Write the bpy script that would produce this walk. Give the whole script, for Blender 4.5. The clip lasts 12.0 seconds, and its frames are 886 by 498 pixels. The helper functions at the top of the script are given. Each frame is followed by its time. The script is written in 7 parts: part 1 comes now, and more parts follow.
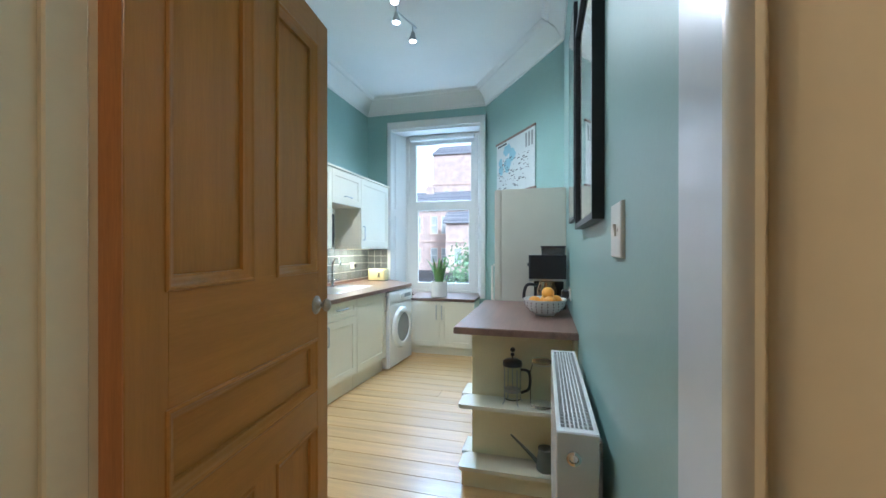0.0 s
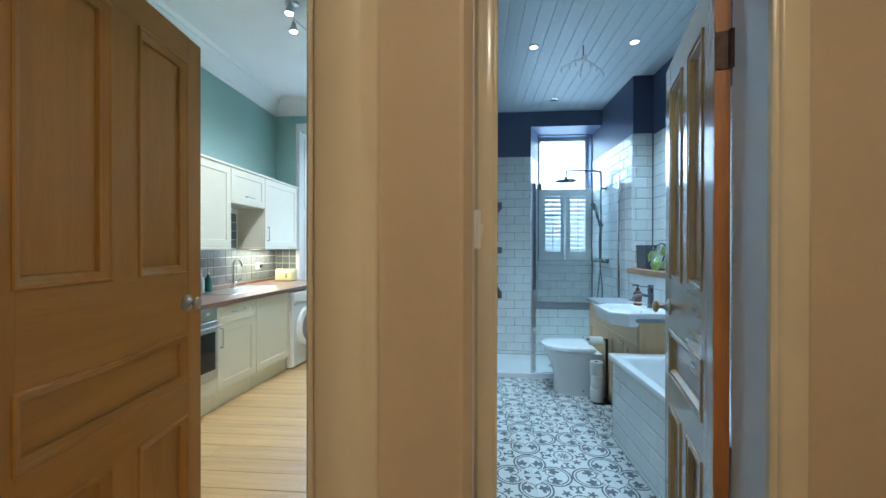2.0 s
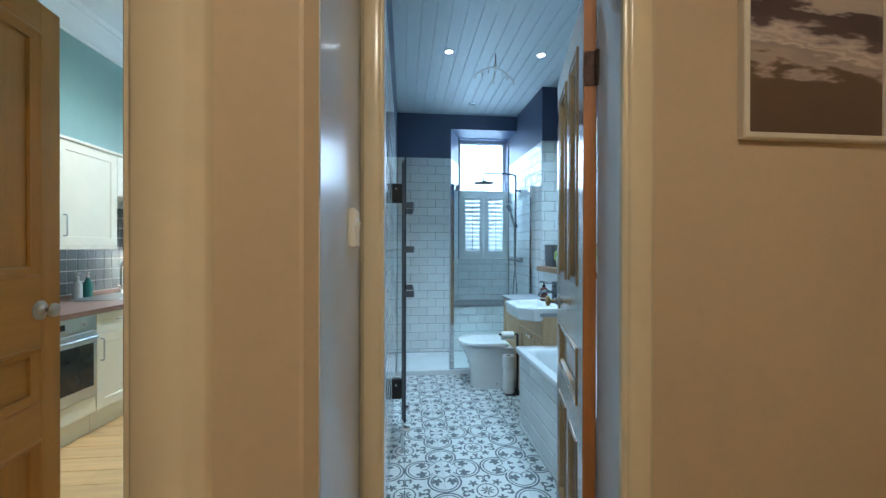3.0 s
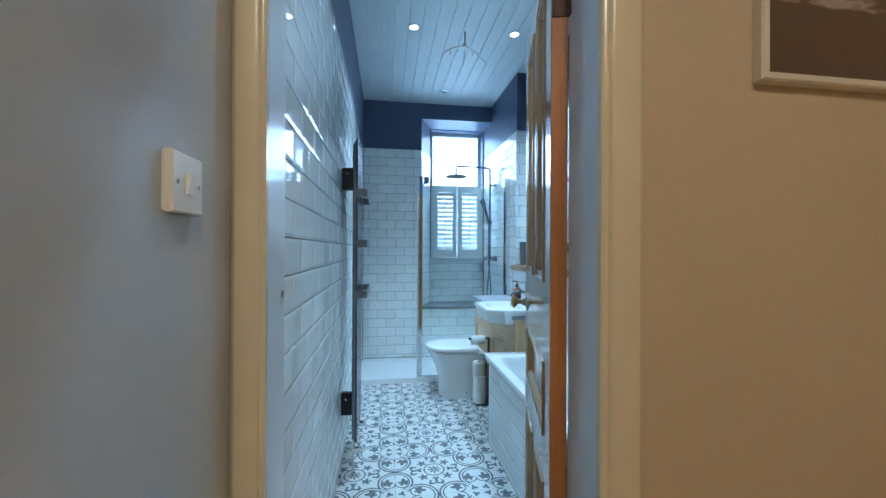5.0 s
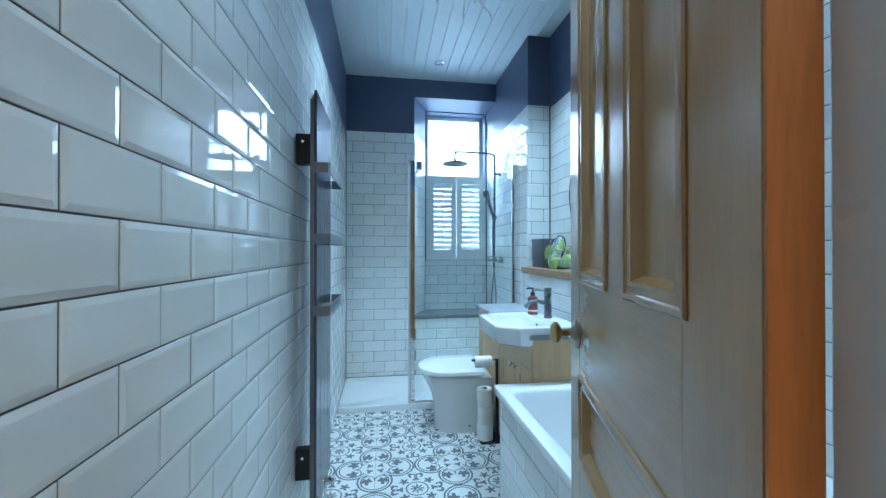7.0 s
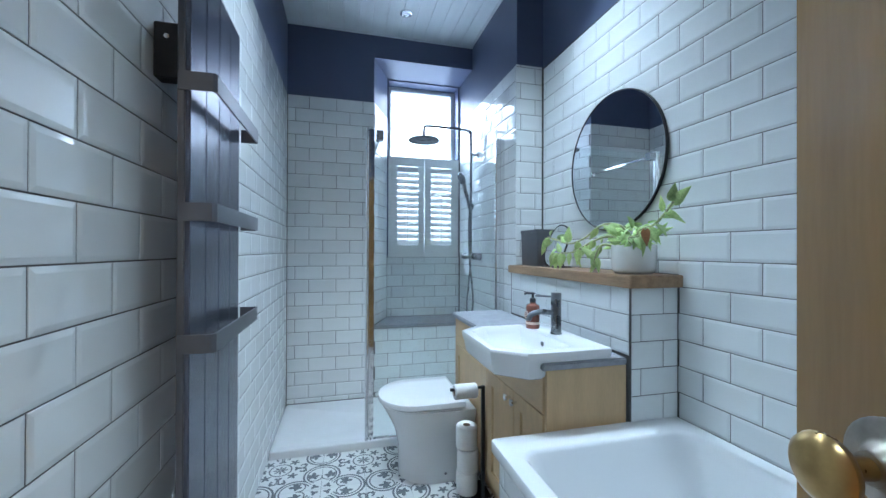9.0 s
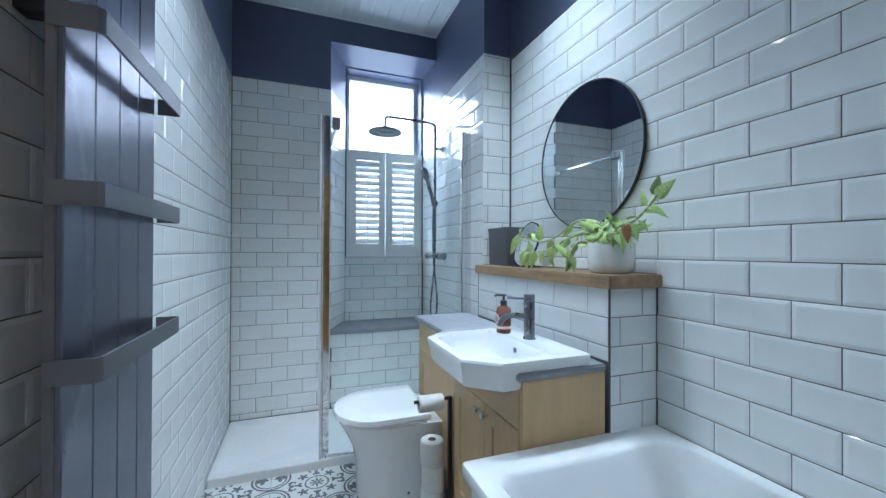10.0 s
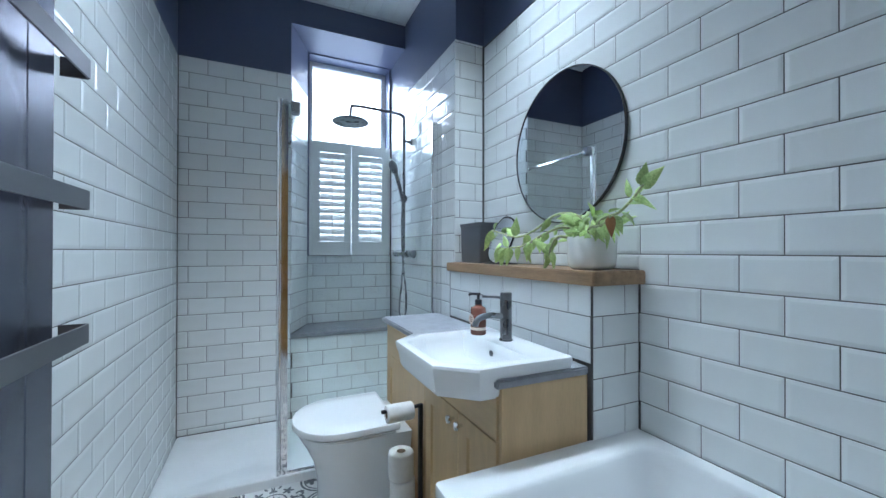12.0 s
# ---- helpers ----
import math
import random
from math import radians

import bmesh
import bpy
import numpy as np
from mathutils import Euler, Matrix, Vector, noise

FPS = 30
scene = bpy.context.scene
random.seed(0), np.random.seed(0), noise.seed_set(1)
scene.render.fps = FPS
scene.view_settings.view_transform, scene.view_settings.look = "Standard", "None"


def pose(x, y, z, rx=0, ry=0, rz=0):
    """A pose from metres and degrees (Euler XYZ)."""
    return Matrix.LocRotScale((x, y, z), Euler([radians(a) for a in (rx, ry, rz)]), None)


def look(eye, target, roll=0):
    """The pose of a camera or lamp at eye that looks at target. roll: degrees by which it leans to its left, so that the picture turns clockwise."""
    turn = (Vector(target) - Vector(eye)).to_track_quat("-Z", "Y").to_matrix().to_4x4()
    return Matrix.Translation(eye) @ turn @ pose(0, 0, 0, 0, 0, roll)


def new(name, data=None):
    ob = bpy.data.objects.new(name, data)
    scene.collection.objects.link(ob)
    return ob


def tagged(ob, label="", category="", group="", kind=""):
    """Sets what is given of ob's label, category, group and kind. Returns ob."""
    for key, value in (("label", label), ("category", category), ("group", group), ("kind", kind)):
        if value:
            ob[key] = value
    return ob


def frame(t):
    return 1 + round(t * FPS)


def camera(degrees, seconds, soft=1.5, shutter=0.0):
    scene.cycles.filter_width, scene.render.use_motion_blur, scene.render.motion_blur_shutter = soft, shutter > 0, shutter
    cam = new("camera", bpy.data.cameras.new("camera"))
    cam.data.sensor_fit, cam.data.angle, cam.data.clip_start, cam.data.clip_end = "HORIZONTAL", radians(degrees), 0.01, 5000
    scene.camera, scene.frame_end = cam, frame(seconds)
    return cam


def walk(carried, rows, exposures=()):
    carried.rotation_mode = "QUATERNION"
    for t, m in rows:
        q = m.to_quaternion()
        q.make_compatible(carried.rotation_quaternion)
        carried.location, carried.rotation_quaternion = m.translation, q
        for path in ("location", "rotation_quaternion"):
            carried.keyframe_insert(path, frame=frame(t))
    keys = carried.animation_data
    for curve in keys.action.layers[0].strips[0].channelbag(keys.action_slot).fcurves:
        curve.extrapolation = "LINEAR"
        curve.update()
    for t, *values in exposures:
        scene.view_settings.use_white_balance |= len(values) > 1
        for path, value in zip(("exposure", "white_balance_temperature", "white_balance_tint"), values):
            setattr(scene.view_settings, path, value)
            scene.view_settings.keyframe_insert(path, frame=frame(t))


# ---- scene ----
cam = camera(97.9, 12.0)
PATH = [
    (0, (0.097, 0.127, 1.342), (-0.411, 2.061, 1.339), 0.0),
    (0.5, (0.15, 0.057, 1.348), (-0.35, 1.994, 1.348), -0.0),
    (1, (0.232, 0.0, 1.354), (-0.235, 1.944, 1.352), -0.1),
    (1.5, (0.348, -0.05, 1.358), (-0.002, 1.919, 1.352), -0.0),
    (2, (0.447, -0.092, 1.358), (0.294, 1.902, 1.352), 0.1),
    (2.5, (0.513, -0.118, 1.351), (0.566, 1.881, 1.35), 0.0),
    (3, (0.572, -0.103, 1.354), (0.773, 1.887, 1.348), 0.1),
    (3.5, (0.62, -0.066, 1.346), (0.898, 1.915, 1.338), 0.1),
    (3.7, (0.637, -0.038, 1.338), (0.935, 1.939, 1.336), 0.2),
    (5.3, (0.76, 0.265, 1.302), (1.053, 2.243, 1.307), 0.3),
    (5.5, (0.765, 0.319, 1.299), (1.066, 2.296, 1.304), 0.2),
    (6, (0.798, 0.486, 1.293), (1.1, 2.463, 1.3), 0.2),
    (6.5, (0.826, 0.675, 1.29), (1.131, 2.652, 1.299), 0.1),
    (6.7, (0.843, 0.733, 1.292), (1.142, 2.71, 1.304), 0.0),
    (8.3, (0.895, 1.315, 1.277), (1.242, 3.285, 1.281), 0.2),
    (8.5, (0.906, 1.369, 1.27), (1.287, 3.332, 1.276), 0.2),
    (9, (0.921, 1.497, 1.258), (1.418, 3.434, 1.266), 0.2),
    (9.5, (0.942, 1.599, 1.255), (1.545, 3.506, 1.264), 0.2),
    (10, (0.955, 1.664, 1.248), (1.643, 3.542, 1.26), 0.2),
    (10.5, (0.966, 1.704, 1.244), (1.714, 3.559, 1.256), 0.2),
    (11, (0.98, 1.736, 1.241), (1.771, 3.573, 1.251), 0.1),
    (11.5, (0.987, 1.765, 1.237), (1.806, 3.59, 1.247), 0.1),
    (12, (0.999, 1.791, 1.231), (1.834, 3.608, 1.242), 0.1),
]
walk(cam, [(t, look(eye, target, roll)) for t, eye, target, roll in PATH],
     [(0, 0.28, 4900, 8), (0.5, 0.28, 5180, 9), (1.0, 0.29, 5300, 10), (1.5, 0.30, 5100, 8), (2.5, 0.37, 5050, 7), (5.5, 0.52, 4780, 7), (6.5, 0.58, 4820, 5), (8.5, 0.49, 5430, 18), (12, 0.35, 5800, 21)])

# ---- world, daylight and lamps ----
world = bpy.data.worlds.new("overcast")
scene.world = world
world.use_nodes = True
wn = world.node_tree.nodes
sky = wn.new("ShaderNodeTexSky")
sky.sky_type, sky.sun_disc = "NISHITA", False
sky.sun_elevation, sky.sun_rotation = radians(38), radians(150)
sky.air_density, sky.dust_density, sky.ozone_density = 0.5, 8.0, 0.6
wn["Background"].inputs["Strength"].default_value = 0.15
world.node_tree.links.new(sky.outputs[0], wn["Background"].inputs["Color"])

sun_data = bpy.data.lights.new("sun", "SUN")
sun_data.energy, sun_data.angle, sun_data.color = 2.4, radians(15), (1.0, 0.96, 0.9)
sun = new("sun", sun_data)
sun.matrix_world = look((30, -30, 35), (0, 10, 0))


def area(name, x, y, z, w, h, target, watts, colour):
    data = bpy.data.lights.new(name, "AREA")
    data.shape, data.size, data.size_y, data.energy, data.color = "RECTANGLE", w, h, watts, colour
    ob = new(name, data)
    ob.matrix_world = look((x, y, z), target)
    return ob


def spot(name, p, target, watts, colour, angle=110, r=0.03, blend=0.6):
    data = bpy.data.lights.new(name, "SPOT")
    data.energy, data.color, data.spot_size, data.spot_blend, data.shadow_soft_size = watts, colour, radians(angle), blend, r
    ob = new(name, data)
    ob.matrix_world = look(p, target)
    return ob


DAY = (0.70, 0.87, 1.0)
area("bath_window_daylight", 1.655, 5.33, 2.06, 0.72, 1.78, (1.655, 3.0, 2.06), 19, DAY)
area("kitchen_window_daylight", -1.3, 8.6, 5.4, 4.4, 2.8, (-1.2, 5.3, 2.2), 800, DAY)
# Unseen lamp below the sill, added to lift the dark kitchen ceiling.
area("kitchen_street_bounce_fill", -1.3, 6.6, 0.0, 2.4, 0.9, (-1.0, 4.2, 3.4), 70, DAY)
COOL = (0.765, 0.95, 0.975)
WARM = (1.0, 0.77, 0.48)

# ---- materials ----
def mat(name, colour, rough=0.5, metal=0.0, var=0.12, scale=8.0, bump=0.0, fine=120.0, stretch=(1, 1, 1), coat=0.0,
        rough_var=0.1, spec=0.5, dark=None, trans=0.0, island=0.0, emit=None, strength=0.0, alpha=None):
    """A painted, stony, wooden or metal surface: colour varied at two scales, with bump and uneven gloss."""
    m = bpy.data.materials.new(name)
    m.use_nodes = True
    nt = m.node_tree
    b = nt.nodes["Principled BSDF"]
    b.inputs["Base Color"].default_value = (*colour, 1)
    b.inputs["Roughness"].default_value = rough
    b.inputs["Metallic"].default_value = metal
    b.inputs["Specular IOR Level"].default_value = spec
    b.inputs["Coat Weight"].default_value = coat
    b.inputs["Coat Roughness"].default_value = 0.12
    b.inputs["Transmission Weight"].default_value = trans
    if emit:
        b.inputs["Emission Color"].default_value = (*emit, 1)
        b.inputs["Emission Strength"].default_value = strength
    if var <= 0 and bump <= 0:
        return m
    co = nt.nodes.new("ShaderNodeTexCoord")
    mp = nt.nodes.new("ShaderNodeMapping")
    mp.inputs["Scale"].default_value = stretch
    nt.links.new(co.outputs["Object"], mp.inputs["Vector"])
    big = nt.nodes.new("ShaderNodeTexNoise")
    big.inputs["Scale"].default_value, big.inputs["Detail"].default_value = scale, 4
    small = nt.nodes.new("ShaderNodeTexNoise")
    small.inputs["Scale"].default_value, small.inputs["Detail"].default_value = fine, 3
    for n in (big, small):
        nt.links.new(mp.outputs[0], n.inputs["Vector"])
    add = nt.nodes.new("ShaderNodeMath")
    add.operation = "MULTIPLY_ADD"
    add.inputs[1].default_value = 0.45
    nt.links.new(small.outputs[0], add.inputs[0])
    nt.links.new(big.outputs[0], add.inputs[2])
    ramp = nt.nodes.new("ShaderNodeMapRange")
    ramp.inputs["From Min"].default_value, ramp.inputs["From Max"].default_value = 0.45, 1.0
    nt.links.new(add.outputs[0], ramp.inputs["Value"])
    mix = nt.nodes.new("ShaderNodeMix")
    mix.data_type = "RGBA"
    lo = dark or tuple(c * (1 - var) for c in colour)
    hi = tuple(min(1, c * (1 + var * 0.5)) for c in colour)
    mix.inputs["A"].default_value, mix.inputs["B"].default_value = (*lo, 1), (*hi, 1)
    nt.links.new(ramp.outputs[0], mix.inputs["Factor"])
    out = mix.outputs["Result"]
    if island:
        info = nt.nodes.new("ShaderNodeObjectInfo")
        geo = nt.nodes.new("ShaderNodeNewGeometry")
        both = nt.nodes.new("ShaderNodeMath")
        both.operation = "ADD"
        nt.links.new(info.outputs["Random"], both.inputs[0])
        nt.links.new(geo.outputs["Random Per Island"], both.inputs[1])
        fr = nt.nodes.new("ShaderNodeMath")
        fr.operation = "FRACT"
        nt.links.new(both.outputs[0], fr.inputs[0])
        mr = nt.nodes.new("ShaderNodeMapRange")
        mr.inputs["To Min"].default_value, mr.inputs["To Max"].default_value = 1 - island, 1 + island * 0.6
        nt.links.new(fr.outputs[0], mr.inputs["Value"])
        hsv = nt.nodes.new("ShaderNodeHueSaturation")
        nt.links.new(out, hsv.inputs["Color"])
        nt.links.new(mr.outputs[0], hsv.inputs["Value"])
        out = hsv.outputs[0]
    nt.links.new(out, b.inputs["Base Color"])
    rr = nt.nodes.new("ShaderNodeMapRange")
    rr.inputs["To Min"].default_value, rr.inputs["To Max"].default_value = max(0.02, rough - rough_var * 0.5), min(1, rough + rough_var * 0.5)
    nt.links.new(big.outputs[0], rr.inputs["Value"])
    nt.links.new(rr.outputs[0], b.inputs["Roughness"])
    if bump:
        bp = nt.nodes.new("ShaderNodeBump")
        bp.inputs["Strength"].default_value, bp.inputs["Distance"].default_value = 0.6, bump
        nt.links.new(add.outputs[0], bp.inputs["Height"])
        nt.links.new(bp.outputs[0], b.inputs["Normal"])
    return m


def glass(name, tint=(0.96, 1, 0.99), rough=0.0):
    m = bpy.data.materials.new(name)
    m.use_nodes = True
    b = m.node_tree.nodes["Principled BSDF"]
    b.inputs["Base Color"].default_value = (*tint, 1)
    b.inputs["Roughness"].default_value = rough
    b.inputs["Transmission Weight"].default_value = 1
    b.inputs["IOR"].default_value = 1.45
    return m


M_TILE = mat("glazed_white_tile", (0.79, 0.82, 0.81), 0.035, var=0.05, scale=3, bump=0.00025, fine=9, rough_var=0.02, island=0.05, spec=0.6)
M_GROUT = mat("dark_grey_grout", (0.12, 0.115, 0.11), 0.9, var=0.25, scale=14, bump=0.001)
M_NAVY = mat("navy_wall_paint", (0.075, 0.095, 0.165), 0.45, var=0.08, scale=2.5, bump=0.0006, fine=90)
M_HALL = mat("cream_hall_paint", (0.57, 0.458, 0.302), 0.6, var=0.06, scale=2, bump=0.0008, fine=60)
# Door linings: cool daylight on the cream gloss is put into the colour.
M_JAMB = mat("gloss_tinted_cool_daylight", (0.65, 0.68, 0.71), 0.3, var=0.05, scale=5, bump=0.0006, fine=25, coat=0.3)
# The pier's own paint, made blue-grey for the bathroom daylight falling on it.
M_RETURN = mat("cool_lit_satin_wall_paint", (0.50, 0.53, 0.56), 0.32, var=0.05, scale=3, bump=0.0006, fine=50, coat=0.25)
# Hall wall and architrave by the kitchen hinge, greyed in place of shade.
M_GREYW = mat("gloss_greyed_for_shade", (0.27, 0.325, 0.37), 0.3, var=0.06, scale=5, bump=0.0006, fine=25, coat=0.2)
M_GLOSS = mat("white_gloss_paint", (0.72, 0.63, 0.44), 0.24, var=0.06, scale=5, bump=0.0006, fine=25, coat=0.2)
M_WHITE = mat("white_satin_paint", (0.80, 0.80, 0.78), 0.35, var=0.04, scale=4, bump=0.0003, fine=40)
M_CEIL = mat("white_ceiling_paint", (0.80, 0.80, 0.78), 0.7, var=0.04, scale=2, bump=0.0006, fine=70)
M_BOARD = mat("pale_ceiling_boards", (0.70, 0.76, 0.78), 0.5, var=0.05, scale=3, bump=0.0004, fine=30, stretch=(6, 0.6, 1))
M_TEAL = mat("sea_green_kitchen_paint", (0.31, 0.46, 0.43), 0.38, var=0.07, scale=2, bump=0.0007, fine=70)
M_DOOR = mat("varnished_pine_door", (0.43, 0.19, 0.037), 0.34, var=0.18, scale=2.2, bump=0.0005, fine=22, stretch=(9, 9, 0.7), coat=0.06, spec=0.25)
M_DOORR = mat("varnished_pine_rail", (0.43, 0.19, 0.037), 0.34, var=0.18, scale=2.2, bump=0.0005, fine=22, stretch=(0.7, 9, 9), coat=0.06, spec=0.25)
# M_DOOR's varnish again, yellower and glossier for the cool light on door_2.
M_DOORB = mat("glossy_cool_lit_pine_door", (0.40, 0.235, 0.085), 0.22, var=0.18, scale=2.2, bump=0.0004, fine=22, stretch=(9, 9, 0.7), coat=0.6)
M_DOORBR = mat("glossy_cool_lit_pine_rail", (0.40, 0.235, 0.085), 0.22, var=0.18, scale=2.2, bump=0.0004, fine=22, stretch=(0.7, 9, 9), coat=0.6)
M_EDGE = mat("bare_orange_pine_edge", (0.47, 0.19, 0.05), 0.5, var=0.3, scale=3, bump=0.0006, fine=30, stretch=(9, 9, 0.7))
M_OAK = mat("light_oak_veneer", (0.58, 0.395, 0.205), 0.4, var=0.16, scale=3, bump=0.0003, fine=40, stretch=(7, 7, 0.8))
M_OAKH = mat("light_oak_veneer_across", (0.58, 0.395, 0.205), 0.4, var=0.16, scale=3, bump=0.0003, fine=40, stretch=(7, 0.8, 7))
M_PLANK = mat("rough_brown_plank", (0.37, 0.23, 0.125), 0.55, var=0.45, scale=4, bump=0.0015, fine=40, stretch=(8, 0.8, 8))
M_SLATE = mat("grey_slate_top", (0.31, 0.32, 0.345), 0.45, var=0.25, scale=20, bump=0.0006, fine=140)
M_CERAM = mat("white_glazed_ceramic", (0.82, 0.83, 0.83), 0.07, var=0.02, scale=3, spec=0.6)
M_ACRYL = mat("white_acrylic", (0.80, 0.82, 0.82), 0.12, var=0.02, scale=3)
M_STONE = mat("white_resin_tray", (0.76, 0.78, 0.78), 0.3, var=0.04, scale=6, bump=0.0002)
M_CHROME = mat("polished_chrome", (0.78, 0.79, 0.80), 0.08, 1.0, var=0.03, scale=20)
M_GUN = mat("gunmetal_finish", (0.24, 0.25, 0.265), 0.28, 1.0, var=0.1, scale=20)
M_BLACK = mat("matt_black_metal", (0.02, 0.02, 0.022), 0.4, 0.3, var=0.2, scale=30)
M_ANTH = mat("anthracite_satin_enamel", (0.115, 0.125, 0.165), 0.25, 0.5, var=0.06, scale=6, bump=0.0002, fine=200)
M_ANTHB = mat("anthracite_matt_rail", (0.125, 0.132, 0.15), 0.42, 0.3, var=0.08, scale=10)
M_BRASS = mat("worn_brass", (0.55, 0.37, 0.15), 0.3, 1.0, var=0.2, scale=30, rough_var=0.2)
M_IRON = mat("rusty_iron_hinge", (0.10, 0.06, 0.045), 0.6, 0.5, var=0.5, scale=30, bump=0.001, fine=90)
M_NICKEL = mat("worn_nickel", (0.42, 0.36, 0.30), 0.32, 1.0, var=0.2, scale=30, rough_var=0.2)
M_GLASS = glass("clear_glass")
M_THIN = glass("thin_clear_glass", (0.98, 1, 0.99))
M_THIN.node_tree.nodes["Principled BSDF"].inputs["IOR"].default_value = 1.12
M_SHGLASS = glass("faintly_green_glass", (0.93, 0.985, 0.97))
M_MIRROR = mat("silvered_mirror", (0.9, 0.91, 0.91), 0.01, 1.0, var=0)
M_PAPER = mat("soft_white_tissue", (0.80, 0.79, 0.76), 0.95, var=0.06, scale=60, bump=0.0008, fine=300)
M_CARD = mat("brown_cardboard", (0.26, 0.19, 0.13), 0.9, var=0.2, scale=40)
M_CREAM = mat("cream_cabinet_paint", (0.78, 0.74, 0.60), 0.35, var=0.04, scale=3, bump=0.0002)
M_CREAM2 = mat("cream_unit_board", (0.82, 0.75, 0.50), 0.45, var=0.05, scale=3)
M_WALNUT = mat("walnut_worktop", (0.25, 0.155, 0.12), 0.3, var=0.4, scale=2.5, bump=0.0002, fine=25, stretch=(7, 0.8, 7))
M_FLOORB = mat("golden_pine_floorboard", (0.60, 0.385, 0.16), 0.34, var=0.22, scale=2.2, bump=0.0008, fine=18, stretch=(0.6, 9, 9), island=0.10, coat=0.2)
M_GAP = mat("dark_board_gap", (0.04, 0.025, 0.015), 0.9, var=0.3)
M_STEEL = mat("brushed_steel", (0.55, 0.56, 0.57), 0.3, 1.0, var=0.08, scale=3, stretch=(1, 20, 1), fine=80)
M_APPL = mat("white_appliance_enamel", (0.80, 0.80, 0.79), 0.22, var=0.03, scale=4)
M_FRIDGE = mat("cream_fridge_side", (0.66, 0.63, 0.55), 0.4, var=0.05, scale=4, bump=0.0002)
M_DARK = mat("black_plastic", (0.025, 0.025, 0.03), 0.3, var=0.2, scale=20)
M_DGLASS = mat("smoked_oven_glass", (0.02, 0.02, 0.022), 0.06, var=0.1, scale=10)
M_PORT = mat("pale_grey_porthole_glass", (0.30, 0.32, 0.34), 0.08, var=0.15, scale=6)
M_GREYT = mat("grey_splash_tile", (0.20, 0.215, 0.225), 0.15, var=0.12, scale=10, bump=0.0006, fine=30, island=0.2)
M_LGROUT = mat("pale_grout", (0.76, 0.75, 0.71), 0.85, var=0.12, scale=20)
M_LEAF = mat("variegated_leaf", (0.60, 0.72, 0.30), 0.4, var=0.5, scale=16, bump=0.0004, fine=60, dark=(0.22, 0.42, 0.10), island=0.3)
M_LEAFD = mat("dead_brown_leaf", (0.35, 0.16, 0.06), 0.7, var=0.3, scale=30)
M_STEM = mat("knobbly_vine_stem", (0.46, 0.50, 0.26), 0.6, var=0.4, scale=60, bump=0.002, fine=120)
M_SNAKE = mat("green_sword_leaf", (0.16, 0.30, 0.09), 0.4, var=0.5, scale=25, stretch=(1, 1, 4))
M_SOIL = mat("dark_potting_soil", (0.04, 0.028, 0.02), 0.95, var=0.5, scale=50, bump=0.004)
M_POT = mat("white_pot_glaze", (0.80, 0.80, 0.77), 0.25, var=0.04, scale=6)
M_AMBER = mat("amber_soap", (0.36, 0.15, 0.11), 0.12, var=0.1, scale=10, trans=0.35)
M_LABEL = mat("pale_pink_label", (0.75, 0.58, 0.48), 0.6, var=0.06, scale=40)
M_ORANGE = mat("orange_peel", (0.82, 0.36, 0.03), 0.45, var=0.12, scale=12, bump=0.0012, fine=160)
M_PLAST = mat("white_switch_plastic", (0.78, 0.75, 0.68), 0.3, var=0.03, scale=10)
M_TOAST = mat("pale_yellow_enamel", (0.75, 0.68, 0.36), 0.25, var=0.05, scale=10)
M_GREYP = mat("grey_green_plastic", (0.16, 0.175, 0.15), 0.5, var=0.1, scale=20)
M_SILL = mat("walnut_sill", (0.17, 0.10, 0.075), 0.35, var=0.3, scale=4, stretch=(0.8, 7, 7))
# Outdoor stone is paled: haze and overexposure are put into its colour.
M_SAND = mat("haze_paled_red_sandstone", (0.74, 0.60, 0.55), 0.85, var=0.25, scale=1.2, bump=0.004, fine=14, island=0.14)
M_SANDP = mat("haze_paled_sandstone_dressing", (0.72, 0.56, 0.48), 0.85, var=0.2, scale=2, bump=0.003, fine=20)
M_ROOF = mat("blue_grey_roof_slate", (0.36, 0.38, 0.44), 0.6, var=0.3, scale=6, bump=0.002, island=0.3)
M_ROAD = mat("grey_asphalt", (0.055, 0.055, 0.056), 0.85, var=0.3, scale=3, bump=0.003)
# Foliage paled to put the haze at the window into its colour.
M_BUSH = mat("haze_paled_foliage", (0.24, 0.36, 0.18), 0.6, var=0.5, scale=5, island=0.4)
M_LAMP = mat("lit_bulb_face", (1, 1, 1), 0.4, var=0, emit=(1.0, 0.93, 0.82), strength=14)
M_MOUNT = mat("cream_picture_mount", (0.74, 0.68, 0.56), 0.6, var=0.04, scale=10)
M_MAP = mat("pale_map_paper", (0.62, 0.66, 0.66), 0.6, var=0.05, scale=10)
M_MAPB = mat("blue_map_sea", (0.30, 0.52, 0.62), 0.6, var=0.1, scale=10)
M_INK = mat("dark_print_ink", (0.06, 0.06, 0.07), 0.6, var=0.1, scale=20)
M_ART = mat("framed_print_paper", (0.50, 0.53, 0.50), 0.5, var=0.1, scale=4)


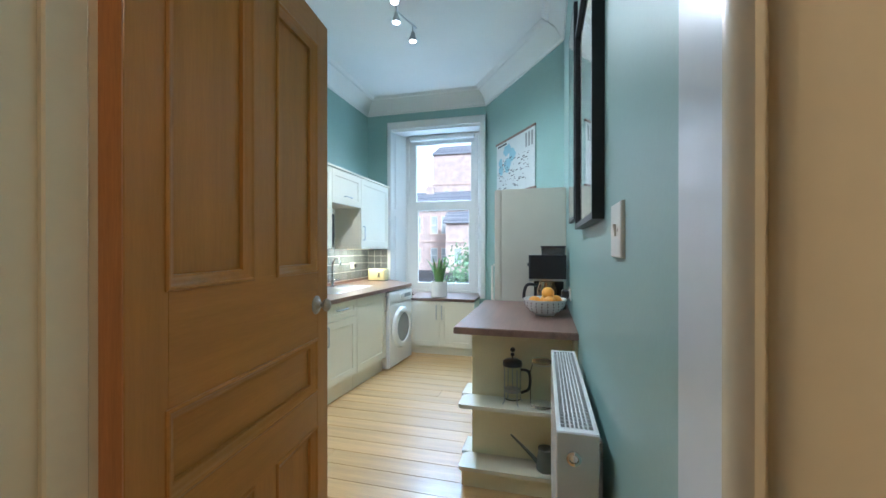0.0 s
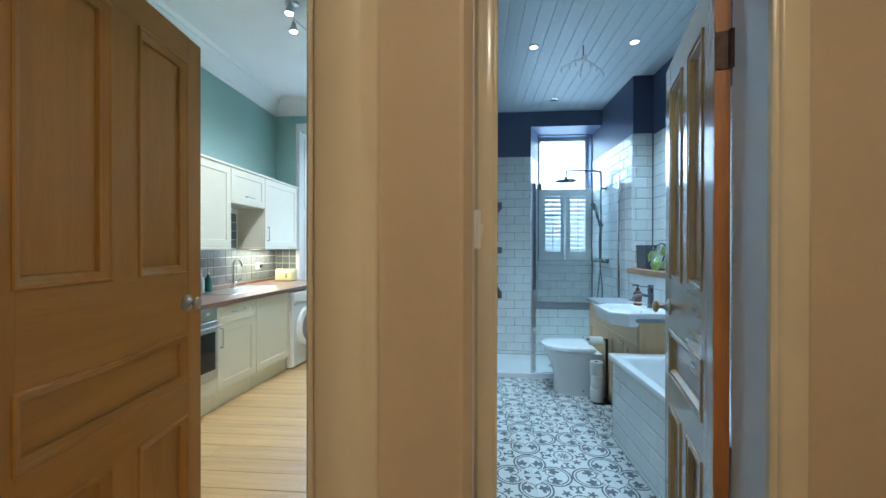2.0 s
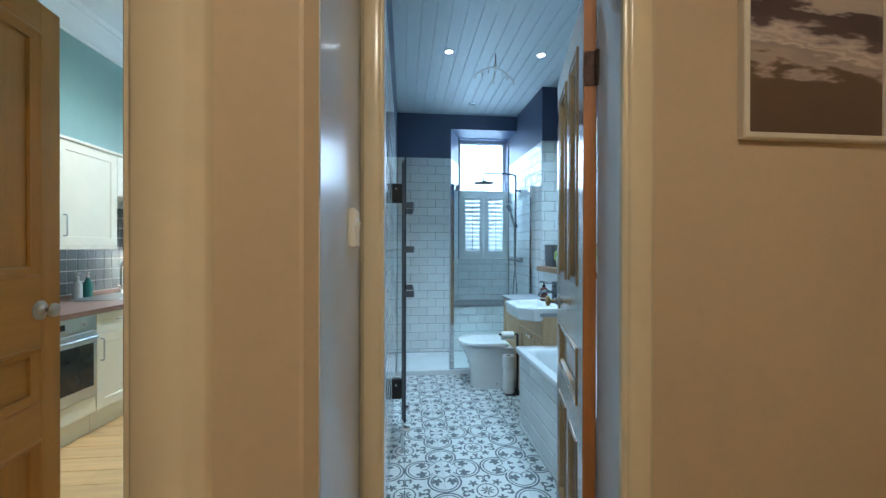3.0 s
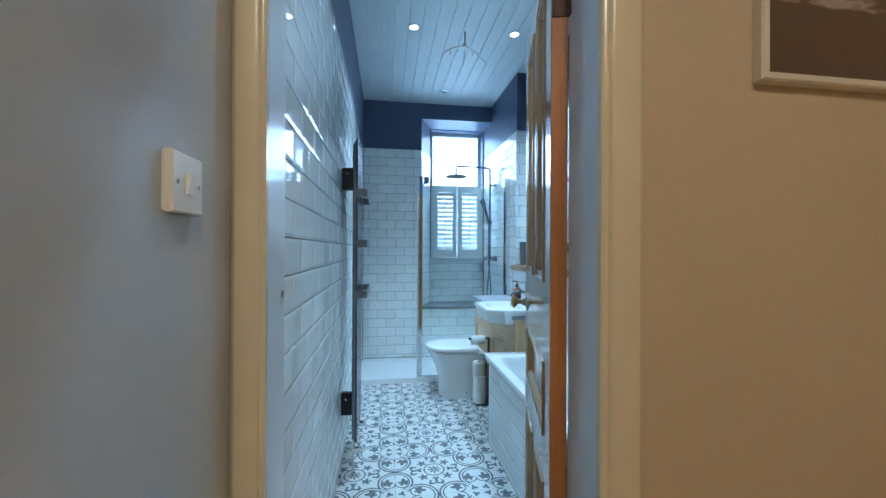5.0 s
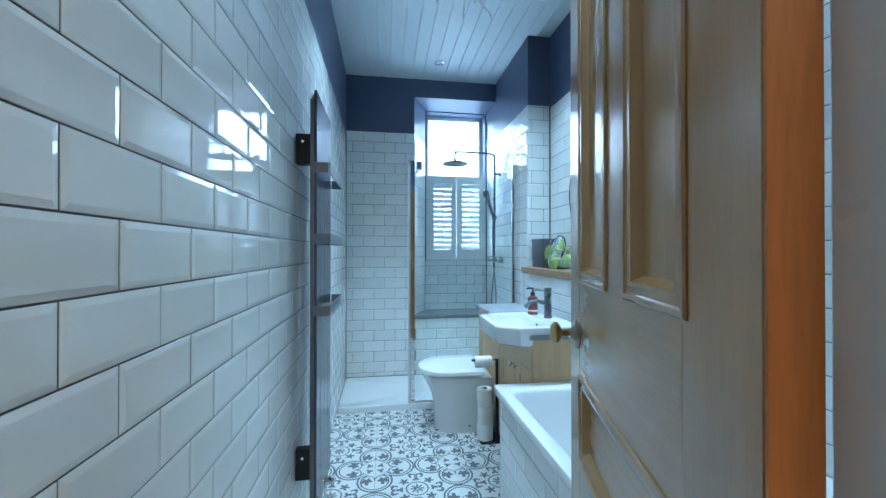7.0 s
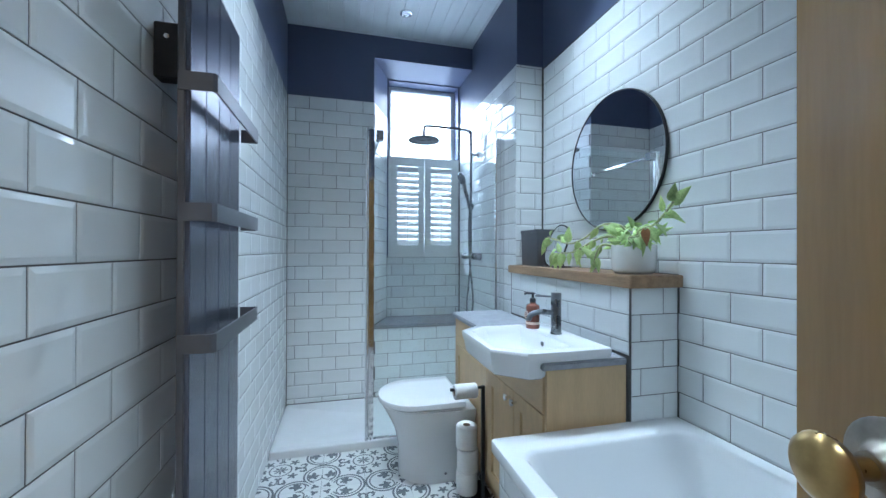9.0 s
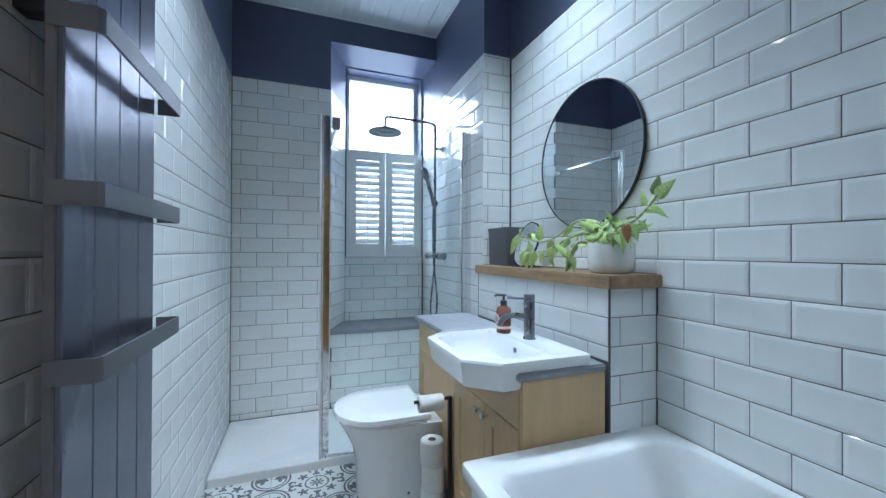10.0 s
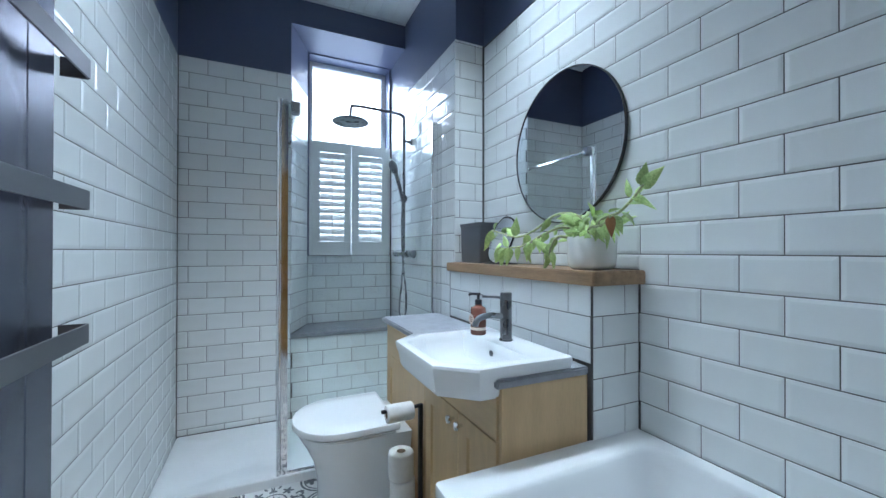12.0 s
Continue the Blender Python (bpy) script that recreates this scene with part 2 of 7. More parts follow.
def floor_pattern():
    """Printed floor tile: quatrefoils of double lines with leaves, and eight-petal flowers between them."""
    m = bpy.data.materials.new("patterned_floor_tile")
    m.use_nodes = True
    nt = m.node_tree
    b = nt.nodes["Principled BSDF"]

    def op(kind, a, c=None, d=None):
        n = nt.nodes.new("ShaderNodeMath")
        n.operation = kind
        for i, v in enumerate((a, c, d)):
            if v is None:
                continue
            if isinstance(v, (int, float)):
                n.inputs[i].default_value = v
            else:
                nt.links.new(v, n.inputs[i])
        return n.outputs[0]

    geo = nt.nodes.new("ShaderNodeNewGeometry")
    sep = nt.nodes.new("ShaderNodeSeparateXYZ")
    nt.links.new(geo.outputs["Position"], sep.inputs[0])
    period = 0.462
    cx = op("ABSOLUTE", op("SUBTRACT", op("FRACT", op("ADD", op("DIVIDE", op("SUBTRACT", sep.outputs[0], 0.808), period), 20.5)), 0.5))
    cy = op("ABSOLUTE", op("SUBTRACT", op("FRACT", op("ADD", op("DIVIDE", op("SUBTRACT", sep.outputs[1], 3.168), period), 20.5)), 0.5))
    big, low = op("MAXIMUM", cx, cy), op("MINIMUM", cx, cy)

    def length(a, c):
        return op("SQRT", op("ADD", op("MULTIPLY", a, a), op("MULTIPLY", c, c)))

    def below(v, limit):
        return op("LESS_THAN", v, limit)

    def band(v, centre, half):
        return below(op("ABSOLUTE", op("SUBTRACT", v, centre)), half)

    def join(*masks):
        out = masks[0]
        for k in masks[1:]:
            out = op("MAXIMUM", out, k)
        return out

    def leaf(u, v, u0, v0, size, lobes, turn=0.0, depth=0.32):
        du, dv = op("SUBTRACT", u, u0), op("SUBTRACT", v, v0)
        ang = op("ARCTAN2", dv, du)
        rim = op("MULTIPLY_ADD", op("COSINE", op("MULTIPLY_ADD", ang, lobes, turn)), size * depth, size)
        return below(op("SUBTRACT", length(du, dv), rim), 0)

    lobe = length(op("SUBTRACT", big, 0.282), low)
    rings = join(band(lobe, 0.207, 0.0115), band(lobe, 0.168, 0.0085))
    rings = op("MULTIPLY", rings, op("GREATER_THAN", length(cx, cy), 0.16))
    # each lobe holds two ivy leaves in a heart of thin curls, with four buds round the middle
    curl = band(length(op("SUBTRACT", big, 0.255), op("SUBTRACT", low, 0.082)), 0.082, 0.0075)
    curl = op("MULTIPLY", curl, below(big, 0.272))
    leaves = join(leaf(big, low, 0.272, 0.096, 0.052, 5, 0.9, 0.36), leaf(big, low, 0.290, 0.100, 0.044, 3, 0.3, 0.5), leaf(cx, cy, 0.072, 0.058, 0.034, 3, 2.4, 0.4), curl)
    leaves = op("MULTIPLY", leaves, below(lobe, 0.30))
    ex, ey = op("SUBTRACT", 0.5, cx), op("SUBTRACT", 0.5, cy)
    eb, el = op("MAXIMUM", ex, ey), op("MINIMUM", ex, ey)
    er = length(ex, ey)
    ang = op("ARCTAN2", ey, ex)
    petals = below(op("SUBTRACT", er, op("MULTIPLY", op("ABSOLUTE", op("COSINE", op("MULTIPLY", ang, 4))), 0.088)), -0.002)
    hook = band(length(op("SUBTRACT", eb, 0.262), op("SUBTRACT", el, 0.042)), 0.036, 0.012)
    hook = op("MULTIPLY", hook, op("GREATER_THAN", op("ADD", eb, op("MULTIPLY", el, 0.6)), 0.262))
    star = join(op("MULTIPLY", petals, op("GREATER_THAN", er, 0.012)), band(er, 0.128, 0.0085),
                leaf(eb, el, 0.195, 0.0, 0.033, 3, 0.0, 0.45), leaf(ex, ey, 0.150, 0.150, 0.046, 5, 0.8, 0.42),
                op("MULTIPLY", band(el, 0.012, 0.006), band(eb, 0.235, 0.035)), hook,
                leaf(eb, el, 0.290, 0.074, 0.022, 3, 0.0, 0.3))
    star = op("MULTIPLY", star, op("GREATER_THAN", lobe, 0.226))
    mask = join(rings, leaves, star)
    noise_node = nt.nodes.new("ShaderNodeTexNoise")
    noise_node.inputs["Scale"].default_value, noise_node.inputs["Detail"].default_value = 60, 4
    nt.links.new(geo.outputs["Position"], noise_node.inputs["Vector"])
    wear = op("MULTIPLY", mask, op("MULTIPLY_ADD", noise_node.outputs[0], 0.25, 0.85))
    mix = nt.nodes.new("ShaderNodeMix")
    mix.data_type = "RGBA"
    mix.inputs["A"].default_value, mix.inputs["B"].default_value = (0.68, 0.69, 0.67, 1), (0.10, 0.112, 0.125, 1)
    nt.links.new(wear, mix.inputs["Factor"])
    info = nt.nodes.new("ShaderNodeObjectInfo")
    tone = nt.nodes.new("ShaderNodeHueSaturation")
    nt.links.new(mix.outputs["Result"], tone.inputs["Color"])
    nt.links.new(op("MULTIPLY_ADD", info.outputs["Random"], 0.08, 0.95), tone.inputs["Value"])
    nt.links.new(tone.outputs[0], b.inputs["Base Color"])
    b.inputs["Roughness"].default_value = 0.38
    bp = nt.nodes.new("ShaderNodeBump")
    bp.inputs["Strength"].default_value, bp.inputs["Distance"].default_value = 0.3, 0.0006
    nt.links.new(noise_node.outputs[0], bp.inputs["Height"])
    nt.links.new(bp.outputs[0], b.inputs["Normal"])
    return m


M_FLOORT = floor_pattern()

# ---- building helpers ----
ORIGIN = {}


def link(name, bm, material, smooth=None):
    me = bpy.data.meshes.new(name)
    bmesh.ops.recalc_face_normals(bm, faces=bm.faces)
    if smooth:
        for fc in bm.faces:
            fc.smooth = True
        for e in bm.edges:
            if len(e.link_faces) == 2 and e.calc_face_angle() > radians(smooth):
                e.smooth = False
    bm.to_mesh(me)
    bm.free()
    me.materials.append(material)
    return new(name, me)


def thing(name, at, label, category, group="", rz=0.0, local=False):
    """An Empty at a thing's base. local: its parts are built round (0, 0, 0), else where they stand."""
    e = new(name)
    e.matrix_world = pose(*at, 0, 0, rz)
    e.empty_display_size = 0.05
    ORIGIN[e] = Vector((0, 0, 0)) if local else Vector(at)
    return tagged(e, label, category, group)


def part(name, bm, material, parent, label="", smooth=None):
    """One mesh under a thing, or under a part of one."""
    o = ORIGIN[parent]
    bmesh.ops.translate(bm, vec=-o, verts=bm.verts)
    ob = link(name, bm, material, smooth)
    ob.parent = parent
    ORIGIN[ob] = o
    return tagged(ob, label)


def structure(name, bm, material, label, category, smooth=None):
    ob = link(name, bm, material, smooth)
    ORIGIN[ob] = Vector((0, 0, 0))
    return tagged(ob, label, category, kind="structure")


def box(x0, x1, y0, y1, z0, z1, bevel=0.0, bm=None, seg=1):
    bm = bm or bmesh.new()
    vs = bmesh.ops.create_cube(bm, size=1)["verts"]
    bmesh.ops.scale(bm, vec=(x1 - x0, y1 - y0, z1 - z0), verts=vs)
    bmesh.ops.translate(bm, vec=((x0 + x1) / 2, (y0 + y1) / 2, (z0 + z1) / 2), verts=vs)
    if bevel:
        es = list({e for v in vs for e in v.link_edges})
        bmesh.ops.bevel(bm, geom=es, offset=bevel, segments=seg, affect="EDGES", clamp_overlap=True)
    return bm


def loft(loops, bm=None, cap0=True, cap1=True, closed=True):
    """Skin over loops of equally many points."""
    bm = bm or bmesh.new()
    rows = [[bm.verts.new(p) for p in lp] for lp in loops]
    n = len(rows[0])
    for a, b in zip(rows, rows[1:]):
        for i in range(n if closed else n - 1):
            j = (i + 1) % n
            bm.faces.new((a[i], a[j], b[j], b[i]))
    if cap0:
        bm.faces.new(rows[0][::-1])
    if cap1:
        bm.faces.new(rows[-1])
    return bm


def ring(c, u, v, r, n=16, s=1.0):
    c, u, v = Vector(c), Vector(u), Vector(v)
    return [c + u * (r * math.cos(2 * math.pi * i / n)) + v * (r * s * math.sin(2 * math.pi * i / n)) for i in range(n)]


def tube(points, r, n=10, bm=None, taper=1.0):
    """A round bar along a line of points."""
    pts = [Vector(p) for p in points]
    loops = []
    side = None
    for i, p in enumerate(pts):
        d = (pts[min(i + 1, len(pts) - 1)] - pts[max(i - 1, 0)]).normalized()
        if side is None:
            side = d.orthogonal().normalized()
        side = (side - d * side.dot(d)).normalized()
        k = r * (1 + (taper - 1) * i / max(1, len(pts) - 1))
        loops.append(ring(p, side, d.cross(side), k, n))
    return loft(loops, bm)


def curve(ctrl, n=16):
    """Points along a smooth line through the given ones."""
    p = [Vector(c) for c in ctrl]
    p = [p[0] * 2 - p[1]] + p + [p[-1] * 2 - p[-2]]
    out = []
    for i in range(1, len(p) - 2):
        for k in range(n):
            t = k / n
            a, b, c, d = p[i - 1:i + 3]
            out.append(0.5 * (2 * b + (c - a) * t + (2 * a - 5 * b + 4 * c - d) * t * t + (3 * b - a - 3 * c + d) * t ** 3))
    return out + [p[-2]]


def lathe(profile, c, n=24, axis="z", bm=None):
    """A turned shape: (radius, height) pairs round an upright, or x or y, axis through c."""
    u, v, w = {"z": ((1, 0, 0), (0, 1, 0), (0, 0, 1)), "x": ((0, 1, 0), (0, 0, 1), (1, 0, 0)), "y": ((0, 0, 1), (1, 0, 0), (0, 1, 0))}[axis]
    return loft([ring(Vector(c) + Vector(w) * h, u, v, max(r, 1e-4), n) for r, h in profile], bm)


def rrect(x0, x1, y0, y1, r, z, n=5):
    """A rectangle with rounded corners, lying at height z."""
    pts = []
    for cx, cy, a in ((x1 - r, y1 - r, 0), (x0 + r, y1 - r, 90), (x0 + r, y0 + r, 180), (x1 - r, y0 + r, 270)):
        for i in range(n + 1):
            t = radians(a + 90 * i / n)
            pts.append((cx + r * math.cos(t), cy + r * math.sin(t), z))
    return pts


def rects(rows, bm=None, cap0=False, cap1=False):
    """Mitred frame in the x-z plane: rows of (x0, x1, z0, z1, y)."""
    return loft([[(a, y, c), (b, y, c), (b, y, d), (a, y, d)] for a, b, c, d, y in rows], bm, cap0, cap1)

# ---- large structure: hall ----
def prism(pts, z0, z1, bm=None):
    return loft([[(x, y, z0) for x, y in pts], [(x, y, z1) for x, y in pts]], bm)


CEIL, TILE_TOP = 3.05, 2.478
structure("floor_hall", box(-1.9, 2.7, -1.6, 1.06, -0.2, -0.004), M_FLOORB, "golden varnished pine floor of the hall", "floor")
structure("ceiling_hall", box(-1.9, 2.7, -1.6, 0.97, CEIL, CEIL + 0.15), M_CEIL, "white painted hall ceiling", "ceiling")
structure("wall_hall_behind", box(-1.9, 2.7, -1.7, -1.6, 0, CEIL), M_HALL, "plain cream painted hall wall", "wall")
structure("wall_hall_end", box(-2.0, -1.9, -1.7, 0.43, 0, CEIL), M_HALL, "plain cream painted hall end wall", "wall")
structure("wall_hall_far_end", box(2.7, 2.8, -1.7, 1.06, 0, CEIL), M_HALL, "plain cream painted hall far end wall", "wall")
structure("wall_hall_kitchen_side", box(-1.9, -0.80, 0.445, 0.685, 0, CEIL), M_GREYW, "hall wall beside the kitchen door, shade put into its grey", "wall")
structure("wall_hall_pier", prism([(0.30, 0.445), (0.428, 0.445), (0.434, 0.447), (0.447, 0.478), (0.447, 1.12), (0.30, 1.12)], 0, CEIL), M_HALL, "cream wall pier between kitchen and bathroom doors", "wall")
structure("wall_hall_bathroom_side", box(1.2, 2.7, 0.91, 1.06, 0, CEIL), M_HALL, "cream hall wall beside the bathroom door", "wall")
structure("wall_over_kitchen_door", box(-0.80, 0.30, 0.445, 0.60, 2.34, CEIL), M_HALL, "cream wall over the kitchen door", "wall")
structure("wall_over_bathroom_door", box(0.447, 1.2, 0.93, 1.06, 2.24, CEIL), M_HALL, "cream wall over the bathroom door", "wall")


def architrave(name, x0, x1, y, depth, z1, inner, label, material=M_GLOSS):
    """An upright moulded strip on the hall face of a door case; inner: the edge towards the opening."""
    s = 1 if inner == "left" else -1
    a, b = (x0, x1) if s > 0 else (x1, x0)
    w = abs(x1 - x0)
    prof = [(0, 0), (0, depth * 0.55), (0.006, depth * 0.72), (w * 0.14, depth * 0.72), (w * 0.18, depth * 0.92), (w * 0.24, depth), (w * 0.80, depth),
            (w * 0.86, depth * 0.9), (w * 0.9, depth * 0.62), (w * 0.97, depth * 0.55), (w, depth * 0.4), (w, 0)]
    bm = loft([[(a + s * u, y - d, z) for u, d in prof] for z in (0, z1)])
    return structure(name, bm, material, label, "door trim", smooth=50)


# Thin skin added over the pier's side to carry its daylight tint.
structure("wall_pier_return", box(0.446, 0.4495, 0.480, 1.004, 0, 2.6, 0.001), M_RETURN, "satin painted return of the pier, cool daylight in its colour", "wall")
architrave("trim_kitchen_door_near_pier", 0.220, 0.316, 0.445, 0.044, 2.42, "left", "cream gloss moulded architrave of the kitchen door")
architrave("trim_kitchen_door_hinge_side", -0.855, -0.753, 0.445, 0.044, 2.42, "right", "gloss moulded architrave of the kitchen door, greyed for shade", M_GREYW)
architrave("trim_bathroom_door_lock_side", 0.450, 0.516, 1.005, 0.027, 2.31, "right", "cream gloss moulded architrave of the bathroom door")
architrave("trim_bathroom_door_hinge_side", 1.165, 1.259, 0.91, 0.025, 2.31, "left", "cream gloss moulded architrave of the bathroom door")
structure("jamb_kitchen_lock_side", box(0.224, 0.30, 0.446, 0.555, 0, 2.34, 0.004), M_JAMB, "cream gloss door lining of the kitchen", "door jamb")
structure("jamb_kitchen_hinge_side", box(-0.80, -0.765, 0.446, 0.703, 0, 2.34, 0.004), M_GLOSS, "cream gloss door lining of the kitchen", "door jamb")
structure("stop_kitchen_hinge_side", box(-0.765, -0.748, 0.60, 0.672, 0, 2.33, 0.004), M_GLOSS, "cream gloss door stop bead", "door jamb")
structure("jamb_bathroom_lock_side", box(0.448, 0.515, 1.006, 1.139, 0, 2.24, 0.004), M_JAMB, "gloss door lining of the bathroom, daylight tint in its colour", "door jamb")
structure("jamb_bathroom_hinge_side", box(1.182, 1.1995, 0.911, 1.068, 0, 2.24, 0.003), M_JAMB, "gloss door lining of the bathroom, daylight tint in its colour", "door jamb")
st = thing("strike_plate", (0.515, 1.098, 1.185), "small painted strike plate on the door lining", "strike plate")
part("plate", box(0.5145, 0.5175, 1.090, 1.106, 1.185, 1.228, 0.001), M_JAMB, st)
part("keep", box(0.5175, 0.5235, 1.094, 1.104, 1.198, 1.214, 0.002), M_STEEL, st)

# ---- large structure: bathroom ----
FLOOR_BATH = structure("floor_bathroom_bed", box(0.30, 2.3, 1.06, 5.3, -0.2, -0.008), M_GROUT, "grey grout bed under the patterned floor tiles", "floor")
W_LEFT = structure("wall_bathroom_left", box(0.33, 0.4854, 1.12, 4.722, -0.01, TILE_TOP), M_GROUT, "bathroom wall covered in white bevelled metro tiles with grey grout", "wall")
structure("wall_bathroom_left_upper", box(0.33, 0.4862, 1.12, 4.722, TILE_TOP, CEIL), M_NAVY, "navy painted wall above the tiles", "wall")
SPLAY = [(0.33, 4.7208), (1.158, 4.7208), (1.304, 5.085), (1.304, 5.3), (0.33, 5.3)]
W_BACK = structure("wall_bathroom_window", prism(SPLAY, -0.01, TILE_TOP), M_GROUT, "window wall covered in white bevelled metro tiles", "wall")
structure("wall_bathroom_window_upper", prism(SPLAY, TILE_TOP, CEIL), M_NAVY, "navy painted window wall above the tiles", "wall")
W_UNDER = structure("wall_under_window", box(1.158, 2.02, 4.7208, 5.3, -0.01, 0.615), M_GROUT, "white tiled wall under the window ledge", "wall")
W_RECESS = structure("wall_recess_back", box(1.304, 2.02, 5.098, 5.3, 0.615, 1.196), M_GROUT, "white tiled back of the window recess", "wall")
structure("wall_over_window", box(1.158, 2.02, 4.7215, 5.3, 2.85, CEIL), M_NAVY, "navy painted wall over the window recess", "wall")
W_SHOWER = structure("wall_shower", box(2.0108, 2.35, 3.818, 5.3, -0.01, TILE_TOP), M_GROUT, "shower wall covered in white bevelled metro tiles", "wall")
structure("wall_shower_upper", box(2.010, 2.35, 3.816, 5.3, TILE_TOP, CEIL), M_NAVY, "navy painted wall above the shower tiles", "wall")
W_RIGHT = structure("wall_bathroom_right", box(2.2008, 2.35, 1.06, 3.818, -0.01, TILE_TOP - 0.006), M_GROUT, "bathroom wall covered in white bevelled metro tiles", "wall")
structure("wall_bathroom_right_upper", box(2.200, 2.35, 1.06, 3.816, TILE_TOP - 0.006, CEIL), M_NAVY, "navy painted wall above the mirror", "wall")
W_LEDGE = structure("wall_half_height_boxing", box(1.9748, 2.2, 2.7418, 3.818, -0.01, 1.118), M_GROUT, "half-height boxed wall in white metro tiles behind the basin", "wall")
structure("wall_bathroom_door_inside", box(1.206, 2.202, 1.061, 1.075, 0, CEIL), M_NAVY, "navy painted inner face of the door wall", "wall")
structure("window_ledge", prism([(1.160, 4.705), (2.008, 4.705), (2.008, 5.098), (1.309, 5.098)], 0.615, 0.640), M_SLATE, "dark grey slate ledge under the window", "ledge")

bm = bmesh.new()
for k in range(16):
    a = 0.484 + k * 0.1075
    box(a, min(a + 0.106, 2.21), 1.06, 4.7222, CEIL - 0.006, CEIL + 0.01, 0.004, bm)
structure("ceiling_bathroom", bm, M_BOARD, "pale painted tongue and groove board ceiling", "ceiling")
structure("ceiling_bathroom_deck", box(0.30, 2.4, 1.06, 5.3, CEIL + 0.011, CEIL + 0.15), M_CEIL, "ceiling deck above the boards", "ceiling")
bm = box(0.484, 2.01, 4.708, 4.7218, CEIL - 0.018, CEIL - 0.006, 0.004)
structure("trim_ceiling_back", bm, M_BOARD, "thin white bead along the ceiling edge", "trim")

# bathroom window
win = tagged(new("window_1"), "white sash window set deep behind the shutters", "window", kind="structure")
ORIGIN[win] = Vector((0, 0, 0))
structure("window_reveal_lining", rects([(1.306, 2.0, 1.19, 2.852, 5.10), (1.318, 1.992, 1.20, 2.842, 5.10), (1.318, 1.992, 1.20, 2.842, 5.25), (1.306, 2.0, 1.19, 2.852, 5.25)]), M_NAVY, "navy painted lining of the window opening", "window lining")
part("window_frame", rects([(1.318, 1.992, 1.20, 2.842, 5.30), (1.318, 1.992, 1.20, 2.842, 5.235), (1.352, 1.958, 1.235, 2.808, 5.235), (1.360, 1.95, 1.243, 2.80, 5.245), (1.360, 1.95, 1.243, 2.80, 5.30)]), M_WHITE, win)
part("meeting_rail", box(1.352, 1.958, 5.24, 5.29, 2.02, 2.075, 0.006), M_WHITE, win)
for nm, z0, z1 in (("pane", 2.075, 2.80), ("pane", 1.243, 2.02)):
    p = part(nm, box(1.36, 1.95, 5.264, 5.268, z0, z1), M_GLASS, win)
    p.visible_shadow = False

# ---- large structure: kitchen ----
KC = 3.42
FLOOR_KITCHEN = structure("floor_kitchen_bed", box(-2.5, 0.36, 0.60, 5.4, -0.2, -0.024), M_GAP, "dark sub-floor under the kitchen boards", "floor")
structure("wall_kitchen_right", box(0.27, 0.2995, 0.555, 3.78, 0, KC), M_TEAL, "sea-green painted kitchen wall", "wall")
structure("wall_kitchen_angled", prism([(0.27, 3.78), (0.329, 3.78), (0.329, 5.45), (-0.643, 5.45), (-0.643, 5.2)], 0, KC), M_TEAL, "sea-green painted angled kitchen wall", "wall")
structure("wall_kitchen_left", box(-2.5, -2.35, 0.685, 5.45, 0, KC), M_TEAL, "sea-green painted kitchen wall behind the cupboards", "wall")
structure("wall_kitchen_door_side", box(-2.35, -0.80, 0.686, 0.70, 0, KC), M_TEAL, "sea-green painted kitchen wall beside the door", "wall")
structure("wall_kitchen_over_door", box(-0.80, 0.27, 0.601, 0.62, 2.34, KC), M_TEAL, "sea-green painted wall over the kitchen door", "wall")
structure("wall_kitchen_window_left", box(-2.35, -1.99, 5.2, 5.75, 0, KC), M_TEAL, "sea-green painted window wall", "wall")
structure("wall_kitchen_window_right", box(-0.72, -0.643, 5.2, 5.75, 0, KC), M_TEAL, "sea-green painted window wall", "wall")
structure("wall_kitchen_window_under", box(-1.99, -0.72, 5.2, 5.75, 0, 0.68), M_TEAL, "sea-green painted wall under the window", "wall")
structure("wall_kitchen_window_over", box(-1.99, -0.72, 5.2, 5.75, 3.0, KC), M_TEAL, "sea-green painted wall over the window", "wall")
structure("ceiling_kitchen", box(-2.5, 0.329, 0.60, 5.45, KC, KC + 0.12), M_CEIL, "white painted kitchen ceiling", "ceiling")


def cornice(name, a, b):
    """A plaster cornice along a wall from a to b; the room lies to the left of the way."""
    a, b = Vector((*a, 0)), Vector((*b, 0))
    d = (b - a).normalized()
    n = Vector((-d.y, d.x, 0))
    prof = [(0, -0.20), (0.015, -0.20), (0.02, -0.175), (0.035, -0.165), (0.05, -0.13), (0.085, -0.07), (0.13, -0.045), (0.14, -0.03), (0.17, -0.028), (0.185, -0.012), (0.2, 0.0), (0, 0)]
    bm = loft([[p + n * u + Vector((0, 0, KC + v)) + d * (s * u) for u, v in prof] for p, s in ((a, 0.35), (b, -0.35))])
    structure(name, bm, M_CEIL, "white moulded plaster cornice", "cornice", smooth=40)


cornice("cornice_left", (-2.35, 5.2), (-2.35, 0.7))
cornice("cornice_window", (-0.643, 5.2), (-2.35, 5.2))
cornice("cornice_angled", (0.27, 3.78), (-0.643, 5.2))
cornice("cornice_right", (0.27, 0.62), (0.27, 3.78))

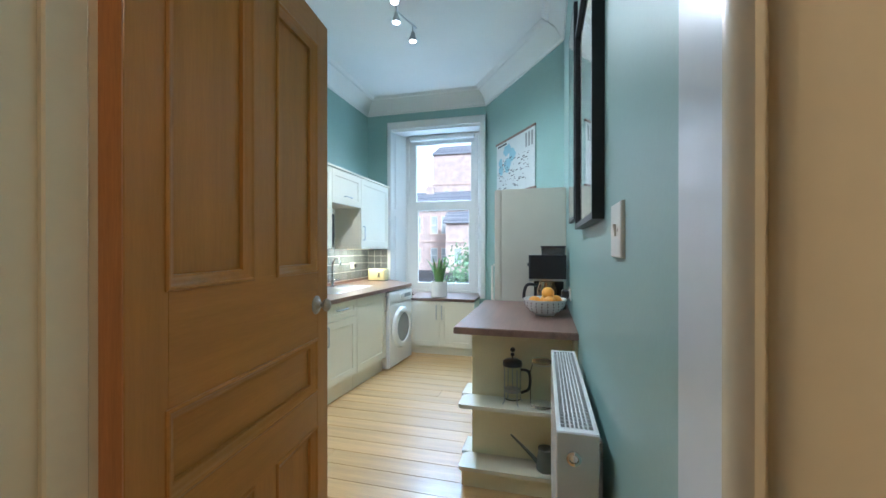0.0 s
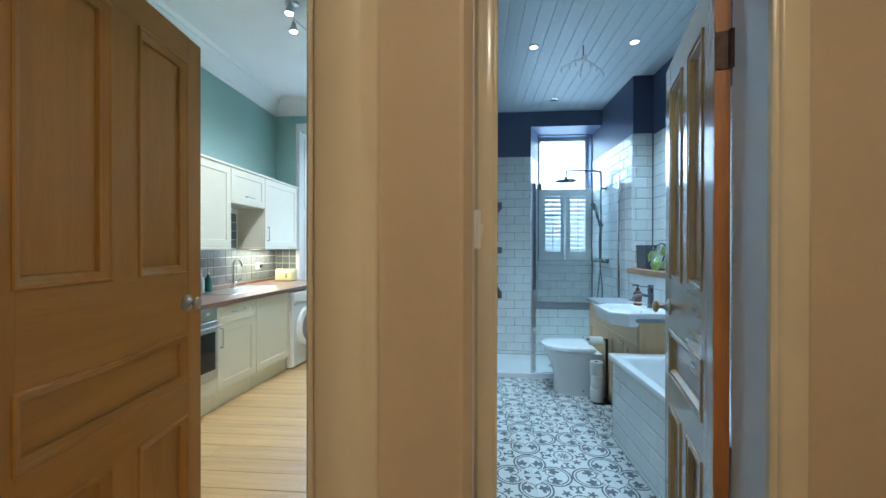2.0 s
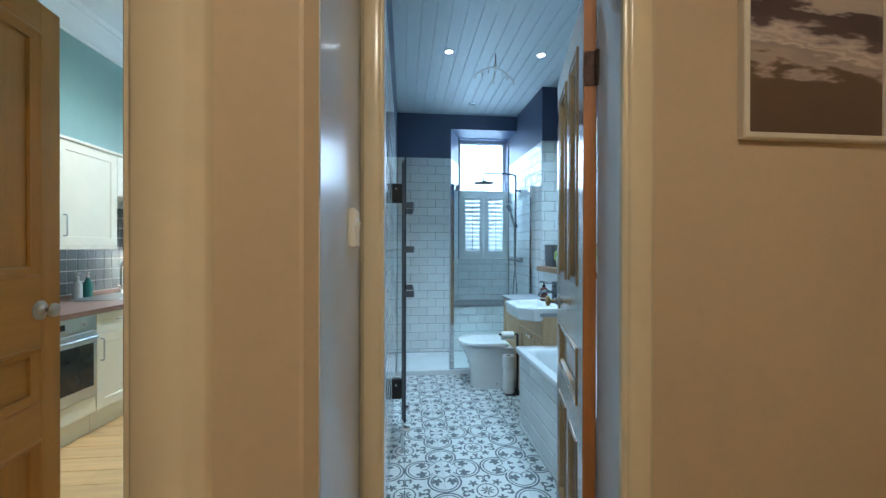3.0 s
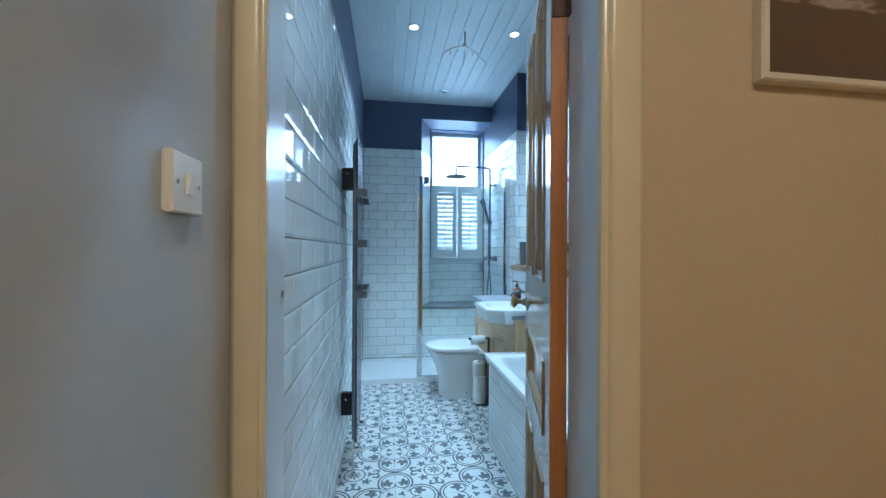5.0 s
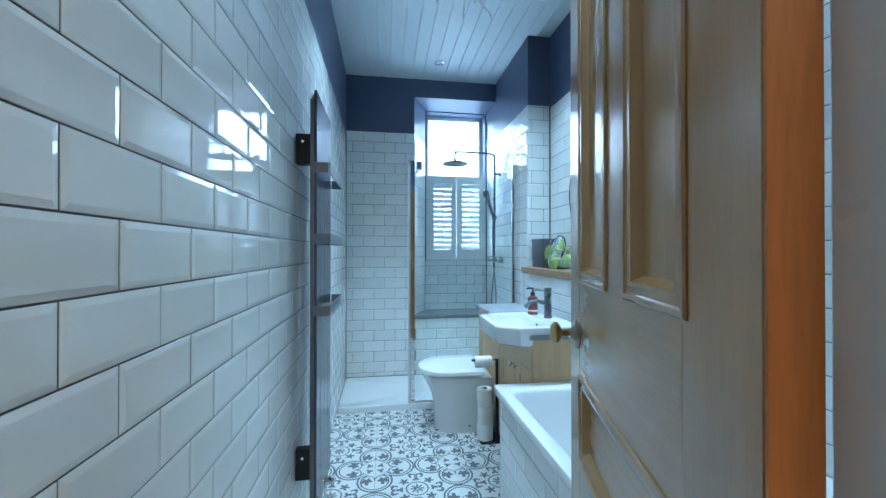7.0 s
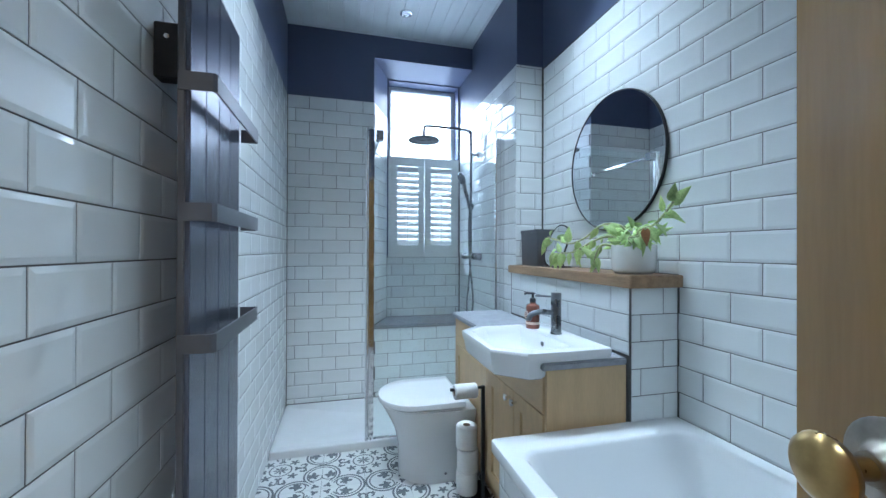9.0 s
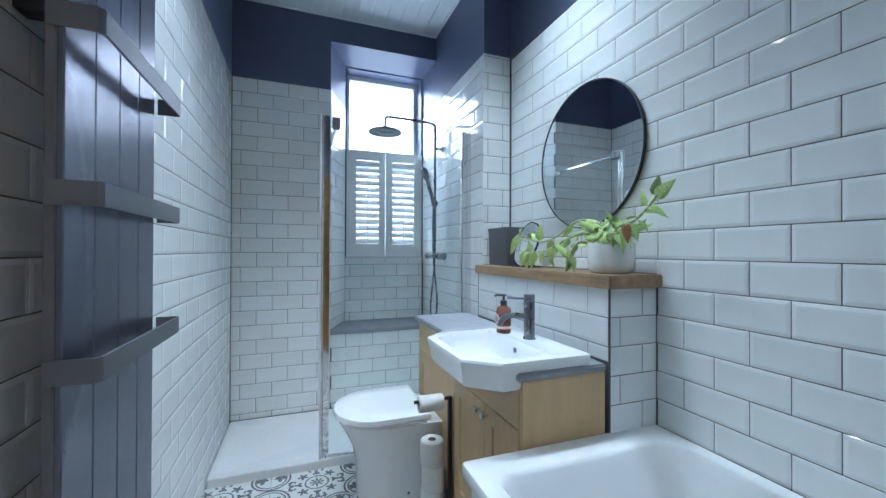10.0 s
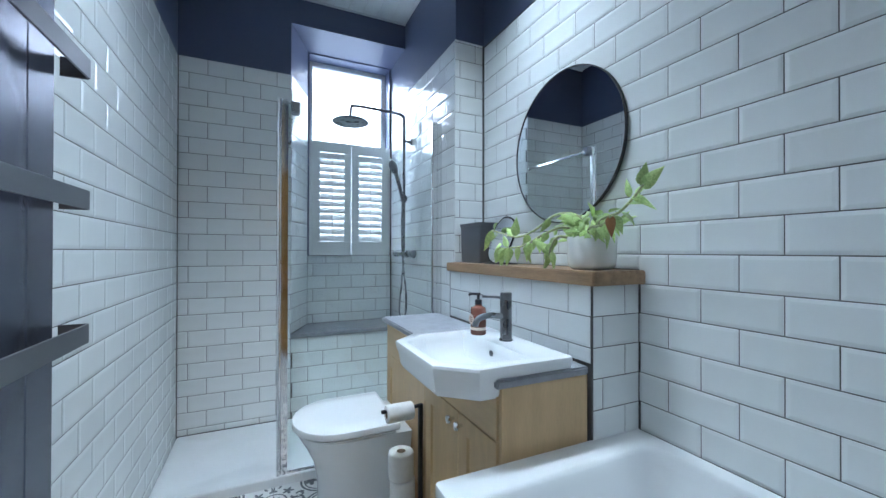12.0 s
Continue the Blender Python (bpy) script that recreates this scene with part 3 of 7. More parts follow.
# kitchen window, its case and panelled reveals
KW = tagged(new("window_2"), "tall white sash window with panelled reveals", "window", kind="structure")
ORIGIN[KW] = Vector((0, 0, 0))
part("architrave", rects([(-2.04, -0.655, 0.68, 3.105, 5.2), (-2.04, -0.655, 0.68, 3.105, 5.175), (-2.025, -0.67, 0.68, 3.09, 5.165), (-1.985, -0.71, 0.68, 3.005, 5.165), (-1.975, -0.72, 0.68, 2.990, 5.18), (-1.975, -0.72, 0.68, 2.990, 5.2)]), M_WHITE, KW)
for nm, xa, xb in (("left_reveal", -1.985, -1.87), ("right_reveal", -0.725, -0.80)):
    bm = loft([[(xa, 5.2, z), (xb, 5.52, z), (xb + (-0.06 if xa < -1 else 0.06), 5.52, z), (xa + (-0.02 if xa < -1 else 0.02), 5.2, z)] for z in (0.69, 3.03)])
    rv = part(nm, bm, M_WHITE, KW)
    for z0, z1 in ((0.80, 1.80), (1.90, 2.92)):
        def along(t, off):
            s = 1 if xa < -1 else -1
            return (xa + (xb - xa) * t + s * off, 5.2 + 0.32 * t)
        pts = [along(0.2, 0.001), along(0.2, 0.010), along(0.25, 0.012), along(0.75, 0.012), along(0.8, 0.010), along(0.8, 0.001)]
        part("raised_panel", prism(pts, z0, z1), M_WHITE, rv)
part("head_lining", box(-1.984, -0.722, 5.201, 5.52, 2.975, 2.9985), M_WHITE, KW)
part("sash_frame", rects([(-1.88, -0.79, 0.70, 3.0, 5.56), (-1.88, -0.79, 0.70, 3.0, 5.50), (-1.84, -0.83, 0.74, 2.96, 5.50), (-1.83, -0.84, 0.75, 2.95, 5.51), (-1.83, -0.84, 0.75, 2.95, 5.56)]), M_WHITE, KW)
part("upper_sash", rects([(-1.83, -0.84, 1.96, 2.95, 5.56), (-1.83, -0.84, 1.96, 2.95, 5.53), (-1.735, -0.905, 2.02, 2.86, 5.53), (-1.725, -0.915, 2.03, 2.85, 5.545), (-1.725, -0.915, 2.03, 2.85, 5.56)]), M_WHITE, KW)
part("lower_sash", rects([(-1.83, -0.84, 0.75, 2.02, 5.53), (-1.83, -0.84, 0.75, 2.02, 5.50), (-1.70, -0.93, 0.84, 1.90, 5.50), (-1.69, -0.94, 0.85, 1.89, 5.51), (-1.69, -0.94, 0.85, 1.89, 5.53)]), M_WHITE, KW)
part("roller_blind_box", box(-1.80, -0.85, 5.44, 5.50, 2.90, 2.97, 0.01), M_WHITE, KW)
for z0, z1, y in ((2.03, 2.85, 5.55), (0.85, 1.89, 5.52)):
    p = part("pane", box(-1.735, -0.905, y - 0.002, y + 0.002, z0 - 0.01, z1 + 0.01), M_GLASS, KW)
    p.visible_shadow = False

# ---- ground and the street outside ----
structure("ground", box(-300, 300, 5.8, 600, -1.2, -1.0), M_ROAD, "grey asphalt street outside", "ground")

# ---- doors ----
def door(name, at, rz, W, H, thick, xs, zs, label, knob_u, knob_z, knob_mat, side, edge=M_EDGE, bold=1.0, reach=0.0, along=M_DOOR, across=M_DOORR):
    """A five-panel door. Local x runs from the hinge along the leaf. side: +1 if the leaf lies behind its seen face along +y."""
    e = thing(name, at, label, "door", rz=rz, local=True)
    t0, t1 = (0, thick) if side > 0 else (-thick, 0)
    face, back = (0, thick) if side > 0 else (0, -thick)
    s = side
    (a0, a1, b0, b1), (l0, l1, m0, m1, u0, u1) = xs, zs
    bev = 0.0015
    part("hinge_stile", box(0.002, a0, t0, t1, 0.012, H, bev), along, e)
    part("hinge_edge", box(-0.0015, 0.002, t0 + 0.001, t1 - 0.001, 0.012, H), edge, e, "bare orange pine edge")
    part("lock_stile", box(b1 + 0.010 * bold, W, t0, t1, 0.012, H, bev), along, e)
    for z0, z1 in ((0.012, l0), (l1, m0), (m1, u0), (u1, H)):
        part("rail", box(a0 + 0.0003, b1 + 0.010 * bold - 0.0003, t0 + 0.0005, t1 - 0.0005, z0, z1), across, e)
    for z0, z1 in ((l0, l1), (u0, u1)):
        part("muntin", box(a1, b0, t0 + 0.0008, t1 - 0.0008, z0, z1), along, e)
    mid = (t0 + t1) / 2
    for x0, x1, z0, z1, m in ((a0, a1, l0, l1, along), (b0, b1, l0, l1, along), (a0, b1, m0, m1, across), (a0, a1, u0, u1, along), (b0, b1, u0, u1, along)):
        part("panel", box(x0 - 0.004, x1 + 0.004, mid - 0.006, mid + 0.006, z0 - 0.004, z1 + 0.004), m, e)
        for f, g in ((face, s), (back, -s)):
            # moulding: a proud bead, a hollow and a step down to the panel
            prof = [(-0.010, 0.003), (-0.010, -0.002), (-0.008, -0.0045), (-0.003, -0.0045), (-0.001, -0.001), (0.003, 0.0), (0.007, -0.002), (0.011, -0.001), (0.014, 0.005), (0.017, 0.010)] if bold > 1 else [(-0.010, 0.003), (-0.010, -0.004), (-0.006, -0.007), (-0.001, -0.006), (0.003, -0.001), (0.010, 0.002), (0.016, 0.008), (0.024, 0.010)]
            rows = [(x0 + o * bold, x1 - o * bold, z0 + o * bold, z1 - o * bold, f + g * d) for o, d in prof]
            o = (0.019 if bold > 1 else 0.026) * bold
            rows.append((x0 + o, x1 - o, z0 + o, z1 - o, mid + (f - mid) * 0.28))
            part("moulding", rects(rows), across if m is across else along, e, smooth=35)
    for f, g in ((face, -s), (back, s)):
        prof = [(0.0085, 0.004), (0.008, 0.028 + reach), (0.010, 0.031 + reach), (0.018, 0.034 + reach), (0.0240, 0.039 + reach), (0.0260, 0.045 + reach), (0.0240, 0.050 + reach), (0.017, 0.055 + reach), (0.002, 0.057 + reach)]
        k = part("knob", lathe([(rad_, g * h) for rad_, h in prof], (knob_u, f, knob_z), 28, "y"), knob_mat, e, smooth=40)
        part("rose", lathe([(0.036, 0.0), (0.036, g * 0.003), (0.033, g * 0.005), (0.022, g * 0.006), (0.018, g * 0.009), (0.015, g * 0.014), (0.013, g * 0.016), (0.012, g * 0.020)], (knob_u, f, knob_z), 28, "y"), M_NICKEL, k, "worn metal rose", smooth=40)
    return e


kd = door("door_1", (-0.69, 0.69, 0), math.degrees(math.atan2(0.873, -0.092)), 0.884, 2.262, 0.055, (0.104, 0.388, 0.522, 0.782), (0.21, 0.632, 0.788, 0.978, 1.257, 2.14),
          "open varnished pine five-panel kitchen door", 0.785, 1.12, M_NICKEL, 1)
bd = door("door_2", (1.142, 1.08, 0), math.degrees(math.atan2(0.691, 0.197)), 0.718, 2.17, 0.040, (0.128, 0.296, 0.416, 0.607), (0.21, 0.665, 0.815, 0.992, 1.232, 2.045),
          "open varnished pine five-panel bathroom door", 0.634, 1.098, M_BRASS, -1, bold=1.3, reach=0.008, along=M_DOORB, across=M_DOORBR)
for z in (0.25, 1.925):
    hg = part("hinge", box(-0.0045, -0.001, -0.040, -0.002, z - 0.055, z + 0.055, 0.001), M_IRON, bd, "rusty iron butt hinge")
    part("hinge_knuckle", tube([(-0.006, -0.041, z - 0.055), (-0.006, -0.041, z + 0.055)], 0.008, 12), M_IRON, hg)

# ---- bathroom: bath ----
bath = thing("bath", (1.43, 1.9, 0), "white acrylic bath with a tiled front panel", "bath")
BX0, BX1, BY0, BY1, BZ = 1.413, 2.194, 1.085, 2.7485, 0.609
loops = [rrect(BX0 + 0.004, BX1, BY0, BY1, 0.012, BZ - 0.045), rrect(BX0, BX1, BY0, BY1, 0.014, BZ - 0.038), rrect(BX0, BX1, BY0, BY1, 0.014, BZ - 0.005), rrect(BX0 + 0.0015, BX1 - 0.001, BY0 + 0.0015, BY1 - 0.0015, 0.013, BZ - 0.0015), rrect(BX0 + 0.005, BX1 - 0.003, BY0 + 0.004, BY1 - 0.004, 0.012, BZ)]
for d, z, r in ((0.052, BZ, 0.050), (0.060, BZ - 0.003, 0.054), (0.068, BZ - 0.012, 0.056), (0.078, BZ - 0.04, 0.056), (0.105, BZ - 0.20, 0.055), (0.135, BZ - 0.36, 0.07), (0.19, BZ - 0.395, 0.10)):
    k = max(0.0, d - 0.08)
    loops.append(rrect(BX0 + d, BX1 - d, BY0 + d + 0.05 + k, BY1 - d - 0.045 - k * 2.4, r, z))
part("tub", loft(loops, None, False, True), M_ACRYL, bath, smooth=28)
W_PANEL = part("front_panel", box(1.447, 1.475, BY0, BY1, 0.0, BZ - 0.046), M_GROUT, bath, "white metro tiled front panel")

# ---- bathroom: shower ----
tray = thing("shower_tray", (1.2, 4.35, 0), "low white resin shower tray", "shower tray")
loops = [rrect(0.492, 2.003, 3.985, 4.7128, 0.01, -0.008), rrect(0.492, 2.003, 3.985, 4.7128, 0.01, 0.044), rrect(0.496, 2.0, 3.989, 4.711, 0.012, 0.050), rrect(0.53, 1.965, 4.035, 4.685, 0.03, 0.050), rrect(0.545, 1.95, 4.055, 4.67, 0.03, 0.041), rrect(1.2, 1.3, 4.3, 4.4, 0.03, 0.036)]
part("slab", loft(loops), M_STONE, tray, smooth=30)
part("waste_cover", lathe([(0.062, 0.037), (0.062, 0.046), (0.055, 0.051), (0.002, 0.052)], (1.36, 4.30, 0), 28), M_CHROME, tray, "chrome waste cover", smooth=40)

scr = thing("shower_screen", (1.5, 4.0, 0.05), "fixed clear glass shower screen with chrome profiles", "shower screen")
g = part("glass_panel", box(1.092, 1.945, 3.997, 4.003, 0.064, 2.02, 0.001), M_SHGLASS, scr)
g.visible_shadow = False
ep = part("end_profile", box(1.074, 1.106, 3.986, 4.014, 0.050, 2.035, 0.006, None, 2), M_CHROME, scr, "chrome end profile")
part("rounded_bead", tube([(1.064, 4.0, 0.050), (1.064, 4.0, 2.035)], 0.0125, 16), M_CHROME, ep, smooth=60)
part("wall_profile", box(1.935, 1.968, 3.986, 4.014, 0.050, 2.035, 0.005, None, 2), M_CHROME, scr, "chrome wall profile")
part("wall_channel", box(1.968, 2.003, 3.99, 4.01, 0.050, 2.030, 0.003), M_CHROME, scr)
part("sill_strip", box(1.104, 1.968, 3.992, 4.008, 0.050, 0.064, 0.003), M_CHROME, scr)
bar = part("support_bar", box(1.135, 1.149, 4.0, 4.712, 1.985, 2.0, 0.002), M_CHROME, scr, "chrome support bar to the wall")
part("glass_clamp", box(1.120, 1.164, 3.975, 4.03, 1.965, 2.025, 0.004), M_GUN, bar, "dark glass clamp")
part("wall_flange", lathe([(0.02, 0.0), (0.02, -0.008), (0.012, -0.012)], (1.142, 4.712, 1.9925), 16, "y"), M_CHROME, bar)

sh = thing("shower_mixer", (1.96, 4.56, 1.2), "gunmetal thermostatic shower with a round overhead rose and hand shower", "shower")
RX, RY = 1.945, 4.56
part("riser_rail", tube(curve([(RX, RY, 1.23), (RX, RY, 1.7), (RX, RY, 2.20), (RX - 0.012, RY, 2.245), (RX - 0.05, RY, 2.262), (RX - 0.20, RY, 2.268), (RX - 0.37, RY, 2.27), (RX - 0.395, RY, 2.255), (RX - 0.40, RY, 2.22), (RX - 0.40, RY, 2.185)], 6), 0.0105, 12), M_GUN, sh, smooth=60)
part("overhead_rose", lathe([(0.016, 0.045), (0.018, 0.018), (0.05, 0.012), (0.122, 0.006), (0.128, 0.0), (0.126, -0.006), (0.115, -0.008), (0.002, -0.008)], (RX - 0.40, RY, 2.15), 40), M_GUN, sh, "round flat gunmetal rose", smooth=40)
part("mixer_body", tube([(RX, RY - 0.15, 1.21), (RX, RY + 0.15, 1.21)], 0.021, 18), M_GUN, sh, smooth=60)
for k in (-1, 1):
    part("valve_handle", tube([(RX, RY + k * 0.15, 1.21), (RX, RY + k * 0.205, 1.21)], 0.025, 18), M_GUN, sh, smooth=60)
    part("inlet_flange", lathe([(0.014, 0.0), (0.014, 0.04), (0.03, 0.045), (0.03, 0.058)], (RX + 0.0, RY + k * 0.075, 1.21), 18, "x"), M_GUN, sh, smooth=40)
part("rail_bracket", tube([(RX, RY, 2.06), (2.003, RY, 2.06)], 0.010, 12), M_GUN, sh, smooth=60)
part("bracket_flange", lathe([(0.024, 0.0), (0.024, 0.010)], (1.993, RY, 2.06), 18, "x"), M_GUN, sh, smooth=40)
part("slider", box(RX - 0.022, RX + 0.022, RY - 0.022, RY + 0.022, 1.60, 1.65, 0.008, None, 2), M_GUN, sh, smooth=50)
hs = part("hand_shower", tube(curve([(RX - 0.02, RY - 0.03, 1.60), (RX - 0.045, RY - 0.035, 1.70), (RX - 0.075, RY - 0.04, 1.80)], 5), 0.012, 12, None, 1.3), M_GUN, sh, smooth=60)
part("spray_head", loft([ring(Vector((RX - 0.075, RY - 0.04, 1.80)) + Vector((-0.03, 0, 0.075)) * k, (0.93, 0, 0.37), (0, 1, 0), r, 16, 1.4) for k, r in ((0, 0.016), (0.3, 0.026), (0.8, 0.030), (1.15, 0.022), (1.3, 0.008))]), M_GUN, hs, smooth=60)
part("hose", tube(curve([(RX, RY, 1.19), (RX - 0.005, RY + 0.03, 1.0), (RX - 0.01, RY + 0.07, 0.80), (RX - 0.01, RY + 0.03, 0.72), (RX - 0.01, RY - 0.06, 0.745), (RX - 0.012, RY - 0.09, 0.90), (RX - 0.03, RY - 0.06, 1.2), (RX - 0.03, RY - 0.04, 1.45), (RX - 0.02, RY - 0.03, 1.60)], 8), 0.0075, 8), M_GUN, sh, "flexible grey metal hose", smooth=60)

# ---- bathroom: vanity run ----
van = thing("vanity_unit", (1.8, 3.3, 0), "light oak fitted vanity unit with shaker doors", "vanity unit")
VX, VY0, VY1 = 1.632, 2.752, 3.925
part("side_panel", box(VX, 1.967, VY0, VY0 + 0.018, 0.0, 0.825, 0.001), M_OAK, van)
part("side_panel", box(VX, 1.967, VY1 - 0.018, VY1, 0.0, 0.825, 0.001), M_OAK, van)
part("carcass", box(VX + 0.012, 1.966, VY0 + 0.0185, VY1 - 0.0185, 0.10, 0.70), M_OAK, van)
part("plinth", box(VX + 0.04, 1.96, VY0 + 0.02, VY1 - 0.02, 0.0, 0.10), M_OAKH, van)


def shaker(parent, y0, y1, z0, z1, x, name="door", m1=M_OAK, m2=M_OAKH, thick=0.018, frame=0.062, label=""):
    """A framed door facing -x: one mesh with a sunk panel."""
    bm = loft([[(x + d, a, c), (x + d, b, c), (x + d, b, e), (x + d, a, e)] for d, a, b, c, e in
               ((thick, y0, y1, z0, z1), (0.0015, y0, y1, z0, z1), (0, y0 + 0.0015, y1 - 0.0015, z0 + 0.0015, z1 - 0.0015), (0, y0 + frame, y1 - frame, z0 + frame, z1 - frame),
                (0.004, y0 + frame + 0.001, y1 - frame - 0.001, z0 + frame + 0.001, z1 - frame - 0.001), (0.009, y0 + frame + 0.004, y1 - frame - 0.004, z0 + frame + 0.004, z1 - frame - 0.004))])
    return part(name, bm, m1, parent, label)


bm = box(VX - 0.007, VX + 0.011, VY0 + 0.019, 3.335, 0.662, 0.772, 0.0015)
box(VX - 0.007, VX + 0.011, VY0 + 0.019, 2.815, 0.7715, 0.818, 0, bm)
box(VX - 0.007, VX + 0.011, 3.235, 3.335, 0.7715, 0.818, 0, bm)
part("fascia", bm, M_OAKH, van, "plain oak fascia under the basin")
for a, b, ky in ((VY0 + 0.019, 3.020, 2.992), (3.024, 3.335, 3.056)):
    d = shaker(van, a, b, 0.11, 0.657, VX - 0.007)
    part("knob", lathe([(0.006, 0.0), (0.006, -0.012), (0.013, -0.016), (0.016, -0.022), (0.014, -0.028), (0.002, -0.030)], (VX - 0.007, ky, 0.622), 10, "x"), M_CHROME, d, "faceted chrome knob")
part("service_panel", box(VX - 0.007, VX + 0.011, 3.340, VY1 - 0.019, 0.662, 0.818, 0.0015), M_OAKH, van)
shaker(van, 3.340, VY1 - 0.019, 0.11, 0.657, VX - 0.007, "back_panel")
wt = thing("vanity_worktop", (1.8, 3.3, 0.825), "grey slate-effect vanity worktop with a rounded front edge", "worktop")
bm = box(VX - 0.022, 1.9675, VY0 - 0.008, 2.80, 0.8255, 0.853, 0.006, None, 2)
box(VX - 0.022, 1.9675, 3.245, 3.96, 0.8255, 0.853, 0.006, bm, 2)
box(1.80, 1.9672, 2.798, 3.247, 0.826, 0.8526, 0, bm)
part("slab", bm, M_SLATE, wt, smooth=50)


def octo(x0, x1, y0, y1, c, z):
    """Basin outline with its two front corners cut off."""
    return [(x1, y1, z), (x0 + c, y1, z), (x0 + c * 0.5, y1 - c * 0.45, z), (x0, y1 - c * 0.9, z), (x0, y0 + c * 0.9, z), (x0 + c * 0.5, y0 + c * 0.45, z), (x0 + c, y0, z), (x1, y0, z)]


sink = thing("basin", (1.66, 3.02, 0.853), "white ceramic semi-recessed basin with cut front corners", "basin")
SX0, SX1, SY0, SY1, SZ = 1.452, 1.90, 2.745, 3.30, 0.893
loops = [octo(1.520, 1.86, SY0 + 0.075, SY1 - 0.075, 0.08, 0.784), octo(1.486, 1.88, SY0 + 0.040, SY1 - 0.040, 0.095, 0.785), octo(1.474, 1.885, SY0 + 0.029, SY1 - 0.029, 0.10, 0.791), octo(SX0 + 0.013, SX1, SY0 + 0.020, SY1 - 0.020, 0.103, 0.808),
         octo(SX0 + 0.006, SX1, SY0 + 0.014, SY1 - 0.014, 0.104, 0.848), octo(SX0 + 0.001, SX1, SY0 + 0.008, SY1 - 0.008, 0.105, 0.862), octo(SX0 - 0.003, SX1, SY0 + 0.004, SY1 - 0.004, 0.105, SZ - 0.010), octo(SX0 - 0.001, SX1, SY0 + 0.006, SY1 - 0.006, 0.105, SZ - 0.003), octo(SX0 + 0.006, SX1 - 0.002, SY0 + 0.012, SY1 - 0.012, 0.105, SZ),
         octo(SX0 + 0.026, SX1 - 0.135, SY0 + 0.050, SY1 - 0.050, 0.095, SZ), octo(SX0 + 0.034, SX1 - 0.142, SY0 + 0.058, SY1 - 0.058, 0.095, SZ - 0.008), octo(SX0 + 0.042, SX1 - 0.146, SY0 + 0.068, SY1 - 0.068, 0.09, SZ - 0.03), octo(SX0 + 0.058, SX1 - 0.152, SY0 + 0.09, SY1 - 0.09, 0.08, SZ - 0.062), octo(SX0 + 0.085, SX1 - 0.165, SY0 + 0.125, SY1 - 0.125, 0.06, SZ - 0.085), octo(SX0 + 0.13, SX1 - 0.195, SY0 + 0.18, SY1 - 0.18, 0.03, SZ - 0.098), octo(SX0 + 0.17, SX1 - 0.23, SY0 + 0.24, SY1 - 0.24, 0.01, SZ - 0.102)]
part("bowl", loft(loops), M_CERAM, sink, smooth=32)
part("overflow", lathe([(0.011, 0.0), (0.011, -0.003), (0.007, -0.004), (0.006, -0.001)], (SX1 - 0.150, 3.0, SZ - 0.035), 16, "x"), M_GUN, sink, "dark overflow hole")
part("waste", lathe([(0.030, -0.109), (0.030, -0.104), (0.02, -0.101), (0.002, -0.100)], (SX0 + 0.195, 3.02, SZ), 20), M_CHROME, sink, smooth=40)
tap = thing("basin_tap", (1.83, 3.03, 0.893), "tall gunmetal mono basin mixer tap", "tap")
part("body", lathe([(0.026, 0.0), (0.026, 0.006), (0.0225, 0.008), (0.0225, 0.150), (0.0215, 0.152), (0.0215, 0.154), (0.0225, 0.156), (0.0225, 0.178), (0.021, 0.181), (0.002, 0.182)], (1.83, 3.025, 0.893), 28), M_GUN, tap, smooth=40)
part("spout", tube(curve([(1.815, 3.025, 0.985), (1.76, 3.025, 0.992), (1.715, 3.025, 0.985), (1.698, 3.025, 0.966), (1.695, 3.025, 0.955)], 5), 0.0115, 14), M_GUN, tap, smooth=60)
part("lever", tube([(1.82, 3.035, 1.055), (1.755, 3.075, 1.057)], 0.0045, 10), M_GUN, tap, smooth=60)
soap = thing("soap_dispenser", (1.80, 3.15, 0.893), "amber pump bottle of hand soap with a pale label", "soap bottle")
part("bottle", lathe([(0.030, 0.0), (0.032, 0.004), (0.032, 0.098), (0.030, 0.108), (0.014, 0.116), (0.013, 0.124), (0.002, 0.124)], (1.79, 3.165, 0.893), 24), M_AMBER, soap, smooth=40)
part("label", lathe([(0.0326, 0.020), (0.0328, 0.020), (0.0328, 0.030), (0.0328, 0.031)], (1.79, 3.165, 0.893), 24), M_LABEL, soap)
lab = part("round_label", lathe([(0.021, 0.0), (0.021, -0.001)], (1.7575, 3.165, 0.955), 20, "x"), M_LABEL, soap, "round pale pink label")
for k, w in ((0.008, 0.010), (0.0, 0.014), (-0.008, 0.008)):
    part("print_line", box(1.7558, 1.7562, 3.165 - w, 3.165 + w, 0.954 + k, 0.957 + k), M_AMBER, lab)
part("pump_collar", lathe([(0.015, 0.122), (0.015, 0.140), (0.006, 0.143), (0.006, 0.160)], (1.79, 3.165, 0.893), 16), M_DARK, soap, smooth=40)
part("pump_nozzle", tube([(1.80, 3.165, 1.056), (1.765, 3.185, 1.056), (1.758, 3.189, 1.050)], 0.0055, 8), M_DARK, soap, smooth=50)

# ---- bathroom: toilet and paper ----
wc = thing("toilet", (1.4, 3.7, 0), "white back-to-wall toilet with a closed soft lid", "toilet")
TC = 3.69


def dee(x0, x1, half, z, c=TC, k=0.44):
    """Outline of seat or pan: straight at the back, round at the front."""
    pts = [(x1, c - half, z)]
    xm = x0 + (x1 - x0) * k
    for i in range(15):
        a = math.pi * (0.5 + i / 14)
        pts.append((xm + (xm - x0) * math.cos(a) * 1.0, c - half * math.sin(a) * -1 * -1, z))
    pts.append((x1, c + half, z))
    return pts


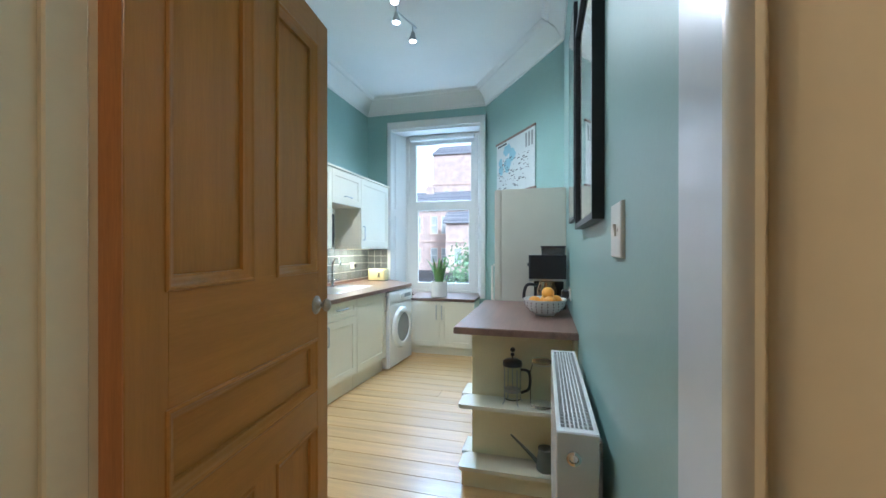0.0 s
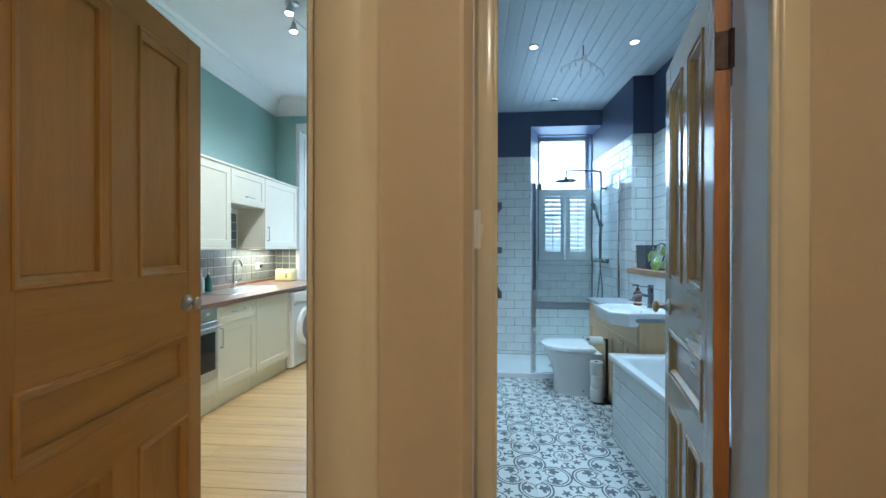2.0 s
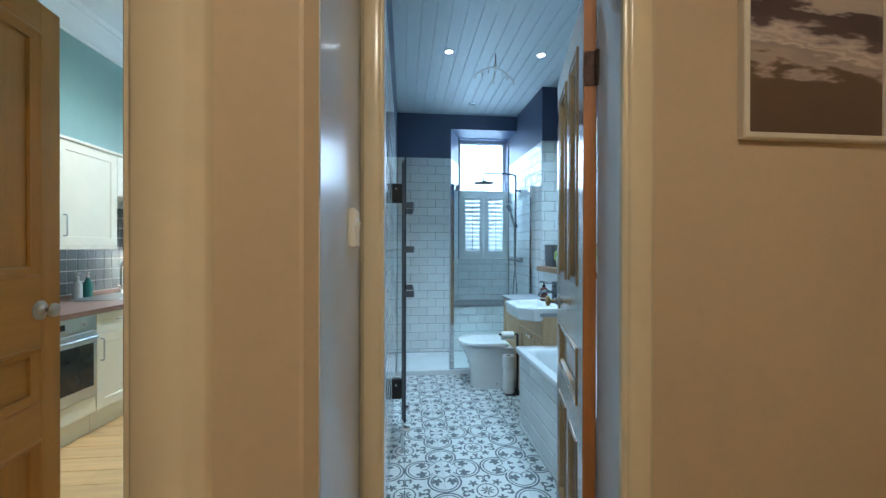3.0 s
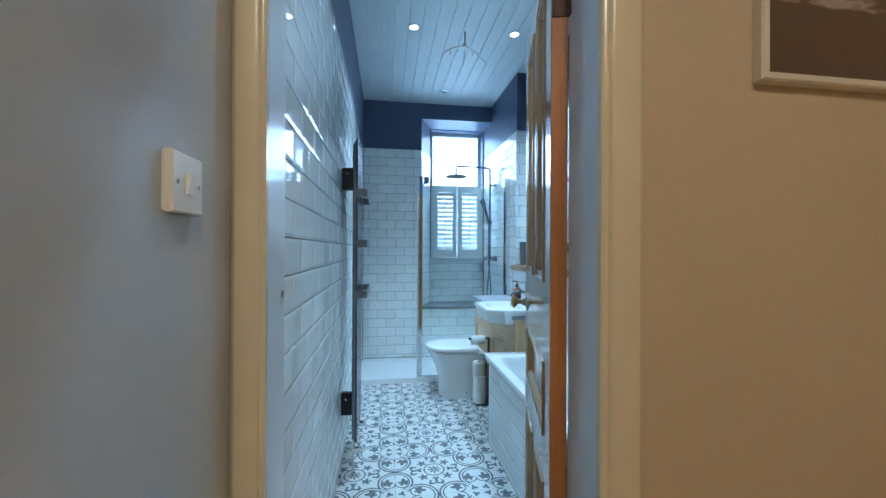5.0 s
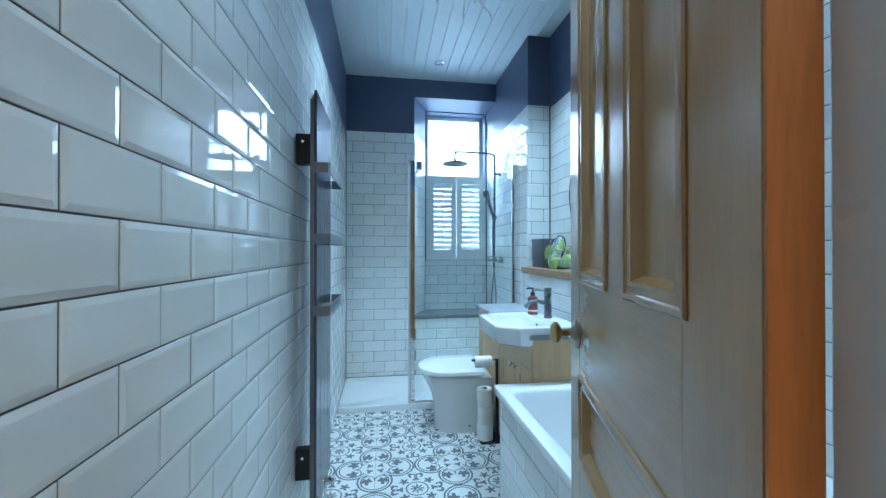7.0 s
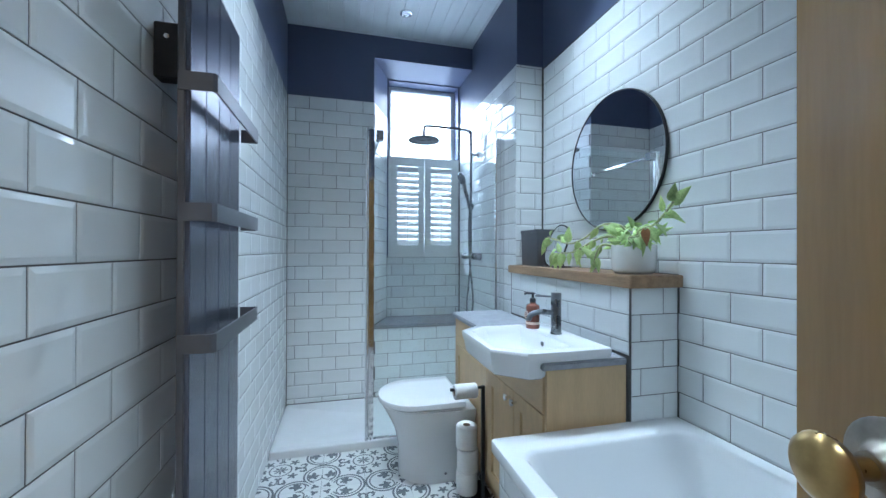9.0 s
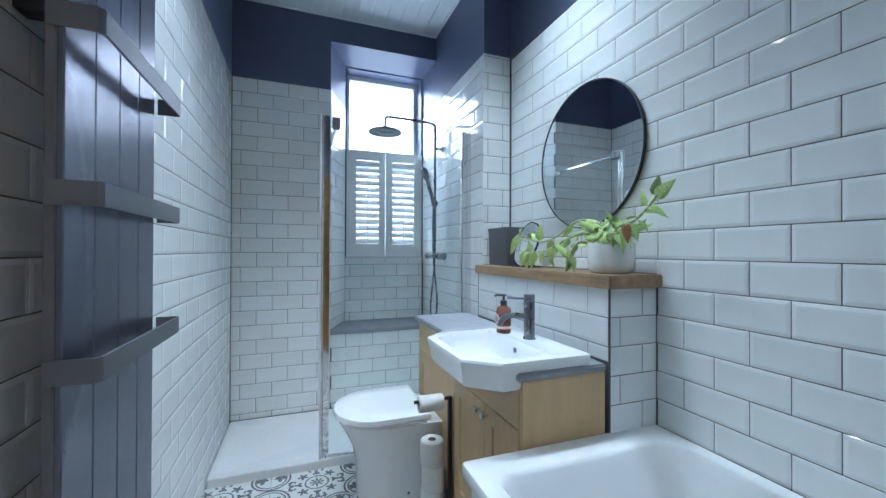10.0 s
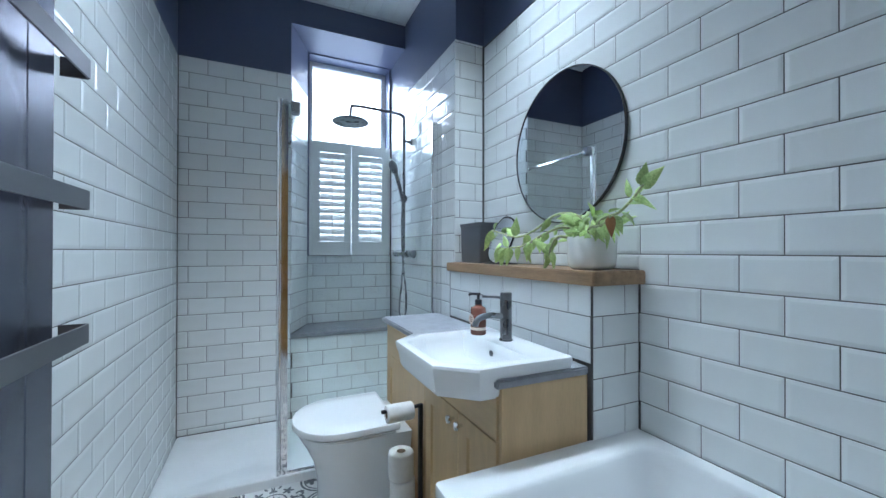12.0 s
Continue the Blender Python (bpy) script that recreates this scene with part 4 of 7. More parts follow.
part("pan", loft([dee(1.225, 1.624, 0.165, 0.0), dee(1.222, 1.624, 0.166, 0.17), dee(1.205, 1.624, 0.170, 0.25), dee(1.165, 1.624, 0.182, 0.335), dee(1.138, 1.624, 0.196, 0.380), dee(1.134, 1.624, 0.198, 0.395), dee(1.145, 1.62, 0.190, 0.398)]), M_CERAM, wc, smooth=40)
part("seat", loft([dee(1.130, 1.545, 0.200, 0.400), dee(1.126, 1.545, 0.204, 0.403), dee(1.126, 1.545, 0.204, 0.408), dee(1.136, 1.545, 0.194, 0.411)]), M_CERAM, wc, smooth=40)
part("lid", loft([dee(1.130, 1.55, 0.198, 0.4165), dee(1.114, 1.56, 0.212, 0.4175), dee(1.110, 1.56, 0.216, 0.421), dee(1.110, 1.56, 0.217, 0.442), dee(1.112, 1.559, 0.215, 0.447), dee(1.119, 1.556, 0.209, 0.450), dee(1.20, 1.54, 0.13, 0.452)]), M_CERAM, wc, smooth=40)
for k in (-0.075, 0.075):
    part("hinge", box(1.55, 1.585, TC + k - 0.022, TC + k + 0.022, 0.399, 0.418, 0.006), M_CERAM, wc, smooth=50)
part("floor_fixing_cap", lathe([(0.007, 0.0), (0.007, -0.003), (0.002, -0.005)], (1.46, TC - 0.166, 0.05), 12, "y"), M_GUN, wc)

rh = thing("toilet_roll_stand", (1.575, 3.42, 0), "black metal toilet roll stand with a spare roll store", "roll holder")
part("base_plate", loft([rrect(1.50, 1.655, 3.345, 3.49, 0.02, z) for z in (0.0, 0.008)]), M_BLACK, rh)
part("post", box(1.598, 1.616, 3.335, 3.353, 0.008, 0.574, 0.002), M_BLACK, rh)
part("arm", tube([(1.607, 3.344, 0.566), (1.59, 3.344, 0.566), (1.435, 3.344, 0.566)], 0.008, 10), M_BLACK, rh, smooth=60)


def roll(at, axis, label, group="", k=1.0):
    e = thing("toilet_roll", at, label, "toilet roll", group)
    h = 0.115
    prof = [(0.0200, 0.0), (0.049 * k, 0.0), (0.0535 * k, 0.003), (0.055 * k, 0.008), (0.055 * k, h - 0.008), (0.0535 * k, h - 0.003), (0.049 * k, h), (0.020, h), (0.019, h - 0.002), (0.019, 0.002)]
    bm = bmesh.new()
    u, v, w = {"z": ((1, 0, 0), (0, 1, 0), (0, 0, 1)), "x": ((0, 1, 0), (0, 0, 1), (1, 0, 0))}[axis]
    lp = [ring(Vector(at) + Vector(w) * z, u, v, r, 24) for r, z in prof]
    part("paper", loft(lp + lp[:1], bm, False, False), M_PAPER, e, smooth=40)
    tube_loops = [ring(Vector(at) + Vector(w) * z, u, v, r, 20) for r, z in ((0.0198, 0.001), (0.0198, h - 0.001), (0.0184, h - 0.001), (0.0184, 0.001))]
    part("core", loft(tube_loops + tube_loops[:1], None, False, False), M_CARD, e, "brown cardboard core")
    return e


for k in range(3):
    roll((1.545 + (0.0, 0.003, -0.002)[k], 3.41 + (0.002, -0.003, 0.002)[k], 0.008 + 0.1155 * k), "z", "spare white toilet roll in the stand", "spare toilet rolls")
roll((1.455, 3.344, 0.554), "x", "nearly used white toilet roll on the arm of the stand", "", 0.68)

# ---- bathroom: towel radiator ----
rad = thing("towel_radiator", (0.56, 2.63, 0.18), "tall anthracite vertical radiator with three towel bars", "radiator")
RXB, RXF, R0, R1, RZ0, RZ1 = 0.557, 0.586, 2.475, 2.890, 0.186, 1.957
part("back_collector", box(RXB, RXB + 0.012, R0 + 0.01, R1 - 0.01, RZ0 + 0.03, RZ1 - 0.03, 0.004), M_ANTH, rad)
part("side_channel", box(RXB + 0.002, RXF - 0.010, R0, R0 + 0.012, RZ0 + 0.02, RZ1 - 0.02, 0.003), M_ANTHB, rad)
for k in range(4):
    a = R0 + (R1 - R0) * k / 4
    part("flat_panel", box(RXF - 0.011, RXF, a + 0.001, a + (R1 - R0) / 4 - 0.001, RZ0, RZ1, 0.002), M_ANTH, rad)
for z in (1.637, 1.343, 1.046):
    h = 0.021
    bm = bmesh.new()
    path = [(RXB + 0.005, R0 - 0.004), (0.632, R0 - 0.004), (0.640, R0 + 0.004), (0.640, R1 + 0.018), (0.632, R1 + 0.026), (RXF, R1 + 0.026)]
    inner = [(RXB + 0.005, R0), (0.630, R0), (0.635, R0 + 0.006), (0.635, R1 + 0.016), (0.630, R1 + 0.021), (RXF, R1 + 0.021)]
    outline = path + inner[::-1]
    part("towel_bar", prism(outline, z - h, z + h), M_ANTHB, rad, "flat towel bar")
for z in (1.724, 0.393):
    br = part("wall_bracket", box(0.4915, RXB + 0.001, R0 + 0.05, R0 + 0.09, z - 0.065, z + 0.065, 0.003), M_BLACK, rad)
    part("bracket_screw", lathe([(0.006, 0.0), (0.006, -0.004), (0.002, -0.005)], (0.52, R0 + 0.05, z + 0.03), 8, "y"), M_CHROME, br)
part("air_vent", lathe([(0.009, 0.0), (0.009, -0.012), (0.005, -0.014)], (0.566, R0 + 0.012, RZ1 - 0.03), 12, "y"), M_CHROME, rad, "small chrome air vent")
for y in (R0 + 0.03, R1 - 0.03):
    v = part("valve", tube([(0.565, y, RZ0 + 0.03), (0.565, y, RZ0 - 0.04)], 0.012, 12), M_CHROME, rad, "chrome valve", smooth=60)
    part("valve_head", lathe([(0.018, 0.0), (0.02, 0.01), (0.02, 0.045), (0.012, 0.05)], (0.565, y, RZ0 - 0.055), 14, "x"), M_CHROME, v, smooth=40)
    part("pipe", tube([(0.565, y, RZ0 - 0.04), (0.565, y, 0.0)], 0.008, 10), M_CHROME, v, smooth=60)

# ---- bathroom: mirror, shelf and what stands on it ----
mir = thing("round_mirror", (2.18, 3.115, 1.36), "round wall mirror in a thin black metal frame", "mirror")
part("frame", lathe([(0.331, -0.004), (0.331, -0.013), (0.334, -0.014), (0.336, -0.012), (0.336, 0.0), (0.331, 0.0)], (2.1925, 3.115, 1.692), 64, "x"), M_BLACK, mir, "black metal rim", smooth=40)
part("silvered_glass", lathe([(0.332, -0.004), (0.332, -0.010)], (2.1925, 3.115, 1.692), 64, "x"), M_MIRROR, mir)
shelf = thing("wooden_shelf", (2.05, 3.2, 1.118), "rough brown wooden plank shelf on the tiled boxing", "shelf")
part("plank", box(1.948, 2.192, 2.708, 3.808, 1.1185, 1.166, 0.004, None, 2), M_PLANK, shelf, smooth=60)
bx = thing("storage_box", (2.09, 3.68, 1.166), "dark grey lidded storage box on the shelf", "box")
part("body", loft([rrect(2.03 - d, 2.165 + d, 3.57 - d, 3.795 + d, 0.012, z) for d, z in ((-0.008, 1.1665), (-0.004, 1.175), (0.0, 1.365), (0.0, 1.37))]), M_ANTHB, bx, smooth=40)
part("lid", loft([rrect(2.026, 2.169, 3.566, 3.799, 0.014, z) for z in (1.370, 1.386)]), M_ANTHB, bx)
sm = thing("tilting_mirror", (2.06, 3.47, 1.166), "small oval tilting mirror on a black wire stand", "mirror")
part("stand", tube([(2.02, 3.36, 1.1705), (2.02, 3.50, 1.1705), (2.12, 3.50, 1.1705), (2.12, 3.36, 1.1705), (2.02, 3.36, 1.1705)], 0.0035, 6), M_BLACK, sm)
part("stem", tube([(2.10, 3.40, 1.172), (2.075, 3.40, 1.24)], 0.0035, 6), M_BLACK, sm)


def oval(c, r, s, t, back):
    n = Vector((-0.93, -0.30, 0.15)).normalized()
    up = (Vector((0, 0.0, 1)) - n * n.z).normalized()
    up = (up + n.cross(up) * -0.35).normalized()
    sd = n.cross(up)
    return loft([[Vector(c) + sd * (r * math.copysign(abs(math.cos(a)) ** 0.8, math.cos(a))) + up * (r * s * math.copysign(abs(math.sin(a)) ** 0.8, math.sin(a))) + n * k for a in [2 * math.pi * i / 36 for i in range(36)]] for k in (back, t)])


part("mirror_back", oval((2.055, 3.40, 1.285), 0.066, 1.85, 0.0, -0.008), M_BLACK, sm, "black rim")
part("silvered_glass", oval((2.055, 3.40, 1.285), 0.061, 1.88, 0.002, 0.0005), M_MIRROR, sm)

# ---- bathroom: shutters ----
for x0, x1, hinge in ((1.335, 1.650, 1), (1.655, 1.970, 0)):
    e = thing("louvre_shutter", ((x0 + x1) / 2, 5.075, 1.21), "white painted louvred shutter, slats half open", "shutter", "window shutters")
    part("frame", rects([(x0, x1, 1.21, 2.118, 5.088), (x0, x1, 1.21, 2.118, 5.064), (x0 + 0.062, x1 - 0.055, 1.31, 2.045, 5.064), (x0 + 0.062, x1 - 0.055, 1.31, 2.045, 5.088)]), M_WHITE, e)
    part("frame_back", rects([(x0, x1, 1.21, 2.118, 5.088), (x0 + 0.062, x1 - 0.055, 1.31, 2.045, 5.088)]), M_WHITE, e)
    for k in range(13):
        z = 1.338 + k * 0.0565
        c, s = 0.031 * math.cos(radians(62)), 0.031 * math.sin(radians(62))
        pts = [(5.076 - c, z + s * -1), (5.076, z + 0.005), (5.076 + c, z + s), (5.076, z - 0.005)]
        part("slat", loft([[(x, y, zz) for y, zz in pts] for x in (x0 + 0.060, x1 - 0.053)]), M_WHITE, e)
    part("tilt_rod", box((x0 + x1) / 2 - 0.004, (x0 + x1) / 2 + 0.004, 5.038, 5.044, 1.34, 2.02, 0.001), M_WHITE, e)
part_trim = structure("trim_shutter_case", rects([(1.318, 1.99, 1.196, 2.13, 5.095), (1.318, 1.99, 1.196, 2.13, 5.07), (1.333, 1.972, 1.209, 2.12, 5.07), (1.333, 1.972, 1.209, 2.12, 5.095)]), M_WHITE, "white wooden shutter case", "trim")

# ---- bathroom: ceiling things ----
for x, y, lit in ((0.955, 3.20, 1), (1.764, 3.175, 1), (1.366, 4.376, 0), (0.955, 1.42, 1), (1.764, 1.42, 1)):
    e = thing("ceiling_spotlight", (x, y, CEIL - 0.006), "recessed round ceiling spotlight", "spotlight", "bathroom ceiling spotlights")
    part("bezel", lathe([(0.030, 0.004), (0.030, -0.003), (0.036, -0.006), (0.044, -0.004), (0.046, 0.0), (0.046, 0.001)], (x, y, CEIL - 0.007), 28), M_WHITE if lit else M_CHROME, e, smooth=40)
    part("bulb_face", lathe([(0.029, 0.0), (0.029, -0.0015)], (x, y, CEIL - 0.007), 24), M_LAMP if lit else M_GUN, e)
    if lit:
        spot("bathroom_spot", (x, y, CEIL - 0.02), (x, y, 0), 86 if y > 2 else 32, COOL, 100, 0.035, 1.0)
airer = thing("clothes_airer", (1.36, 3.2, 2.85), "folded white plastic hanger airer on a ceiling hook", "airer")
part("hook", tube([(1.362, 3.2, CEIL - 0.006), (1.362, 3.2, 2.95)], 0.004, 6), M_BLACK, airer)
part("hub", lathe([(0.012, 0.0), (0.016, 0.01), (0.010, 0.03)], (1.362, 3.2, 2.925), 10), M_PLAST, airer)
for dx, dy, dz in ((-0.185, -0.03, -0.09), (0.185, 0.07, -0.09), (0.02, 0.16, -0.05), (-0.03, -0.16, -0.05)):
    a, b = Vector((1.362, 3.2, 2.93)), Vector((1.362 + dx, 3.2 + dy, 2.93 + dz))
    arm = part("arm", tube(curve([a, a.lerp(b, 0.5) + Vector((0, 0, 0.018)), b], 5), 0.004, 6), M_PLAST, airer)
    for t in (0.35, 0.65, 1.0):
        q = a.lerp(b, t)
        part("peg", box(q.x - 0.003, q.x + 0.003, q.y - 0.004, q.y + 0.004, q.z - 0.03, q.z + 0.004), M_PLAST, arm)

# ---- bathroom: trailing plant ----
def leaf_mesh(L, W, bend, fold=0.25):
    """A pointed heart-shaped leaf along +x from its stalk, drooping by bend."""
    bm = bmesh.new()
    prof = [(0.0, 0.0), (0.10, 0.55), (0.28, 0.95), (0.48, 0.92), (0.70, 0.6), (0.88, 0.25), (1.0, 0.0)]
    mid, le, ri = [], [], []
    for t, w in prof:
        z = -bend * L * t * t
        mid.append(bm.verts.new((L * t, 0, z)))
        h = W * w / 2
        le.append(bm.verts.new((L * t - 0.06 * L * w, h, z + fold * h)))
        ri.append(bm.verts.new((L * t - 0.06 * L * w, -h, z + fold * h)))
    for a, b in ((le, mid), (mid, ri)):
        for i in range(len(prof) - 1):
            try:
                bm.faces.new((a[i], a[i + 1], b[i + 1], b[i]))
            except ValueError:
                pass
    bmesh.ops.remove_doubles(bm, verts=bm.verts, dist=1e-6)
    bmesh.ops.solidify(bm, geom=bm.faces[:], thickness=0.0008)
    me = bpy.data.meshes.new("leaf")
    bmesh.ops.recalc_face_normals(bm, faces=bm.faces)
    for fc in bm.faces:
        fc.smooth = True
    bm.to_mesh(me)
    bm.free()
    me.materials.append(M_LEAF)
    return me


LEAVES = [leaf_mesh(1.0, w, b) for w, b in ((0.46, 0.25), (0.38, 0.5), (0.52, 0.12))]


def leaf(parent, p, way, L, roll_=0.0, material=None, facing=None):
    """One leaf from p along way; facing: the way its upper side turns."""
    me = random.choice(LEAVES)
    if material:
        me = me.copy()
        me.materials[0] = material
    ob = new("leaf", me)
    ob.parent = parent
    d = Vector(way).normalized()
    side = Vector(facing or (0, 0, 1)).cross(d)
    side = side.normalized() if side.length > 0.05 else Vector((0, 1, 0))
    up = d.cross(side)
    m = Matrix((d, side, up)).transposed().to_4x4() @ pose(0, 0, 0, roll_)
    ob.matrix_local = Matrix.Translation(Vector(p) - ORIGIN[parent]) @ m @ Matrix.Scale(L, 4)
    return ob


def to_room():
    """A way that turns a leaf to the room and a little up."""
    return (-0.5 + random.uniform(-0.35, 0.35), -0.8 + random.uniform(-0.3, 0.3), 0.35 + random.uniform(-0.2, 0.3))


PX, PY, PZ = 2.075, 2.84, 1.1665
pl = thing("trailing_house_plant", (PX, PY, PZ), "trailing variegated pothos in a white ceramic pot on the shelf", "plant")
part("pot", lathe([(0.064, 0.0), (0.075, 0.005), (0.082, 0.018), (0.085, 0.05), (0.086, 0.114), (0.084, 0.117), (0.079, 0.116), (0.077, 0.09), (0.002, 0.088)], (PX, PY, PZ), 36), M_POT, pl, "white glazed pot", smooth=40)
part("soil", lathe([(0.073, 0.089), (0.05, 0.097), (0.002, 0.1)], (PX, PY, PZ), 20), M_SOIL, pl)
vines = [
    [(PX, PY, 1.27), (PX - 0.02, PY + 0.04, 1.36), (PX - 0.04, PY + 0.14, 1.375), (PX - 0.05, PY + 0.26, 1.32), (PX - 0.05, PY + 0.38, 1.295), (PX - 0.05, PY + 0.50, 1.315), (PX - 0.05, PY + 0.60, 1.335)],
    [(PX, PY + 0.02, 1.27), (PX - 0.06, PY + 0.06, 1.32), (PX - 0.08, PY + 0.16, 1.30), (PX - 0.09, PY + 0.28, 1.255), (PX - 0.09, PY + 0.40, 1.245), (PX - 0.09, PY + 0.46, 1.235)],
    [(PX, PY - 0.02, 1.27), (PX - 0.04, PY - 0.08, 1.335), (PX - 0.05, PY - 0.16, 1.355), (PX - 0.06, PY - 0.22, 1.39), (PX - 0.06, PY - 0.26, 1.43)],
    [(PX - 0.02, PY - 0.01, 1.27), (PX - 0.07, PY - 0.06, 1.31), (PX - 0.09, PY - 0.13, 1.315), (PX - 0.09, PY - 0.17, 1.345)],
    [(PX - 0.03, PY + 0.03, 1.27), (PX - 0.10, PY + 0.06, 1.285), (PX - 0.12, PY + 0.08, 1.24), (PX - 0.115, PY + 0.09, 1.205)],
]
for v in vines:
    part("stem", tube(curve(v, 7), 0.0056, 8, None, 0.75), M_STEM, pl, smooth=60)
random.seed(5)
for _ in range(64):
    a, r = random.uniform(0, 2 * math.pi), random.uniform(0.01, 0.075)
    p = Vector((PX - 0.015 + r * math.cos(a), PY - 0.015 + r * 1.2 * math.sin(a), random.uniform(1.28, 1.37)))
    leaf(pl, p, (math.cos(a) * 0.8 - 0.25, math.sin(a), random.uniform(-0.6, 0.9)), random.uniform(0.04, 0.075), random.uniform(-30, 30), None, to_room() if random.random() < 0.6 else None)
for v, n, lo in zip(vines, (3, 7, 5, 4, 4), (0.4, 0.3, 0.3, 0.3, 0.4)):
    pts = curve(v, 7)
    for k in range(n):
        q = pts[int((len(pts) - 1) * (lo + (0.97 - lo) * k / n))]
        leaf(pl, q, (random.uniform(-0.3, 0.1), (0.45 if v[-1][1] > PY else -0.5) + random.uniform(-0.5, 0.5), random.uniform(-1.3, 0.4)), random.uniform(0.045, 0.08), random.uniform(-30, 30), None, to_room())
tips = [((PX - 0.05, PY + 0.60, 1.335), (-0.1, 0.30, -1.0), 0.125), ((PX - 0.05, PY + 0.58, 1.34), (-0.2, -0.5, 0.3), 0.06), ((PX - 0.05, PY + 0.40, 1.30), (-0.1, -0.2, 1.0), 0.085), ((PX - 0.05, PY + 0.42, 1.30), (-0.1, 0.7, 0.7), 0.06),
        ((PX - 0.09, PY + 0.46, 1.25), (-0.1, 0.5, -1.0), 0.105), ((PX - 0.09, PY + 0.43, 1.25), (-0.2, 0.2, -1.0), 0.10), ((PX - 0.09, PY + 0.39, 1.25), (-0.2, -0.1, -1.0), 0.085), ((PX - 0.09, PY + 0.45, 1.26), (-0.1, 0.9, -0.2), 0.075), ((PX - 0.09, PY + 0.40, 1.25), (-0.1, 0.4, 0.6), 0.07),
        ((PX - 0.09, PY + 0.24, 1.27), (-0.1, 0.2, -1.0), 0.09), ((PX - 0.09, PY + 0.27, 1.26), (-0.1, -0.2, -1.0), 0.08), ((PX - 0.08, PY + 0.20, 1.29), (-0.1, -0.3, -0.9), 0.07),
        ((PX - 0.06, PY - 0.255, 1.42), (0.0, -0.7, 0.55), 0.085), ((PX - 0.06, PY - 0.25, 1.43), (-0.3, -0.5, 0.8), 0.07), ((PX - 0.06, PY - 0.22, 1.40), (0.0, -0.9, -0.3), 0.075),
        ((PX - 0.05, PY - 0.20, 1.40), (-0.1, -0.1, 1.0), 0.06), ((PX - 0.115, PY + 0.09, 1.225), (-0.1, 0.1, -1.0), 0.075), ((PX - 0.115, PY + 0.08, 1.23), (-0.1, -0.5, -0.8), 0.065), ((PX - 0.09, PY - 0.12, 1.31), (-0.1, 0.1, -1.0), 0.05)]
for p, w, L in tips:
    leaf(pl, p, w, L, random.uniform(-20, 20), None, to_room())
leaf(pl, (PX - 0.09, PY - 0.165, 1.345), (-0.1, -0.15, -1.0), 0.07, 20, M_LEAFD, (-0.5, -0.8, 0.2)).name = "dead_leaf"

# ---- switches and pictures ----
def switch(name, at, rz, label, w=0.086):
    """A wall switch plate; local -y faces the room."""
    e = thing(name, at, label, "light switch", rz=rz, local=True)
    part("plate", loft([[(-w / 2 + d, y, -w / 2 + d), (w / 2 - d, y, -w / 2 + d), (w / 2 - d, y, w / 2 - d), (-w / 2 + d, y, w / 2 - d)] for d, y in ((0, 0), (0, -0.006), (0.003, -0.0095))]), M_PLAST, e)
    part("rocker", loft([[(-0.008, y, -0.014), (0.008, y, -0.014), (0.008, y + t, 0.014), (-0.008, y + t, 0.014)] for y, t in ((-0.009, 0), (-0.0125, -0.004))]), M_PLAST, e)
    for x in (-0.030, 0.030):
        part("screw", lathe([(0.0035, -0.0092), (0.0035, -0.0102), (0.001, -0.0104)], (x, 0, 0), 10, "y"), M_NICKEL, e, "small metal screw")
    return e


ws = switch("wall_switch", (0.4555, 0.80, 1.399), 90, "white plastic light switch with two screws on the hall wall", 0.086)
part("back_box", box(-0.042, 0.042, 0.0, 0.0065, -0.042, 0.042, 0.002), M_PLAST, ws)
switch("cord_switch", (0.27, 1.12, 1.385), -90, "white plastic light switch on the kitchen wall", 0.13)

pic = thing("framed_seascape", (1.73, 0.905, 1.66), "framed seascape photograph in a pale wooden frame", "picture")
FX0, FX1, FZ0, FZ1 = 1.518, 1.99, 1.664, 2.30
part("frame", rects([(FX0, FX1, FZ0, FZ1, 0.909), (FX0, FX1, FZ0, FZ1, 0.889), (FX0 + 0.004, FX1 - 0.004, FZ0 + 0.004, FZ1 - 0.004, 0.885), (FX0 + 0.016, FX1 - 0.016, FZ0 + 0.016, FZ1 - 0.016, 0.885), (FX0 + 0.02, FX1 - 0.02, FZ0 + 0.02, FZ1 - 0.02, 0.894), (FX0 + 0.02, FX1 - 0.02, FZ0 + 0.02, FZ1 - 0.02, 0.905)]), M_MOUNT, pic, "pale wooden frame")


